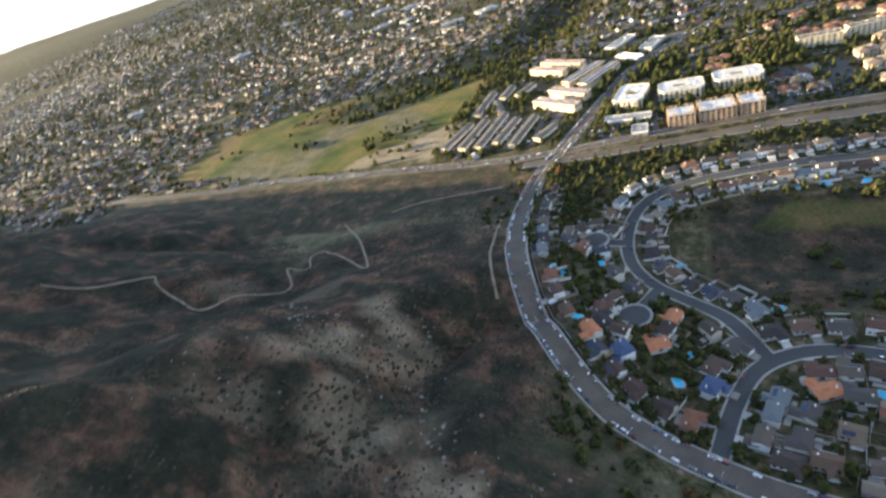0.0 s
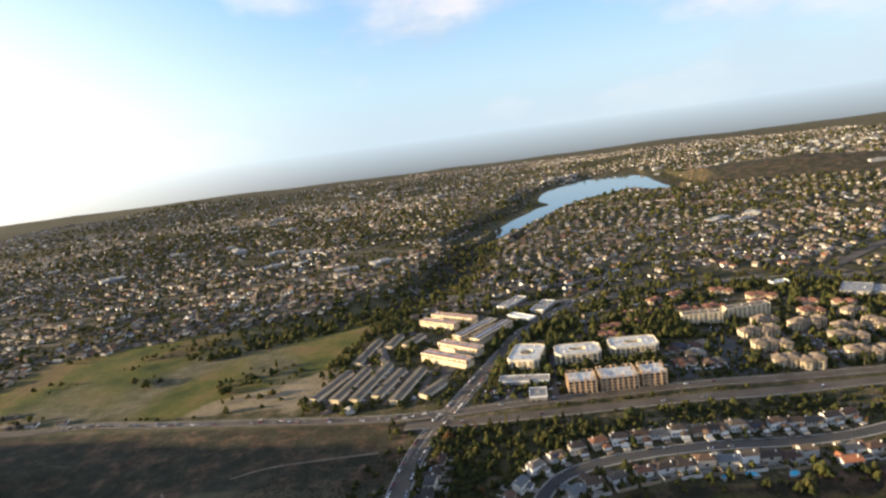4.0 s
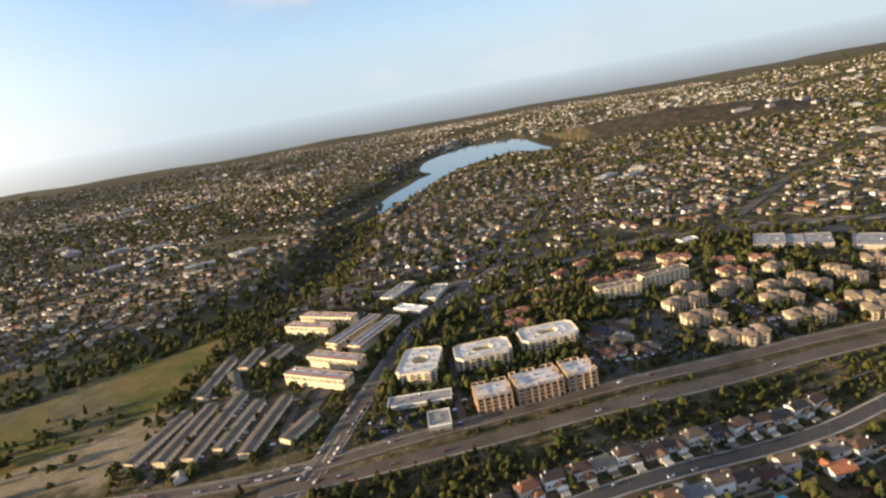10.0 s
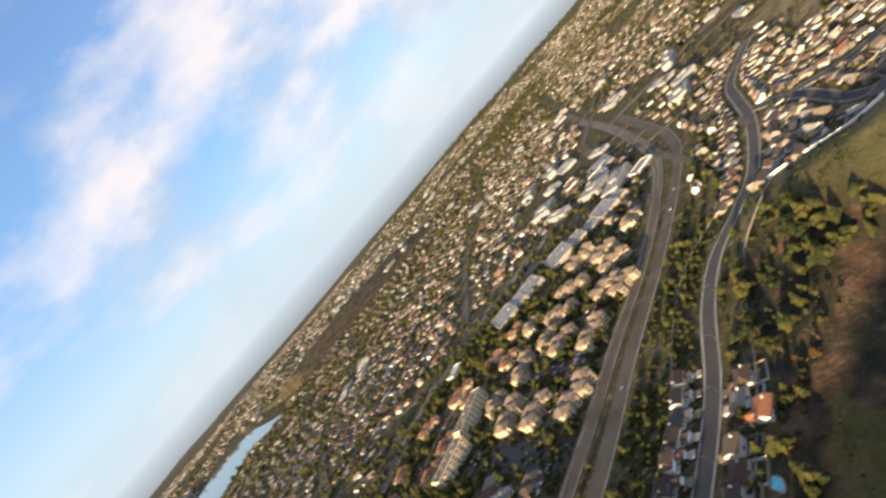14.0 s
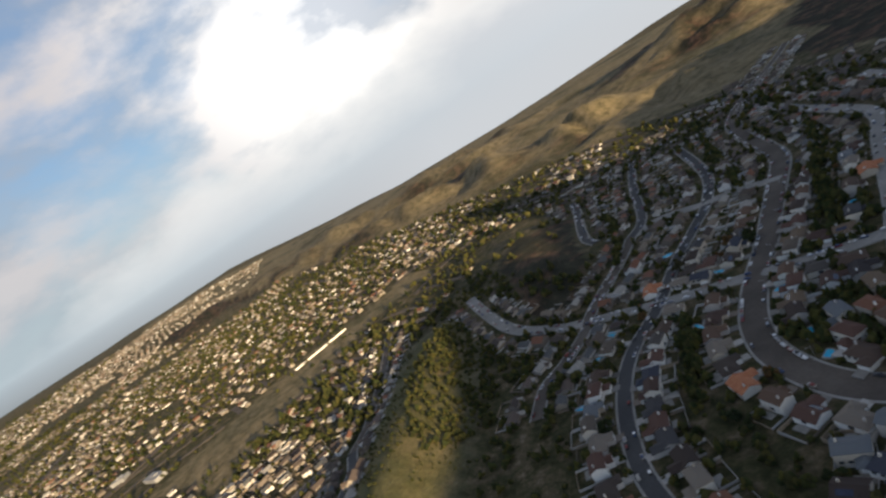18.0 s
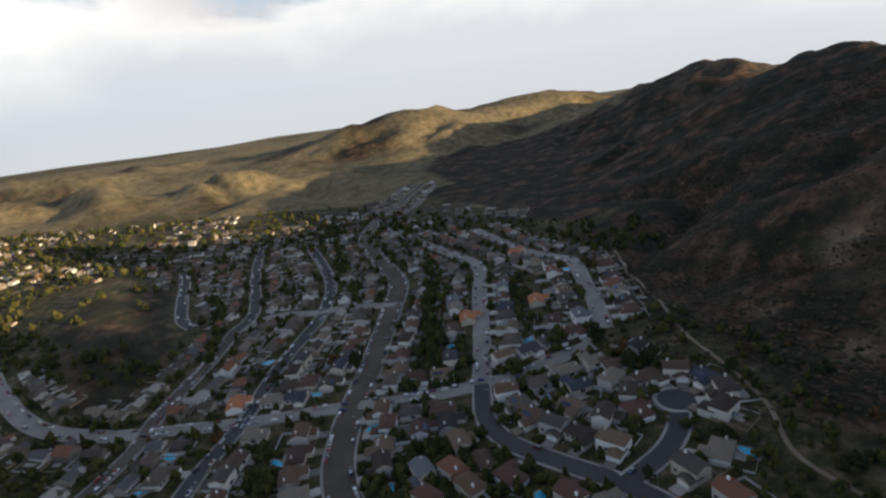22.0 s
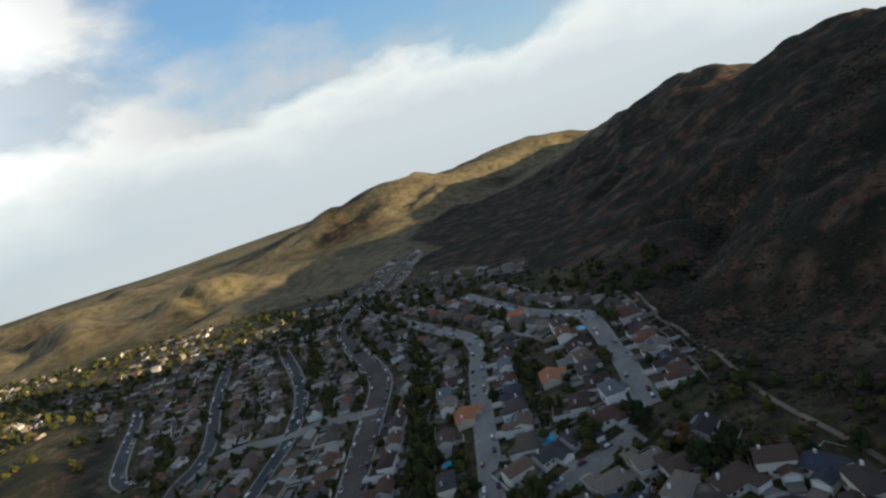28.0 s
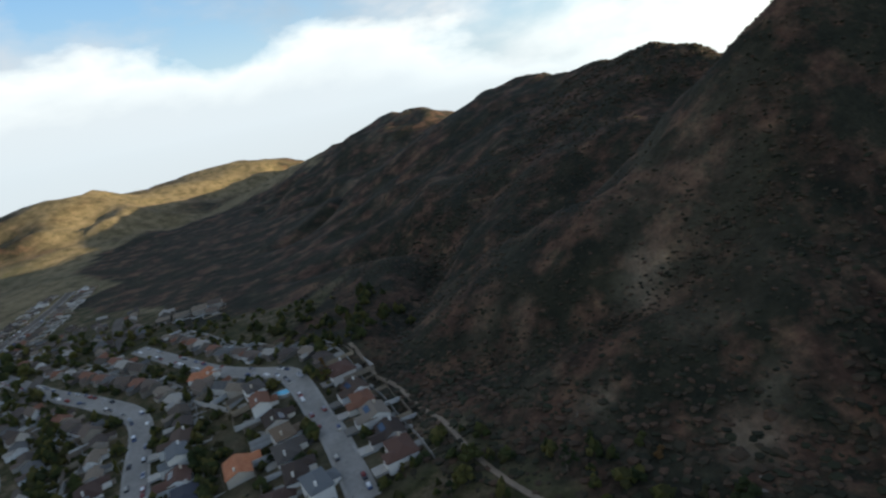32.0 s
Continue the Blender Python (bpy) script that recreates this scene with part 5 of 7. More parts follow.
def flat_block(x, y, w, d, turn, floors, wall, roof, label, bay=5.0, category="apartment building", group="", name="apartment_building", every=1, balconies=True, mansard=False):
    tall = floors * 3.1 + 0.6
    ob = new(name, Solid().box(-w / 2, w / 2, -d / 2, d / 2, -4, tall).mesh(name, wall))
    ring = [(-w / 2, -d / 2), (w / 2, -d / 2), (w / 2, d / 2), (-w / 2, d / 2)]
    out = [(a * (1 + 0.6 / w), b * (1 + 0.6 / d)) for a, b in ring]
    inn = [(a * (1 - 0.5 / w), b * (1 - 0.5 / d)) for a, b in ring]
    part("roof", Solid().box(-w / 2, w / 2, -d / 2, d / 2, tall, tall + 0.25), roof, ob)
    part("parapet", band(Solid(), out, inn, tall - 0.5, tall + 0.9), wall, ob)
    if mansard:
        for s in (-1, 1):
            low, high = tall - 3.0, tall + 1.5
            out_y, in_y = s * (d / 2 + 0.6), s * (d / 2 - 3.6)
            quad = [(0, 1, 2, 3), (5, 4, 3, 2), (0, 3, 4), (1, 5, 2), (0, 4, 5, 1)]
            part("mansard_roof", Solid().add([(-w / 2 - 0.4, out_y, low), (w / 2 + 0.4, out_y, low), (w / 2 + 0.2, in_y, high), (-w / 2 - 0.2, in_y, high), (-w / 2 - 0.4, in_y - s * 0.3, low), (w / 2 + 0.4, in_y - s * 0.3, low)],
                                             quad if s < 0 else [f[::-1] for f in quad]), RED_ROOF, ob, "red-brown tiled mansard slope")
            for u in np.arange(-w / 2 + 3, w / 2 - 1.5, 6.0):
                y0, y1 = sorted((s * (d / 2 + 0.2), s * (d / 2 - 2.6)))
                dormer = part("dormer", Solid().box(u - 0.9, u + 0.9, y0, y1, tall - 2.4, tall + 0.1), WHITE_PAINT, ob)
                part("window", Solid().box(u - 0.6, u + 0.6, s * (d / 2 + 0.2) - 0.04, s * (d / 2 + 0.2) + 0.04, tall - 2.1, tall - 0.5), GLASS, dormer)
    facade(ob, ring, floors, 3.1, bay, balconies, every, None)
    for k in range(int(w // 9)):
        fix("rooftop_unit", UNIT, ob, -w / 2 + 5 + 9 * k, d * 0.15 * (-1) ** k, tall + 0.25, 0.2 * k)
    settle(ob, x, y, turn, w, d)
    return tagged(ob, label, category, group)


def frame_block(x, y, w, d, turn, floors, step):
    """A block behind an open frame of piers and floor slabs, with taller bays that end in open roof frames."""
    tall, deep = floors * 3.1 + 0.6, 2.4
    ob = new("apartment_building", Solid().box(-w / 2 + deep, w / 2 - deep, -d / 2 + deep, d / 2 - deep, -4, tall).mesh("apartment_building", TAN_STUCCO))
    part("roof", Solid().box(-w / 2 + 1.0, w / 2 - 1.0, -d / 2 + 1.0, d / 2 - 1.0, tall, tall + 0.3), FLAT_ROOF, ob, "flat white roof")
    outer = [(-w / 2, -d / 2), (w / 2, -d / 2), (w / 2, d / 2), (-w / 2, d / 2)]
    inner = [(a * (1 - 2 * deep / w), b * (1 - 2 * deep / d)) for a, b in outer]
    edge = [(a * (1 - 0.4 / w), b * (1 - 0.4 / d)) for a, b in outer]
    for f in range(1, floors + 1):
        z = f * 3.1 + (0.3 if f == floors else 0)
        part("floor_slab", band(Solid(), outer, inner, z - 0.35, z), TAN_STUCCO, ob)
        if f < floors:
            part("balustrade", band(Solid(), edge, [(a * 0.985, b * 0.985) for a, b in edge], z, z + 0.95), TAN_STUCCO, ob)
    number = 0
    for (ax, ay), (bx, by) in zip(outer, outer[1:] + outer[:1]):
        run = math.hypot(bx - ax, by - ay)
        way = math.atan2(by - ay, bx - ax)
        bays = max(3, round(run / step))
        for i in range(bays):
            u = (i + 0.12) / bays
            number += 1
            high = tall + (2.6 if number % 3 else 0.8)
            pier = part("pier", Solid().box(-0.45, 0.45, -0.25, 1.1, -4, high), TAN_STUCCO, ob)
            pier.matrix_basis = Matrix.LocRotScale((ax + (bx - ax) * u, ay + (by - ay) * u, 0), Euler((0, 0, way)), None)
            if number % 3:
                beam = part("roof_frame", Solid().box(-0.3, run / bays * 0.9, -0.2, 0.3, tall + 2.0, tall + 2.55).box(-0.3, 0.3, 0.3, 4.2, tall + 2.0, tall + 2.4).box(-0.3, 0.3, 3.8, 4.2, tall + 0.3, tall + 2.0), TAN_STUCCO, ob)
                beam.matrix_basis = pier.matrix_basis.copy()
            s_mid = (i + 0.6) / bays
            for f in range(floors):
                nx_, ny_ = -math.sin(way), math.cos(way)
                fix("window", LOGGIA, ob, ax + (bx - ax) * s_mid + nx_ * deep, ay + (by - ay) * s_mid + ny_ * deep, f * 3.1 + 0.7, way)
    for k in range(int(w // 7)):
        fix("rooftop_unit", UNIT, ob, -w / 2 + 5 + 7 * k, d * 0.15 * (-1) ** k, tall + 0.3, 0.2 * k)
    settle(ob, x, y, turn, w, d)
    return tagged(ob, "tan four-storey apartment building with open balcony frames", "apartment building", "balcony apartment buildings")


for x, y, w, d, turn in ((12, 413, 28, 23, 0.08), (48, 420, 37, 26, 0.13), (82, 425, 24, 25, 0.1)):
    frame_block(x, y, w, d, turn, 4, 5.6)


def along(x1, y1, x2, y2):
    return (x1 + x2) / 2, (y1 + y2) / 2, math.hypot(x2 - x1, y2 - y1), math.atan2(y2 - y1, x2 - x1)


for q in ((-174, 522, -112, 487), (-159, 556, -104, 523), (-142, 576, -100, 643), (-116, 559, -77, 629), (-207, 661, -151, 631), (-195, 689, -127, 654)):
    x, y, w, turn = along(*q)
    flat_block(x, y, w, 15, turn, 3, APARTMENT, FLAT_ROOF, "long cream three-storey apartment building with a flat white roof", 6.5, every=3, mansard=True, group="long apartment buildings")
for q in ((147, 597, 195, 601), (203, 613, 257, 627)):
    x, y, w, turn = along(*q)
    flat_block(x, y, w, 14, turn, 4, APARTMENT, TAN_ROOF, "cream four-storey apartment building with brown roof edges", 6.0, group="long apartment buildings")


def low_row(x1, y1, x2, y2, wide):
    """A long low row of garages and flats under a shallow grey roof."""
    x, y, w, turn = along(x1, y1, x2, y2)
    ob = new("row_building", Solid().box(-w / 2, w / 2, -wide / 2, wide / 2, -3, 4.6).mesh("row_building", APARTMENT))
    part("roof", Solid().gable(-w / 2, w / 2, -wide / 2, wide / 2, 4.8, 0.9, 0.9), ROW_ROOF, ob, "long grey gravel roof")
    for s in np.arange(-w / 2 + 3, w / 2 - 1, 5.2):
        fix("garage_door", SHUTTER, ob, s, -wide / 2, 0.1)
        fix("window", PANE, ob, s, wide / 2, 1.2, math.pi)
    settle(ob, x, y, turn, w, wide)
    return tagged(ob, "long low row building with a grey shallow roof and garages", "row building", "row buildings beside the golf course")


for q in ((-281, 413, -263, 488), (-254, 408, -242, 494), (-230, 406, -217, 507), (-207, 412, -194, 484), (-183, 399, -169, 484), (-153, 408, -136, 443), (-263, 512, -257, 598),
          (-224, 512, -243, 558), (-236, 566, -230, 612), (-213, 568, -196, 608)):
    low_row(*q, 10.5)


def hip_block(x, y, w, d, turn, floors, wall, roof, label, group):
    """A condominium of stepped wings, each under its own hipped tile roof."""
    tall = floors * 3.0 + 0.4
    wings = max(2, round(w / 11))
    step = w / wings
    tops = []
    for k in range(wings):
        u0, u1 = -w / 2 + k * step, -w / 2 + (k + 1) * step
        push = (-0.4, 2.4, -1.9, 1.2)[k % 4]
        top = tall - (1.2 if k % 3 == 2 and floors > 1 else 0)
        tops.append((u0, u1, push, top))
    ob = new("condominium")
    for u0, u1, push, top in tops:
        wing = part("wing", Solid().box(u0, u1, -d / 2 + push, d / 2 + push, -4, top), wall, ob)
        bay = part("bay", Solid().box(u0 + step * 0.25, u1 - step * 0.25, -d / 2 + push - 2.6, -d / 2 + push, -4, top - 1.4), wall, ob)
        part("roof", Solid().hip(u0, u1, -d / 2 + push, d / 2 + push, top + 0.1, 2.9, 0.7), roof, wing)
        part("bay_roof", Solid().hip(u0 + step * 0.25, u1 - step * 0.25, -d / 2 + push - 2.6, -d / 2 + push + 2, top - 1.3, 1.5, 0.6), roof, bay)
        m = (u0 + u1) / 2
        for f in range(floors):
            fix("window", PANE, bay, m, -d / 2 + push - 2.6, f * 3.0 + 0.9)
    for f in range(floors):
        fix("window", PANE, ob, w / 2, tops[-1][2], f * 3.0 + 0.9, math.pi / 2)
        fix("window", PANE, ob, -w / 2, tops[0][2], f * 3.0 + 0.9, -math.pi / 2)
    settle(ob, x, y, turn, w, d)
    return tagged(ob, label, "apartment building", group)


for q in ((198, 537, 241, 547), (200, 501, 238, 503), (206, 461, 253, 456), (284, 520, 320, 520), (282, 478, 322, 476), (344, 567, 351, 528), (382, 571, 388, 531), (421, 576, 455, 556),
          (390, 508, 420, 490), (350, 500, 380, 478), (260, 560, 300, 572), (330, 590, 352, 596), (345, 470, 375, 462), (415, 530, 445, 520), (300, 545, 325, 548), (455, 500, 480, 505), (225, 575, 250, 585)):
    x, y, w, turn = along(*q)
    hip_block(x, y, max(w, 28), 14, turn, 3, CONDO, TAN_ROOF, "tan three-storey condominium with tan hipped tile roofs", "tan condominiums")
for q in ((154, 716, 175, 721), (150, 641, 178, 647), (184, 647, 214, 652), (212, 727, 243, 722), (251, 691, 289, 686), (288, 612, 316, 613), (337, 639, 358, 625), (120, 690, 140, 700), (245, 655, 270, 662),
          (45, 586, 72, 587), (41, 559, 71, 554), (77, 602, 106, 595), (80, 640, 118, 631), (300, 652, 322, 640)):
    x, y, w, turn = along(*q)
    hip_block(x, y, max(w, 22), 11, turn, 2, APARTMENT if x > 140 else CONDO, RED_ROOF, "stucco apartment house with red-brown hipped tile roofs", "red-roofed apartment houses")
for x, y, turn in ((122, 503, 0.4), (148, 512, 0.4), (122, 462, 0.05), (150, 460, 0.05), (136, 485, 0.2)):
    hip_block(x, y, 22, 14, turn, 1, STUCCO, ROOFS, "low office building with a dark hipped roof", "low office buildings")


def shop(x, y, w, d, turn, tall, label, roof=FLAT_ROOF, wall=CONCRETE):
    ob = new("shop_building", Solid().box(-w / 2, w / 2, -d / 2, d / 2, -4, tall).mesh("shop_building", wall))
    ring = [(-w / 2, -d / 2), (w / 2, -d / 2), (w / 2, d / 2), (-w / 2, d / 2)]
    part("roof", Solid().box(-w / 2, w / 2, -d / 2, d / 2, tall, tall + 0.2), roof, ob)
    part("parapet", band(Solid(), [(a * (1 + 0.5 / w), b * (1 + 0.5 / d)) for a, b in ring], [(a * (1 - 0.6 / w), b * (1 - 0.6 / d)) for a, b in ring], tall - 0.6, tall + 0.9), WHITE_PAINT, ob)
    part("canopy", Solid().box(-w / 2, w / 2, -d / 2 - 2.6, -d / 2, 2.9, 3.3), wall, ob)
    for s in np.arange(-w / 2 + 3, w / 2 - 2, 6):
        part("shop_window", Solid().box(s - 2.2, s + 2.2, -d / 2 - 0.07, -d / 2 + 0.1, 0.3, 2.6), GLASS, ob)
    for k in range(int(w * d // 170) + 1):
        fix("rooftop_unit", UNIT, ob, -w / 2 + 4 + (k * 7.3) % (w - 8), (-0.3 + 0.2 * (k % 4)) * d, tall + 0.2, 0.3 * k)
    settle(ob, x, y, turn, w, d)
    return tagged(ob, label, "shop", "shops beside the main roads")


shop(-46, 431, 52, 15, -0.02, 4.8, "long low shop row with a grey flat roof", GREY_ROOF)
shop(-31, 398, 17, 21, 0.05, 4.8, "small flat-roofed shop beside the car park", GREY_ROOF)
shop(-60, 663, 42, 15, -0.68, 5.0, "petrol station canopy with a pale blue-white roof", WHITE_PAINT)
shop(-79, 739, 60, 18, 1.08, 5.5, "low flat-roofed shop wing", GREY_ROOF)
shop(-30, 708, 50, 20, 1.2, 5.5, "low flat-roofed shop wing", GREY_ROOF)
def store(x, y, w, d, turn, units, label):
    """A large store of joined halls, each with its own depth, height, roof and parapet."""
    ob = new("store_building")
    u0 = -w / 2
    for share, deep, tall, push in units:
        u1 = u0 + share * w
        v0, v1 = -deep * d / 2 + push, deep * d / 2 + push
        hall = part("hall", Solid().box(u0, u1, v0, v1, -4, tall), CONCRETE, ob)
        ring = [(u0, v0), (u1, v0), (u1, v1), (u0, v1)]
        inner = [(u0 + 0.5, v0 + 0.5), (u1 - 0.5, v0 + 0.5), (u1 - 0.5, v1 - 0.5), (u0 + 0.5, v1 - 0.5)]
        part("roof", Solid().box(u0 + 0.5, u1 - 0.5, v0 + 0.5, v1 - 0.5, tall, tall + 0.2), STORE_ROOF, hall, "grey-white membrane roof")
        part("parapet", band(Solid(), ring, inner, tall, tall + 0.8), CONCRETE, hall)
        part("canopy", Solid().box(u0 + 1, u1 - 1, v0 - 2.4, v0, 3.0, 3.5), TAN_STUCCO, hall)
        for k, u in enumerate(np.arange(u0 + 4, u1 - 3, 7.5)):
            fix("rooftop_unit", UNIT, hall, u, v0 + (v1 - v0) * (0.3 + 0.17 * ((k * 3) % 4)), tall + 0.2, 0.4 * k)
        for u in np.arange(u0 + 4, u1 - 3, 6.5):
            part("shop_window", Solid().box(u - 2.2, u + 2.2, v0 - 0.07, v0 + 0.1, 0.3, 2.7), GLASS, hall)
        u0 = u1
    settle(ob, x, y, turn, w, d)
    return tagged(ob, label, "shop", "shops beside the main roads")


store(406, 670, 82, 46, -0.5, ((0.42, 1.0, 6.4, 0), (0.22, 0.8, 5.2, 3), (0.36, 0.92, 6.0, -1.5)), "large supermarket with a grey-white flat roof in several halls")
store(478, 616, 60, 48, -0.62, ((0.6, 0.95, 6.6, 0), (0.4, 0.72, 5.0, -3)), "large store with a grey-white roof and a lower wing")
store(530, 575, 66, 44, -0.55, ((0.3, 0.7, 5.0, 2), (0.45, 1.0, 6.2, 0), (0.25, 0.66, 4.8, -3)), "low store row with stepped grey-white flat roofs")
shop(313, 747, 24, 14, 0.2, 5.0, "small shop with a white flat roof")
shop(600, 545, 30, 22, -0.4, 5.0, "small shop with a grey flat roof", GREY_ROOF)
shop(655, 650, 50, 30, 0.7, 6.0, "low flat-roofed store with grey gravel", GREY_ROOF)
shop(700, 740, 40, 22, 0.75, 5.5, "low store with an orange-brown roof", RED_ROOF)


def lot(ring, label):
    solid = Solid()
    line = [(x, y, float(surface(np.array(x), np.array(y)))) for x, y in ring]
    top = max(z for *_, z in line)
    n = len(ring)
    solid.add([(x, y, z + 0.55) for x, y, z in line] + [(x, y, z - 1) for x, y, z in line], [tuple(range(n))] + [((i + 1) % n, i, n + i, n + (i + 1) % n) for i in range(n)])
    tagged(part("parking_lot", solid, ASPHALT), label, "parking lot", kind="structure")


lot([(-90, 392), (-90, 420), (-44, 420), (-44, 388)], "dark asphalt car park in front of the shops")
lot([(108, 425), (104, 445), (190, 452), (194, 440)], "dark asphalt car park beside the offices")
lot([(165, 460), (160, 540), (188, 545), (195, 465)], "dark asphalt car park between the apartment blocks")
lot([(410, 705), (470, 682), (560, 620), (600, 640), (480, 715)], "wide asphalt car park behind the stores")
lot([(-240, 420), (-233, 490), (-226, 490), (-233, 420)], "asphalt yard between garage rows")
lot([(-150, 460), (-146, 495), (-128, 488), (-135, 455)], "asphalt yard beside the apartment buildings")

SERVICE = [[(190, 480), (330, 500), (470, 520)], [(190, 525), (330, 552), (440, 548)], [(268, 452), (270, 590)], [(333, 470), (336, 600)], [(140, 560), (300, 600), (400, 604)], [(-268, 405), (-252, 500), (-247, 600)], [(-242, 405), (-230, 508)],
           [(-218, 405), (-205, 500)], [(-195, 400), (-182, 490)], [(-160, 398), (-152, 500), (-122, 566)], [(-135, 545), (-180, 585), (-225, 640)], [(-14, 400), (-16, 450), (-14, 520), (30, 540), (100, 540)], [(106, 445), (104, 540)], [(130, 670), (230, 690), (330, 670)],
           [(-100, 600), (-128, 650), (-110, 720)], [(-40, 560), (20, 570), (40, 640), (110, 660)]]
for line in SERVICE:
    tagged(part("road", ribbon(Solid(), spline(line, 6), 3.4, -3.4, 0.42, 1.0), OLD_ASPHALT), "narrow asphalt service lane between apartment buildings", "road", kind="structure")


# ---------------------------------------------------------------- trees and bushes
def ball(level=0):
    bm = bmesh.new()
    bmesh.ops.create_icosphere(bm, subdivisions=level + 1, radius=1)
    v, f = [tuple(q.co) for q in bm.verts], [tuple(q.index for q in p.verts) for p in bm.faces]
    bm.free()
    return np.array(v), f


BALL0, BALL0_F = ball(0)
BALL1, BALL1_F = ball(1)


def crown_mesh(seed, wide, tall, low, lumps, leaves):
    """A crown of uneven lumps with loose leaf sprays that break its outline."""
    r = np.random.default_rng(seed)
    s = Solid()
    for _ in range(lumps):
        a, q = r.uniform(0, 6.283), r.uniform(0, 0.72) ** 0.7
        h = r.uniform(0.05, 0.95)
        k = wide * r.uniform(0.26, 0.46) * (1.15 - 0.5 * h)
        c = np.array((wide * q * math.cos(a) * (1.1 - 0.6 * h), wide * q * math.sin(a) * (1.1 - 0.6 * h), low + h * (tall - low - k)))
        s.add(BALL1 * r.uniform(0.72, 1.22, (len(BALL1), 1)) * (k, k, k * 0.8) + c, BALL1_F)
        for _ in range(leaves):
            d = r.normal(size=3)
            d /= np.linalg.norm(d)
            p = c + d * (k, k, k * 0.8) * r.uniform(0.95, 1.25)
            u, w = np.cross(d, r.normal(size=3)), d + r.normal(size=3) * 0.6
            u, w = u / np.linalg.norm(u) * k * 0.22, w / np.linalg.norm(w) * k * 0.30
            s.add([p - u, p + u, p + u * 0.6 + w, p - u * 0.6 + w], [(0, 1, 2, 3)])
    return s.mesh("crown", LEAF)


def trunk_mesh(tall, thick, branches, seed):
    r = np.random.default_rng(seed)
    s = Solid()

    def limb(p, q, a, b):
        p, q = np.array(p, float), np.array(q, float)
        d = (q - p) / np.linalg.norm(q - p)
        u = np.cross(d, (0.3, 0.9, 0.1))
        u /= np.linalg.norm(u)
        w = np.cross(d, u)
        ring = [(math.cos(k * 1.0472), math.sin(k * 1.0472)) for k in range(6)]
        s.add([p + a * (u * c + w * e) for c, e in ring] + [q + b * (u * c + w * e) for c, e in ring], [(i, (i + 1) % 6, 6 + (i + 1) % 6, 6 + i) for i in range(6)])

    limb((0, 0, -1), (0.1, 0, tall * 0.55), thick, thick * 0.6)
    for _ in range(branches):
        a = r.uniform(0, 6.283)
        limb((0.08, 0, tall * r.uniform(0.3, 0.5)), (tall * 0.28 * math.cos(a), tall * 0.28 * math.sin(a), tall * r.uniform(0.6, 0.8)), thick * 0.45, thick * 0.15)
    return s.mesh("trunk", BARK)


def tree_kind(name, wide, tall, low, lumps, seed, label, leaves=10):
    tree = new(name, trunk_mesh(tall, 0.05 * tall * 0.6, 4, seed))
    part("crown", crown_mesh(seed, wide, tall, low, lumps, leaves), LEAF, tree)
    return tagged(tree, label, "tree", "trees of the gardens and streets")


def palm_kind(tall, seed):
    r = np.random.default_rng(seed)
    s = Solid()
    ring = [(math.cos(k * 1.0472), math.sin(k * 1.0472)) for k in range(6)]
    for i in range(6):
        z0, z1 = tall * i / 6, tall * (i + 1) / 6
        s.add([(0.22 * c, 0.22 * e, z0) for c, e in ring] + [(0.19 * c, 0.19 * e, z1) for c, e in ring], [(k, (k + 1) % 6, 6 + (k + 1) % 6, 6 + k) for k in range(6)])
    palm = new("palm_tree", s.mesh("trunk", BARK))
    f = Solid()
    for k in range(20):
        a, droop = k * 0.66 + r.uniform(-0.2, 0.2), r.uniform(-0.9, 0.8)
        pts = [np.array((math.cos(a) * q * 2.6, math.sin(a) * q * 2.6, tall + droop * q * 1.5 - 1.7 * q * q)) for q in (0.05, 0.4, 0.75, 1.0)]
        side = np.array((-math.sin(a), math.cos(a), 0))
        for p, q, w0, w1 in zip(pts, pts[1:], (0.12, 0.42, 0.34), (0.42, 0.34, 0.03)):
            f.add([p - side * w0, p + side * w0, q + side * w1, q - side * w1], [(0, 1, 2, 3)])
            f.add([p - side * w0 * 0.5 + (0, 0, -0.2), p + side * w0 * 0.5 + (0, 0, 0.15), q + side * w1 * 0.5 + (0, 0, 0.15), q - side * w1 * 0.5 + (0, 0, -0.2)], [(0, 1, 2, 3)])
    part("fronds", f, LEAF, palm)
    return tagged(palm, "tall slender palm tree with drooping fronds", "palm tree", "palm trees")


TREES = [tree_kind("tree", 3.6, 8.0, 2.0, 9, 1, "rounded green broadleaf tree in a garden"), tree_kind("tree", 2.8, 6.0, 1.3, 7, 2, "small bushy green garden tree"),
         tree_kind("tree", 4.6, 10.5, 2.6, 12, 3, "large spreading green tree"), tree_kind("pine_tree", 2.3, 12.0, 1.5, 12, 4, "tall dark evergreen tree"),
         tree_kind("tree", 3.2, 7.0, 1.2, 8, 5, "dense dark green tree")]
PALMS = [palm_kind(11, 1), palm_kind(8, 2)]
first = set()


def plant(kind, x, y, scale, turn):
    m = Matrix.LocRotScale((x, y, float(surface(np.array(x), np.array(y)))), Euler((0, 0, turn)), (scale, scale, scale * dice.uniform(0.85, 1.2)))
    if kind in first:
        ob = copy_thing(kind, m)
        ob.matrix_basis = m
        return ob
    first.add(kind)
    kind.matrix_basis = m
    return kind


taken = np.array(TAKEN)


def clear_of(x, y, r):
    return ((taken[:, 0] - x) ** 2 + (taken[:, 1] - y) ** 2 > (taken[:, 2] * 0.9 + r) ** 2).all()


road_xy = ALL_ROAD[::2]


def off_road(x, y, r):
    return (np.hypot(road_xy[:, 0] - x, road_xy[:, 1] - y) - road_xy[:, 2]).min() > r


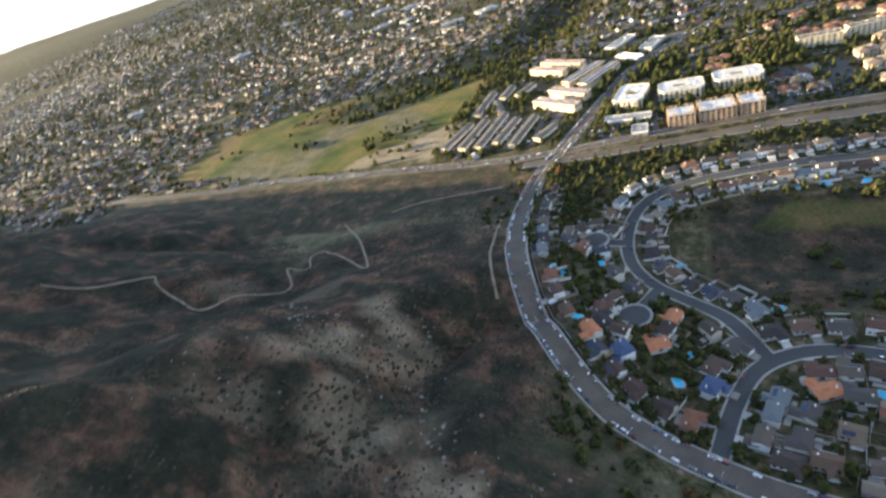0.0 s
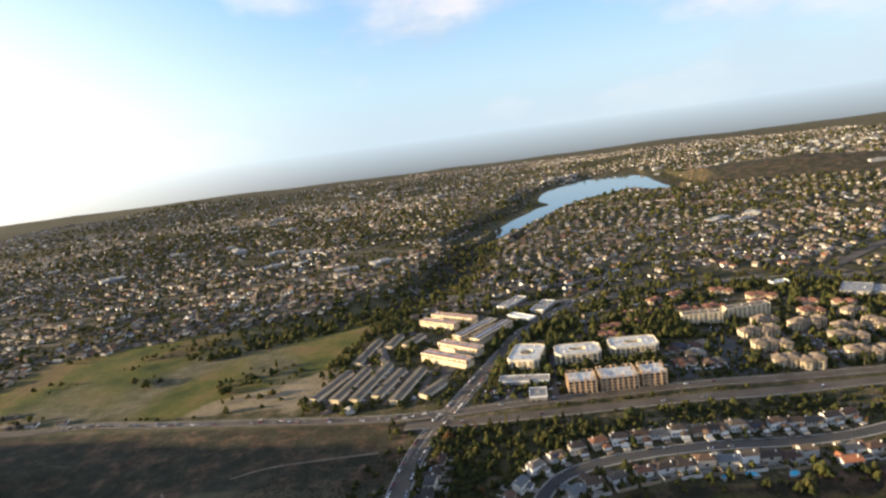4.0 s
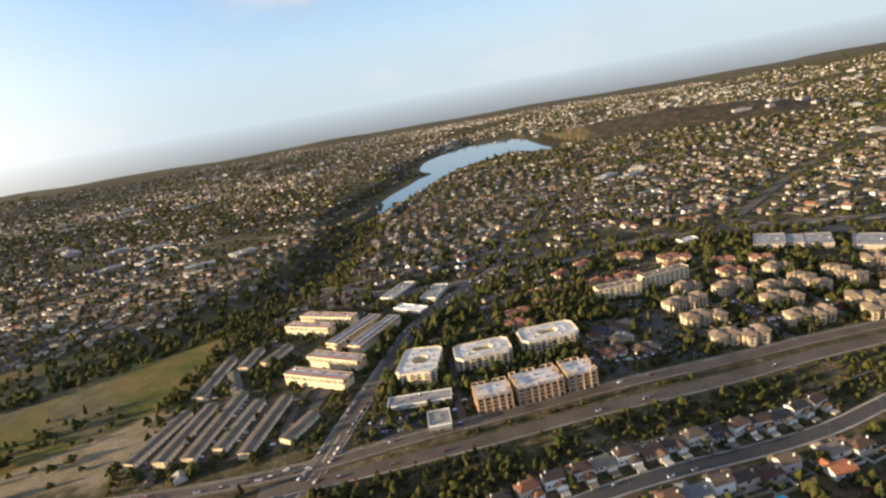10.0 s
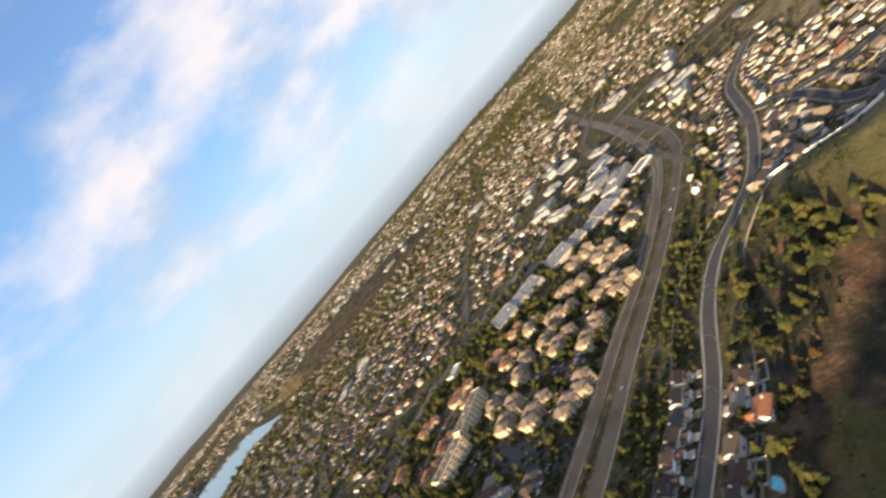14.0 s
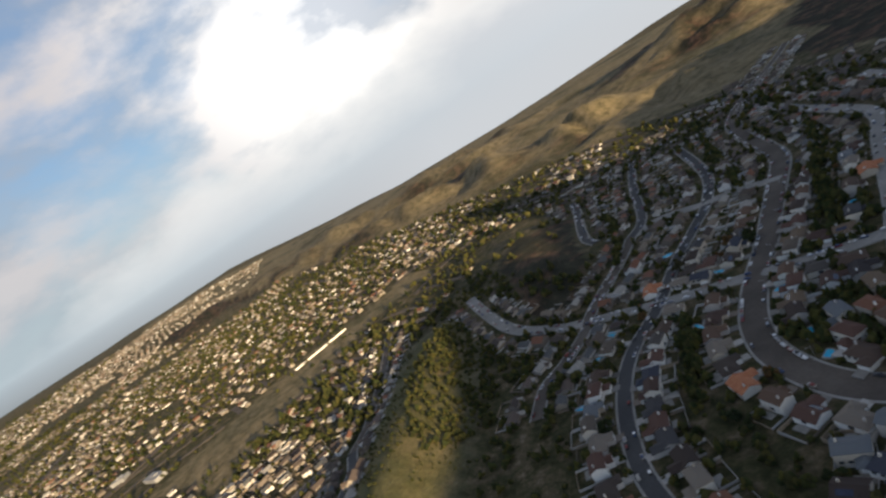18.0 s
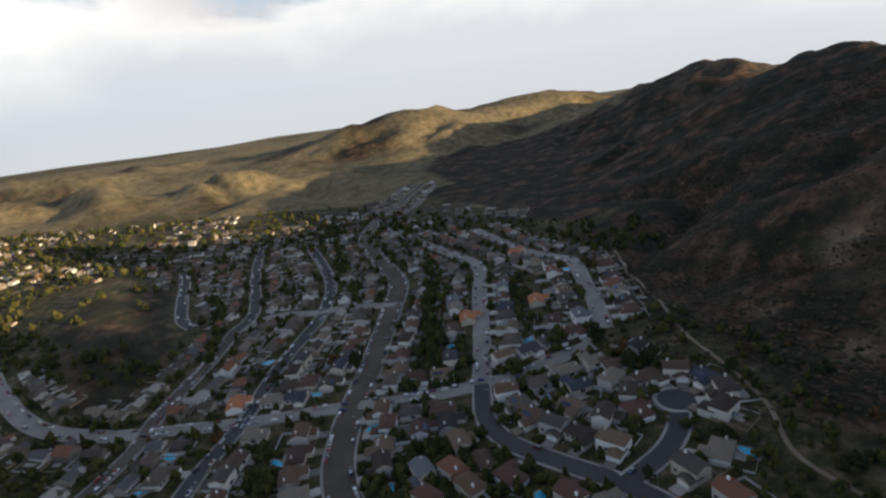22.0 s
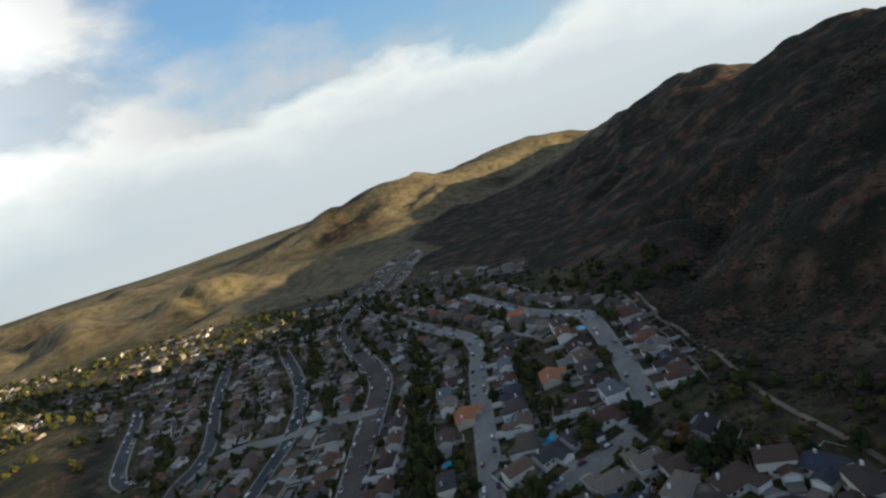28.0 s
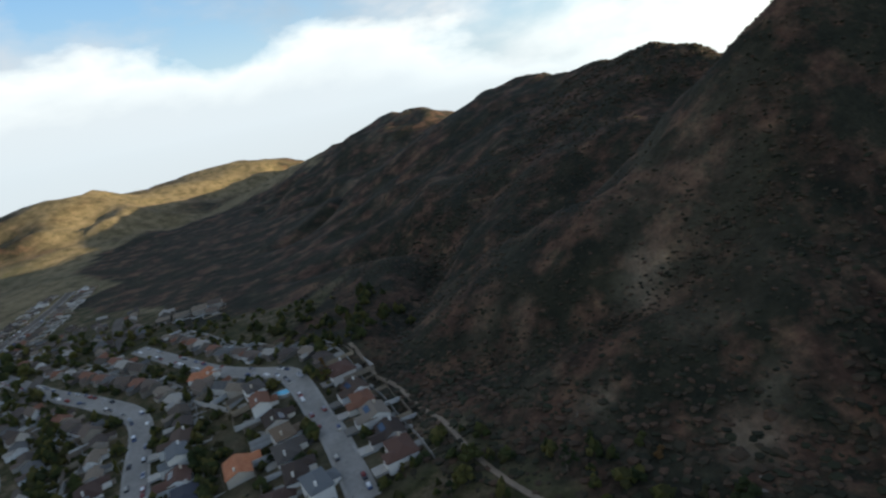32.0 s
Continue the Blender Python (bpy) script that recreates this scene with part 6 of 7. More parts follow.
SEEDS = []
tries = 0
while len(SEEDS) < 255 and tries < 9000:                       # gardens near the flight
    tries += 1
    x, y = dice.uniform(-150, 490), dice.uniform(-345, 360)
    if near_walk(x, y) and clear_of(x, y, 2.2) and off_road(x, y, 4.0) and hill_height(x, y) < 16 and crest(x, y, CANYON, 0) < 4:
        SEEDS.append((x, y))
for x, y in SEEDS:
    plant(TREES[dice.choice((0, 1, 1, 2, 4, 4, 3))], x, y, dice.uniform(0.65, 1.15), dice.uniform(0, 6.28))
# great trees that stand out beside the roads
for x, y, k, scale in ((-122, 318, 2, 1.3), (-118, 300, 0, 1.4), (-112, 330, 2, 1.0), (-98, 322, 4, 1.3), (-88, 338, 3, 1.0), (-60, 345, 3, 1.1), (-48, 342, 3, 1.2), (-35, 346, 4, 1.2), (52, 352, 2, 1.2),
                       (60, 349, 0, 1.2), (332, -178, 2, 1.25), (328, -186, 4, 1.3), (322, -215, 2, 1.4), (268, -203, 2, 1.3), (262, -210, 4, 1.5), (276, -212, 0, 1.4), (345, -212, 4, 1.4), (226, -118, 0, 1.0),
                       (300, -226, 2, 1.3), (310, -232, 4, 1.3),
                       (340, 297, 2, 1.7), (348, 290, 2, 1.5), (332, 288, 0, 1.8), (362, 300, 2, 1.6), (265, 318, 2, 1.5), (258, 312, 0, 1.5), (273, 322, 4, 1.4), (300, 330, 2, 1.3), (318, 335, 2, 1.2)):
    plant(TREES[k], x, y, scale, dice.uniform(0, 6.28))
for k in range(34):
    x, y = (dice.uniform(270, 420), dice.uniform(440, 560)) if k % 3 else (dice.uniform(-70, 110), dice.uniform(440, 540))
    if clear_of(x, y, 1.0) and off_road(x, y, 2):
        plant(PALMS[k % 2], x, y, dice.uniform(0.8, 1.2), dice.uniform(0, 6.28))

# the trees beyond, one growth
FAR_TREES = []


def scatter(number, x0, x1, y0, y1, test, lo, hi, clear=2.0):
    x, y = rng.uniform(x0, x1, number), rng.uniform(y0, y1, number)
    ok = test(x, y)
    for a, b in zip(x[ok], y[ok]):
        if clear and not (clear_of(a, b, clear) and off_road(a, b, 3)):
            continue
        FAR_TREES.append((a, b, rng.uniform(lo, hi)))


everywhere = lambda x, y: outskirts(x, y)
scatter(40000, -1900, 2600, -500, 2300, lambda x, y: outskirts(x, y) & (value_noise(x, y, 60, 51) > 0.25), 1.8, 4.8, 0)
scatter(3000, 560, 1900, -450, 700, everywhere, 1.8, 4.0, 0)
scatter(1500, 600, 1900, -300, 900, lambda x, y: (value_noise(x, y, 190, 91) > 0.74), 2.0, 4.0, 0)
scatter(6500, -2900, 4200, 1500, 4000, everywhere, 4.0, 8.5, 0)
scatter(2600, -560, 0, 560, 1700, lambda x, y: (crest(x, y, CREEK, 0) > 2.5) & (y < 1360), 3.0, 5.5, 0)
scatter(2200, -330, 640, 1350, 2900, lambda x, y: (y > 1500) & ~in_polygon(x, y, LAKE) & in_polygon(x, y, [(120 + 1.35 * (a - 120), 2050 + 1.12 * (b - 2050)) for a, b in LAKE]) & ~in_polygon(x, y, [(120 + 1.1 * (a - 120), 2050 + 1.035 * (b - 2050)) for a, b in LAKE]), 2.2, 4.2, 0)
service = np.vstack([spline(line, 6) for line in SERVICE])


def off_lane(x, y):
    return np.array([np.hypot(service[:, 0] - a, service[:, 1] - b).min() > 4.5 for a, b in zip(x, y)])


scatter(3400, -300, 640, 392, 780, off_lane, 1.2, 3.2, -0.6)
scatter(1300, -300, 640, 392, 780, lambda x, y: (value_noise(x, y, 50, 57) > 0.5) & off_lane(x, y), 2.8, 5.0, 0.5)
scatter(500, 85, 150, 545, 640, lambda x, y: np.ones(x.shape, bool), 3.0, 5.0, -1.5)
scatter(7000, -180, 800, -480, 400, lambda x, y: (hill_height(x, y) < 14) & (crest(x, y, CANYON, 0) < 5) & (crest(x, y, GREEN_RIDGE) < 3) & ~in_polygon(x, y, MEADOW), 1.2, 3.4, 1.0)
scatter(650, 0, 420, 100, 345, lambda x, y: (value_noise(x, y, 40, 77) > 0.68 + 0.15 * (x < 160)) & (in_polygon(x, y, [(30, 150), (120, 115), (330, 110), (390, 140), (400, 330), (330, 345), (220, 300), (120, 270), (30, 260)])), 2.4, 5.2, 1.0)
scatter(4200, 360, 720, 60, 330, lambda x, y: (crest(x, y, GREEN_RIDGE) > 2) & (fbm(x, y, 35, 3, 70) > 0.5), 0.35, 1.1, 1.0)
scatter(900, 440, 710, 30, 150, lambda x, y: in_polygon(x, y, [(608, 125), (690, 80), (703, 40), (606, 40), (520, 66), (470, 90), (470, 125), (480, 150)]), 1.1, 2.5, 1.0)
scatter(150, 300, 380, 235, 330, lambda x, y: in_polygon(x, y, [(377, 326), (305, 303), (305, 262), (344, 236), (365, 280)]), 3.0, 5.5, 1.0)
scatter(900, 20, 400, 105, 345, lambda x, y: in_polygon(x, y, [(30, 150), (120, 115), (330, 110), (390, 140), (400, 330), (330, 345), (220, 300), (120, 270), (30, 260)]) & (value_noise(x, y, 30, 79) > 0.5), 0.3, 0.9, 1.0)
scatter(420, 550, 800, -170, 10, lambda x, y: in_polygon(x, y, MEADOW) & (value_noise(x, y, 45, 71) > 0.7), 2.0, 4.5, 2.0)
scatter(800, -800, -150, 395, 860, lambda x, y: in_polygon(x, y, GOLF) & (value_noise(x, y, 70, 72) > 0.64), 1.8, 4.6, 1.0)
scatter(2600, -130, 560, 345, 480, lambda x, y: value_noise(x, y, 26, 78) > 0.45, 0.7, 1.9, 0.5)
scatter(2000, -140, 60, -20, 345, lambda x, y: (hill_height(x, y) < 14) & (crest(x, y, CANYON, 0) < 2), 1.3, 3.4, 1.2)
for line in ([(382, -149), (402, -179), (446, -224), (500, -290), (541, -340)], [(366, -235), (396, -280), (420, -300)], [(560, -95), (640, -150), (690, -170)], [(344, 8), (371, -13), (399, -36), (430, -54)], [(380, -165), (416, -195), (445, -225)], [(524, -218), (566, -250), (637, -297), (716, -352)], [(350, 2), (378, -20), (404, -42)]):
    for a, b in spline(line, 3.5):
        FAR_TREES.append((a + rng.normal(0, 2.5), b + rng.normal(0, 2.5), rng.uniform(2.2, 3.8)))
for x0, x1, y0, y1, n in ((285, 345, -110, -60, 60), (230, 330, -100, -66, 60), (350, 420, -200, -120, 50), (240, 330, -215, -130, 60), (420, 600, -330, -200, 60), (420, 560, -60, 60, 50)):
    scatter(n * 2, x0, x1, y0, y1, lambda x, y: np.ones(x.shape, bool), 1.8, 3.6, 0.6)
FAR_TREES = [(a, b, c * 0.75 if in_polygon(a, b, RIDGE_BLOCK) else c) for a, b, c in FAR_TREES if not in_polygon(a, b, RIDGE_BLOCK) or rng.random() < 0.3]
scatter(260, 440, 720, 180, 400, lambda x, y: in_polygon(x, y, RIDGE_BLOCK), 1.2, 2.6, 0.4)
scatter(900, 90, 420, 296, 400, lambda x, y: value_noise(x, y, 20, 81) > 0.4, 0.6, 1.7, 0.3)
scatter(620, -100, 110, 440, 640, off_lane, 2.2, 5.2, 0.4)
scatter(420, 190, 480, 440, 600, off_lane, 1.8, 4.4, 0.2)
scatter(900, 300, 700, 480, 760, off_lane, 2.0, 4.2, 0.2)


# the roads and the shops eastward stay open to view
def stands_clear(x, y, r):
    gap = np.hypot(MAIN[:, 0] - x, MAIN[:, 1] - y).min()
    if gap < 9 + r + (9 if x > 400 else 0):
        return False
    if 215 < x < 420 and 225 < y < 350 and r > 0.8 and rng.random() < 0.55:
        return False
    return not (400 < x < 1050 and 340 < y < 900 and not in_polygon(x, y, RIDGE_BLOCK)) or rng.random() < 0.3


FAR_TREES = [t for t in FAR_TREES if stands_clear(*t)]
FT = np.array([t for t in FAR_TREES if not in_polygon(t[0], t[1], LAKE)])
lump_v, lump_f = [], []
for cx, cy, cz, k, seed in ((0, 0, 1.15, 0.8, 1), (0.6, 0.3, 0.75, 0.62, 2), (-0.5, 0.45, 0.6, 0.66, 3), (0.05, -0.65, 0.85, 0.6, 4), (-0.55, -0.35, 1.0, 0.5, 5), (0.3, 0.15, 1.7, 0.5, 6)):
    r = np.random.default_rng(seed)
    base_n = len(lump_v)
    lump_v += [tuple(p) for p in BALL0 * r.uniform(0.5, 1.45, (len(BALL0), 1)) * k + (cx, cy, cz)]
    lump_f += [tuple(base_n + i for i in f) for f in BALL0_F]
away = np.hypot(FT[:, 0] - 150, FT[:, 1] - 250) > 750
half_v, half_f = lump_v[:24], [f for f in lump_f if max(f) < 24]
for pick, v, f, text in ((~away, lump_v, lump_f, "dark green tree crowns among the houses and blocks"), (away, half_v, half_f, "dull green tree crowns scattered through the wide suburb")):
    T = FT[pick]
    n = len(T)
    slim = np.where(rng.random(n) < 0.15, rng.uniform(0.5, 0.75, n), 1.0)
    me = many("far_trees", v, f, T[:, 0], T[:, 1], surface(T[:, 0], T[:, 1]), rng.uniform(0, 6.28, n), T[:, 2] * slim * rng.uniform(0.8, 1.2, n), T[:, 2] * slim * rng.uniform(0.8, 1.2, n), T[:, 2] * rng.uniform(0.75, 1.25, n) / slim**0.6, [FAR_CROWN])
    tagged(new("far_trees", me), text, "trees", kind="stuff")

# scrub on the slopes
sx, sy = rng.uniform(-460, 420, 85000), rng.uniform(-760, 340, 85000)
ok = (hill_height(sx, sy) > 9) & (fbm(sx, sy, 45, 3, 61) + 0.22 * gully(sx, sy) > 0.47) & ~((np.abs(sx - 24) < 25) & (np.abs(sy + 230) < 25))
sx, sy = sx[ok], sy[ok]
near = np.array([np.hypot(ALL_ROAD[::4, 0] - a, ALL_ROAD[::4, 1] - b).min() > 14 for a, b in zip(sx, sy)])
sx, sy = sx[near], sy[near]
thick = rng.uniform(size=(2, 9000)) * np.array([[330], [360]]) + np.array([[110], [-540]])
thick = thick[:, (hill_height(*thick) > 2) & (value_noise(*thick, 30, 66) > 0.35)]
thick = thick[:, [road_gap(*p) > 24 and free_spot(*p, 3) for p in thick.T]]
sx, sy = np.r_[sx, thick[0]], np.r_[sy, thick[1]]
dx, dy = rng.uniform(-320, -20, 16000), rng.uniform(-60, 330, 16000)
dark = in_polygon(dx, dy, [(-152, 310), (-158, 240), (-146, 180), (-130, 120), (-105, 70), (-70, 10), (-40, -25), (-120, -50), (-215, 40), (-270, 170), (-260, 300)]) & (fbm(dx, dy, 60, 3, 68) > 0.42)
sx, sy = np.r_[sx, dx[dark]], np.r_[sy, dy[dark]]
bed = spline([(a, b) for a, b, _ in RAVINE[1]], 0.35)
sx, sy = np.r_[sx, bed[:, 0] + rng.normal(0, 4, len(bed))], np.r_[sy, bed[:, 1] + rng.normal(0, 4, len(bed))]
k = rng.uniform(0.3, 1.0, len(sx)) ** 2 * 1.45 * (0.75 + 0.7 * gully(sx, sy))
me = many("scrub", (BALL0 * np.random.default_rng(9).uniform(0.6, 1.3, (len(BALL0), 1))).tolist(), BALL0_F, sx, sy, surface(sx, sy) + 0.1, rng.uniform(0, 6.28, len(sx)), k * 1.2, k * 1.2, k * 0.75, [SHRUB])
tagged(new("scrub", me), "low dark chaparral bushes covering the slope", "bushes", kind="stuff")

# pale boulders breaking through the slope
bx, by = [], []
for cx, cy, spread, number in ((-166, 39, 9, 60), (-198, 0, 13, 90), (-182, 36, 8, 50), (-215, 2, 10, 60), (-150, -24, 12, 80), (-259, 27, 9, 40), (-236, -78, 14, 70), (-120, -60, 22, 90), (-60, -110, 24, 80),
                               (171, -227, 5, 12), (219, -270, 4, 8), (88, -748, 12, 40)):
    bx += list(rng.normal(cx, spread, number * 2 // 3))
    by += list(rng.normal(cy, spread, number * 2 // 3))
bx, by = np.array(bx), np.array(by)
k = rng.uniform(0.35, 1.0, len(bx)) ** 2 * 1.5
me = many("boulders", (BALL0 * np.random.default_rng(19).uniform(0.6, 1.35, (len(BALL0), 1))).tolist(), BALL0_F, bx, by, surface(bx, by), rng.uniform(0, 6.28, len(bx)), k * 1.3, k, k * 0.55, [ROCK])
tagged(new("boulders", me), "pale weathered boulders lying among the scrub", "boulders", kind="stuff")


# ---------------------------------------------------------------- cars
def car_kind(long, wide, tall, van, label):
    h = long / 2
    prof = [(-h, 0.35), (h, 0.35), (h, 0.75), (h * 0.95, 0.85), (h * 0.45, 0.98), (-h * 0.85, 0.98), (-h, 0.9)]
    n = len(prof)
    body = Solid().add([(x, -wide / 2, z) for x, z in prof] + [(x, wide / 2, z) for x, z in prof],
                       [tuple(range(n)), tuple(range(2 * n - 1, n - 1, -1))] + [(i, n + i, n + (i + 1) % n, (i + 1) % n) for i in range(n)])
    car = new("car", body.mesh("car", CAR_PAINT))
    a, b, c, d = (h * 0.45, h * 0.22, -h * 0.6, -h * 0.82) if not van else (h * 0.6, h * 0.4, -h * 0.9, -h * 0.95)
    w = wide / 2
    part("window", Solid().add([(a, -w + 0.08, 0.97), (a, w - 0.08, 0.97), (d, w - 0.08, 0.97), (d, -w + 0.08, 0.97), (b, -w + 0.2, tall - 0.06), (b, w - 0.2, tall - 0.06), (c, w - 0.2, tall - 0.06), (c, -w + 0.2, tall - 0.06)],
                               [(0, 1, 5, 4), (1, 2, 6, 5), (2, 3, 7, 6), (3, 0, 4, 7)]), GLASS, car)
    part("roof", Solid().box(c, b, -w + 0.19, w - 0.19, tall - 0.08, tall), CAR_PAINT, car)
    ring = [(0.34 * math.cos(q), 0.34 * math.sin(q)) for q in np.linspace(0, 6.283, 11)[:-1]]
    wheel = Solid().add([(x, -0.12, z) for x, z in ring] + [(x, 0.12, z) for x, z in ring], [tuple(range(10)), tuple(range(19, 9, -1))] + [(i, 10 + i, 10 + (i + 1) % 10, (i + 1) % 10) for i in range(10)]).mesh("wheel", RUBBER)
    for x in (h * 0.62, -h * 0.62):
        for y in (w - 0.1, -w + 0.1):
            fix("wheel", wheel, car, x, y, 0.34)
    return tagged(car, label, "car", "cars on the roads")


CARS = [car_kind(4.6, 1.85, 1.45, False, "saloon car standing at the kerb"), car_kind(4.9, 2.0, 1.85, True, "tall van standing at the kerb"), car_kind(4.3, 1.8, 1.5, False, "small car parked on the street")]
parked = set()


def park(x, y, turn, lift):
    kind = CARS[dice.randrange(3)]
    m = Matrix.LocRotScale((x, y, float(surface(np.array(x), np.array(y))) + lift), Euler((0, 0, turn)), None)
    if kind in parked:
        return copy_thing(kind, m)
    parked.add(kind)
    kind.matrix_basis = m
    return kind


def line_up(name, side, a, b, gap, chance, inset=1.6):
    line, half = LINES[name], ROADS[name][0]
    lift = 0.47 + 0.012 * list(ROADS).index(name)
    t, n = sides(line)
    run = np.r_[0, np.cumsum(np.linalg.norm(np.diff(line, axis=0), axis=1))]
    for s in np.arange(run[-1] * a, run[-1] * b, gap):
        if dice.random() > chance:
            continue
        k = min(np.searchsorted(run, s), len(line) - 1)
        p = np.array([np.interp(s, run, line[:, 0]), np.interp(s, run, line[:, 1])]) + n[k] * side * (half - inset)
        park(*p, math.atan2(t[k][1], t[k][0]) + (math.pi if side > 0 else 0), lift)


line_up("drive", 1, 0.05, 0.30, 7.0, 0.62)
line_up("drive", -1, 0.07, 0.36, 7.0, 0.7)
line_up("drive", 1, 0.5, 0.75, 15, 0.5)
line_up("drive", -1, 0.5, 0.75, 15, 0.5)
line_up("boulevard", -1, 0.15, 0.36, 9.0, 0.62, 5.0)
line_up("boulevard", 1, 0.17, 0.5, 26, 0.5, 5.0)
line_up("boulevard_south", -1, 0.05, 0.6, 38, 0.5, 5.0)
line_up("cross_street", -1, 0.1, 0.6, 10, 0.45)
for name in ("court_road", "loop_road", "bend_street", "long_street", "avenue", "foot_street", "dark_street", "court_east"):
    for side in (1, -1):
        line_up(name, side, 0.08, 0.45 if name == "loop_road" else 0.95, 17, 0.16)
for x0, y0, ux, uy, many_cars in ((-86, 412, 3.0, 0, 12), (-84, 398, 3.0, 0.0, 11), (120, 446, 3.1, 0.3, 16)):
    for k in range(many_cars):
        if dice.random() < 0.7:
            park(x0 + ux * k, y0 + uy * k, math.pi / 2, 0.56)

# ---------------------------------------------------------------- the many cars parked further off
rows = [(LINES[n], ROADS[n][0] - 1.4) for n in ("dark_street", "west_street", "avenue", "long_street", "drive", "west_court", "high_court", "cross_street", "foot_street")] + [(spline(line, 6), 4.6) for line in SERVICE]
cx, cy, ct = [], [], []
for line, off in rows:
    t, n = sides(line)
    for side in (1, -1):
        for k in range(1, len(line) - 1):
            if rng.random() < 0.30:
                p = line[k] + n[k] * side * off
                cx.append(p[0])
                cy.append(p[1])
                ct.append(math.atan2(t[k][1], t[k][0]) + (math.pi / 2 if off == 4.6 else 0))
cx, cy, ct = np.array(cx), np.array(cy), np.array(ct)
one = np.ones(len(cx))
far_car = [(-2.2, -0.9, 0.2), (2.2, -0.9, 0.2), (2.2, 0.9, 0.2), (-2.2, 0.9, 0.2), (-2.2, -0.9, 0.9), (2.2, -0.9, 0.8), (2.2, 0.9, 0.8), (-2.2, 0.9, 0.9), (-1.7, -0.8, 0.9), (1.0, -0.8, 0.9), (1.0, 0.8, 0.9), (-1.7, 0.8, 0.9), (-1.2, -0.65, 1.45), (0.4, -0.65, 1.45), (0.4, 0.65, 1.45), (-1.2, 0.65, 1.45)]
far_faces = [(4, 5, 6, 7), (0, 1, 5, 4), (1, 2, 6, 5), (2, 3, 7, 6), (3, 0, 4, 7), (12, 13, 14, 15), (8, 9, 13, 12), (9, 10, 14, 13), (10, 11, 15, 14), (11, 8, 12, 15)]
me = many("parked_cars", far_car, far_faces, cx, cy, surface(cx, cy) + 0.62, ct, one, one, rng.uniform(0.9, 1.3, len(cx)), [island_material("parked car paint", [(0.62, 0.62, 0.62), (0.05, 0.05, 0.055), (0.28, 0.28, 0.30), (0.72, 0.72, 0.71), (0.05, 0.07, 0.14), (0.2, 0.04, 0.035), (0.4, 0.38, 0.34)], 0.35)])
tagged(new("parked_cars", me), "white, grey and dark cars parked along streets and lanes", "cars", kind="stuff")

# ---------------------------------------------------------------- swimming pools
for i, (x, y) in enumerate(POOLS):
    if i > 25 and not (free_spot(x, y, 1.0) and road_gap(x, y) > 6):
        continue
    k, turn = 0.85 + 0.3 * ((i * 37) % 10) / 10, i * 1.3
    ring = [(k * (4.3 + 0.9 * math.cos(2 * a + i)) * math.cos(a), k * (2.5 + 0.4 * math.sin(3 * a + i)) * math.sin(a)) for a in np.linspace(0, 6.283, 19)[:-1]]
    wide = [(px * 1.28, py * 1.4) for px, py in ring]
    pool = new("swimming_pool", Solid().prism(wide, -1.5, 0.35).mesh("swimming_pool", CONCRETE))
    part("water", Solid().prism(ring, -0.5, 0.42), POOL, pool, "bright blue pool water")
    pool.matrix_basis = Matrix.LocRotScale((x, y, height(x, y) + 0.45), Euler((0, 0, turn)), None)
    tagged(pool, "blue garden swimming pool with a pale concrete rim", "swimming pool", "garden swimming pools")


# ---------------------------------------------------------------- garden walls behind the rows of houses
def wall_along(line, tall, thick, mat, label, lift=0.0):
    t, n = sides(line)
    p, q = line + n * thick / 2, line - n * thick / 2
    z = surface(line[:, 0], line[:, 1]) + lift
    m = len(line)
    v = [(x, y, h - 0.6) for (x, y), h in zip(p, z)] + [(x, y, h - 0.6) for (x, y), h in zip(q, z)] + [(x, y, h + tall) for (x, y), h in zip(p, z)] + [(x, y, h + tall) for (x, y), h in zip(q, z)]
    f = []
    for i in range(m - 1):
        f += [(i + 1, i, 2 * m + i, 2 * m + i + 1), (m + i, m + i + 1, 3 * m + i + 1, 3 * m + i), (2 * m + i + 1, 2 * m + i, 3 * m + i, 3 * m + i + 1)]
    f += [(0, m, 3 * m, 2 * m), (m + m - 1, m - 1, 3 * m - 1, 4 * m - 1)]
    tagged(part("garden_wall", Solid().add(v, f), mat), label, "wall", kind="structure")


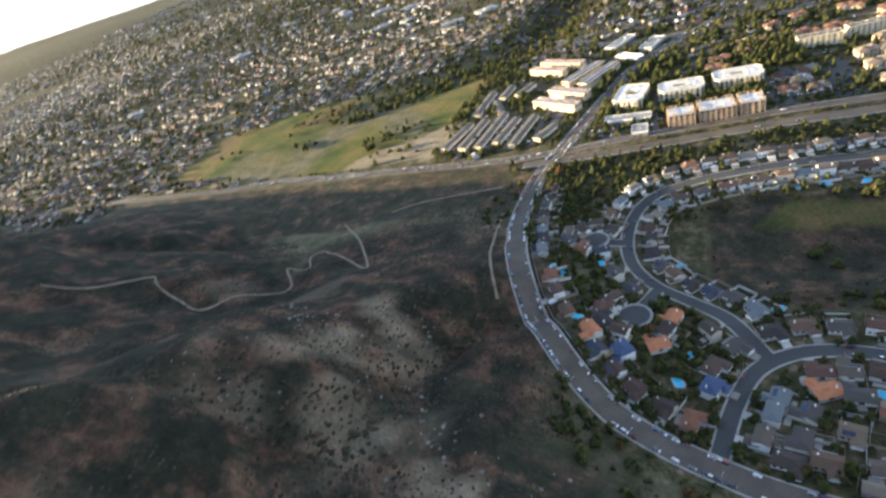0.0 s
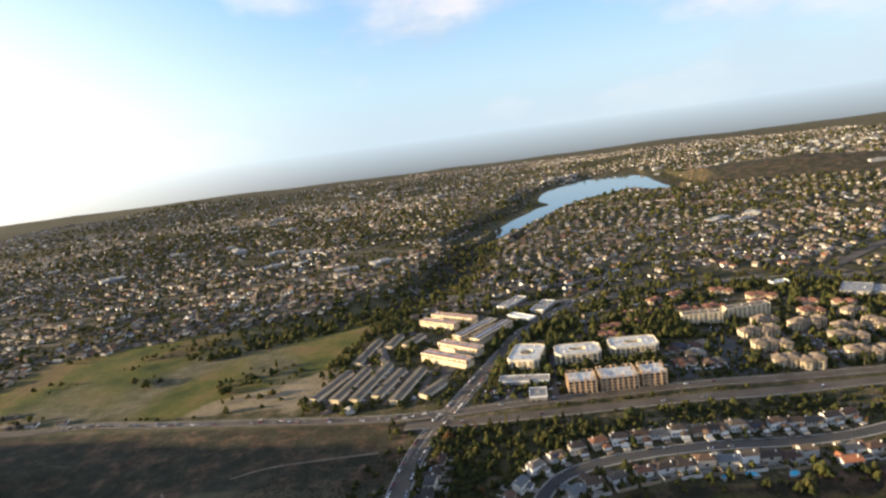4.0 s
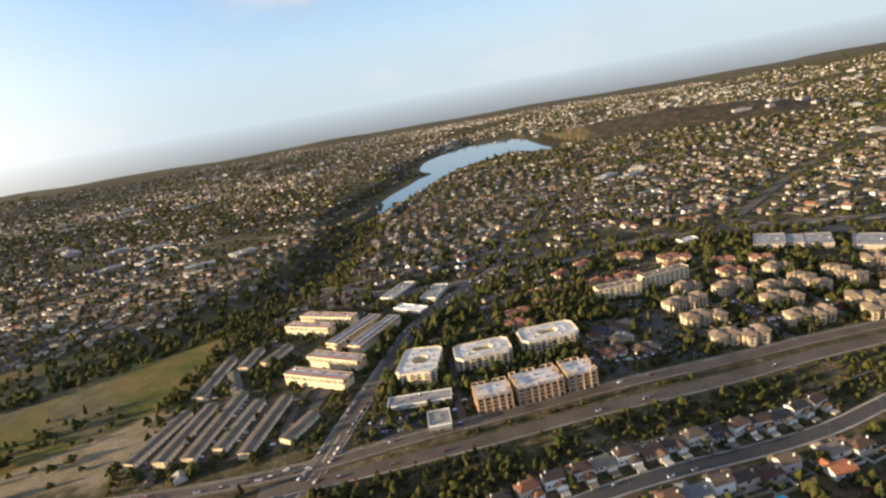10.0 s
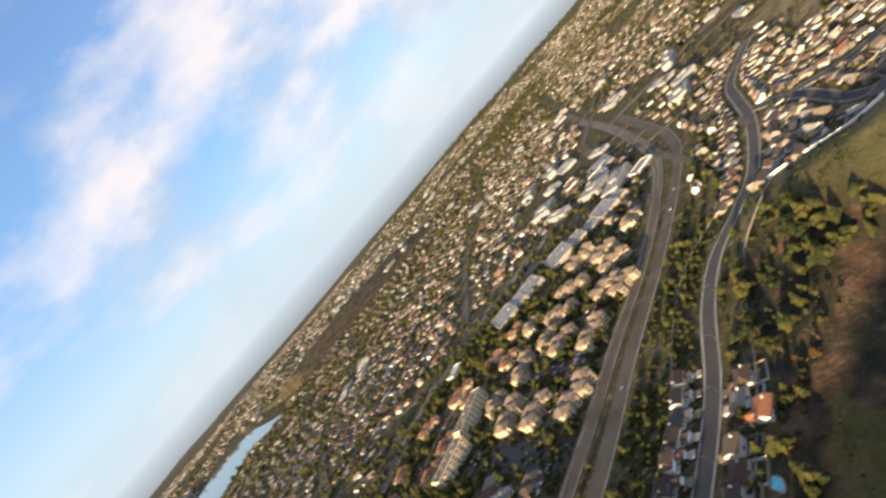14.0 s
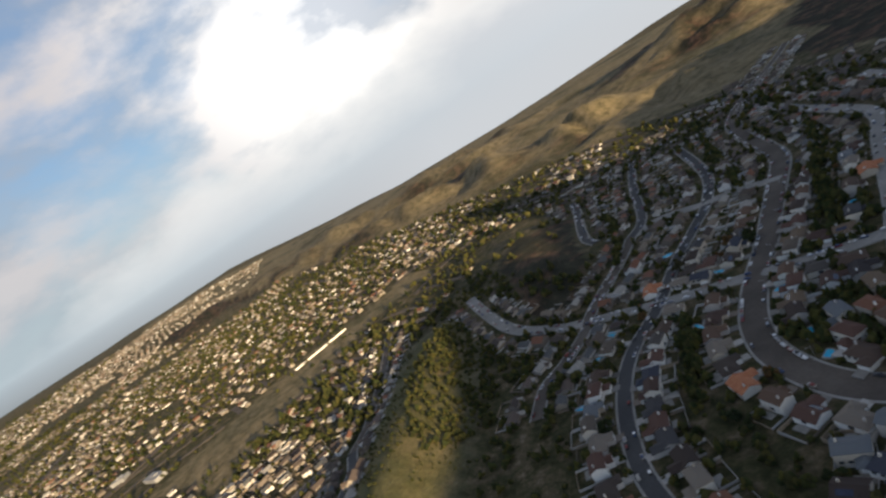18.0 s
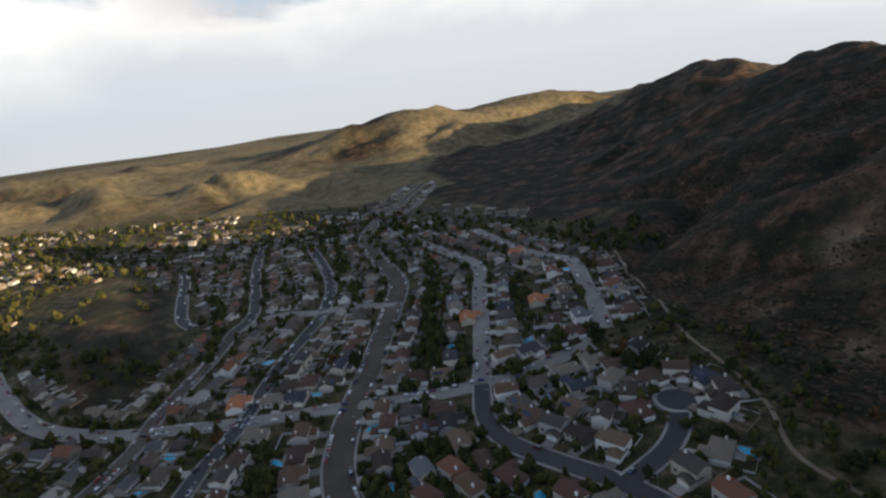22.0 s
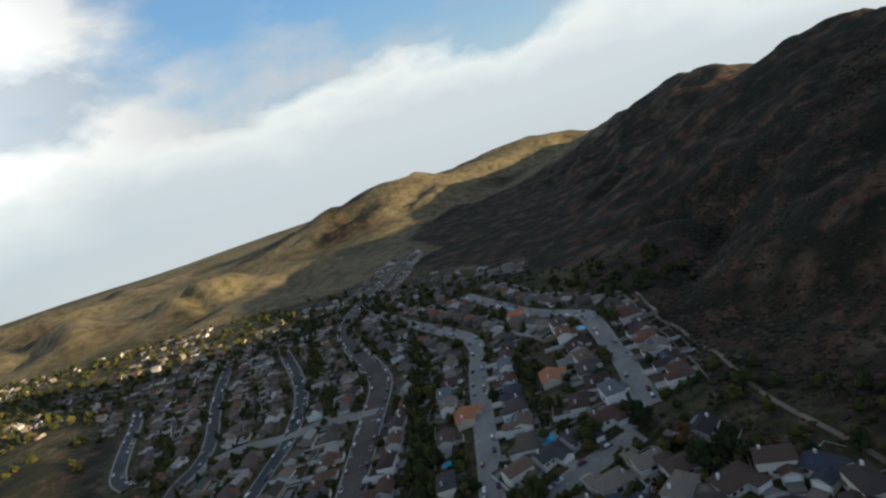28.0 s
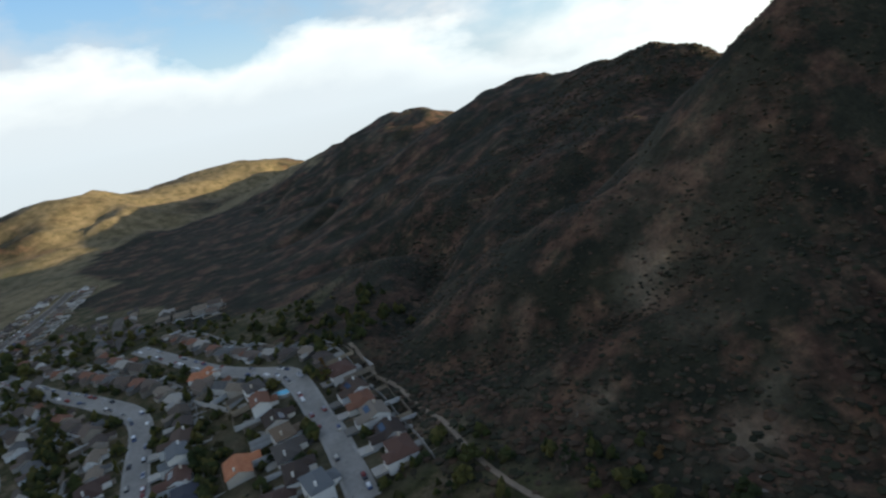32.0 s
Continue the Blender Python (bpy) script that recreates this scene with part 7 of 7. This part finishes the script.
for line in ([(418, 335), (428, 300), (430, 275), (445, 245)], [(975, 250), (1011, 155)]):
    wall_along(spline(line, 6), 2.6, 0.3, WHITE_PAINT, "long white boundary wall behind the houses")
for name, side, a, b in (("drive", 1, 0.08, 0.27), ("loop_road", -1, 0.25, 0.8), ("loop_road", 1, 0.3, 0.8), ("bend_street", -1, 0.1, 0.9), ("long_street", 1, 0.1, 0.9), ("long_street", -1, 0.1, 0.9), ("foot_street", 1, 0.2, 1.0)):
    line, half = LINES[name], ROADS[name][0]
    t, n = sides(line)
    i0, i1 = int(len(line) * a), int(len(line) * b)
    off = half + (4.5 if name == "drive" else 24)
    wall_along((line + n * side * off)[i0:i1], 1.8, 0.25, CONCRETE, "low pale garden wall behind the lots")


# ---------------------------------------------------------------- street lamps
def tube(p, q, r):
    p, q = np.array(p, float), np.array(q, float)
    d = (q - p) / np.linalg.norm(q - p)
    u = np.cross(d, (0.31, 0.2, 0.9) if abs(d[2]) < 0.9 else (1, 0, 0))
    u /= np.linalg.norm(u)
    w = np.cross(d, u)
    ring = [(math.cos(k * 1.0472) * r, math.sin(k * 1.0472) * r) for k in range(6)]
    return [p + u * a + w * b for a, b in ring] + [q + u * a + w * b for a, b in ring], [(i, (i + 1) % 6, 6 + (i + 1) % 6, 6 + i) for i in range(6)]


lamp = new("street_lamp", Solid().add(*tube((0, 0, -0.5), (0, 0, 8.2), 0.11)).mesh("pole", CHROME))
arm = part("arm", Solid().add(*tube((0, 0, 8.1), (0, -2.2, 8.6), 0.06)), CHROME, lamp)
part("lamp_head", Solid().box(-0.16, 0.16, -2.9, -2.1, 8.5, 8.68), CHROME, arm)
tagged(lamp, "grey metal street lamp with a short arm", "street lamp", "street lamps")
placed = False
for name, side, a, b, gap in (("drive", -1, 0.04, 0.95, 48), ("bend_street", 1, 0.1, 1, 40), ("long_street", 1, 0.1, 0.7, 45), ("court_road", 1, 0.1, 1, 45), ("loop_road", -1, 0.05, 0.6, 48), ("avenue", 1, 0.4, 1, 45), ("boulevard", 1, 0.35, 0.7, 55)):
    line, half = LINES[name], ROADS[name][0]
    t, n = sides(line)
    run = np.r_[0, np.cumsum(np.linalg.norm(np.diff(line, axis=0), axis=1))]
    for s in np.arange(run[-1] * a, run[-1] * b, gap):
        k = min(np.searchsorted(run, s), len(line) - 1)
        p = line[k] + n[k] * side * (half + 1.0)
        if not off_road(p[0], p[1], 0.3):
            continue
        m = Matrix.LocRotScale((p[0], p[1], float(surface(*p)) + 0.3), Euler((0, 0, math.atan2(n[k][1] * side, n[k][0] * side) - math.pi / 2)), None)
        if placed:
            copy_thing(lamp, m)
        else:
            lamp.matrix_basis, placed = m, True
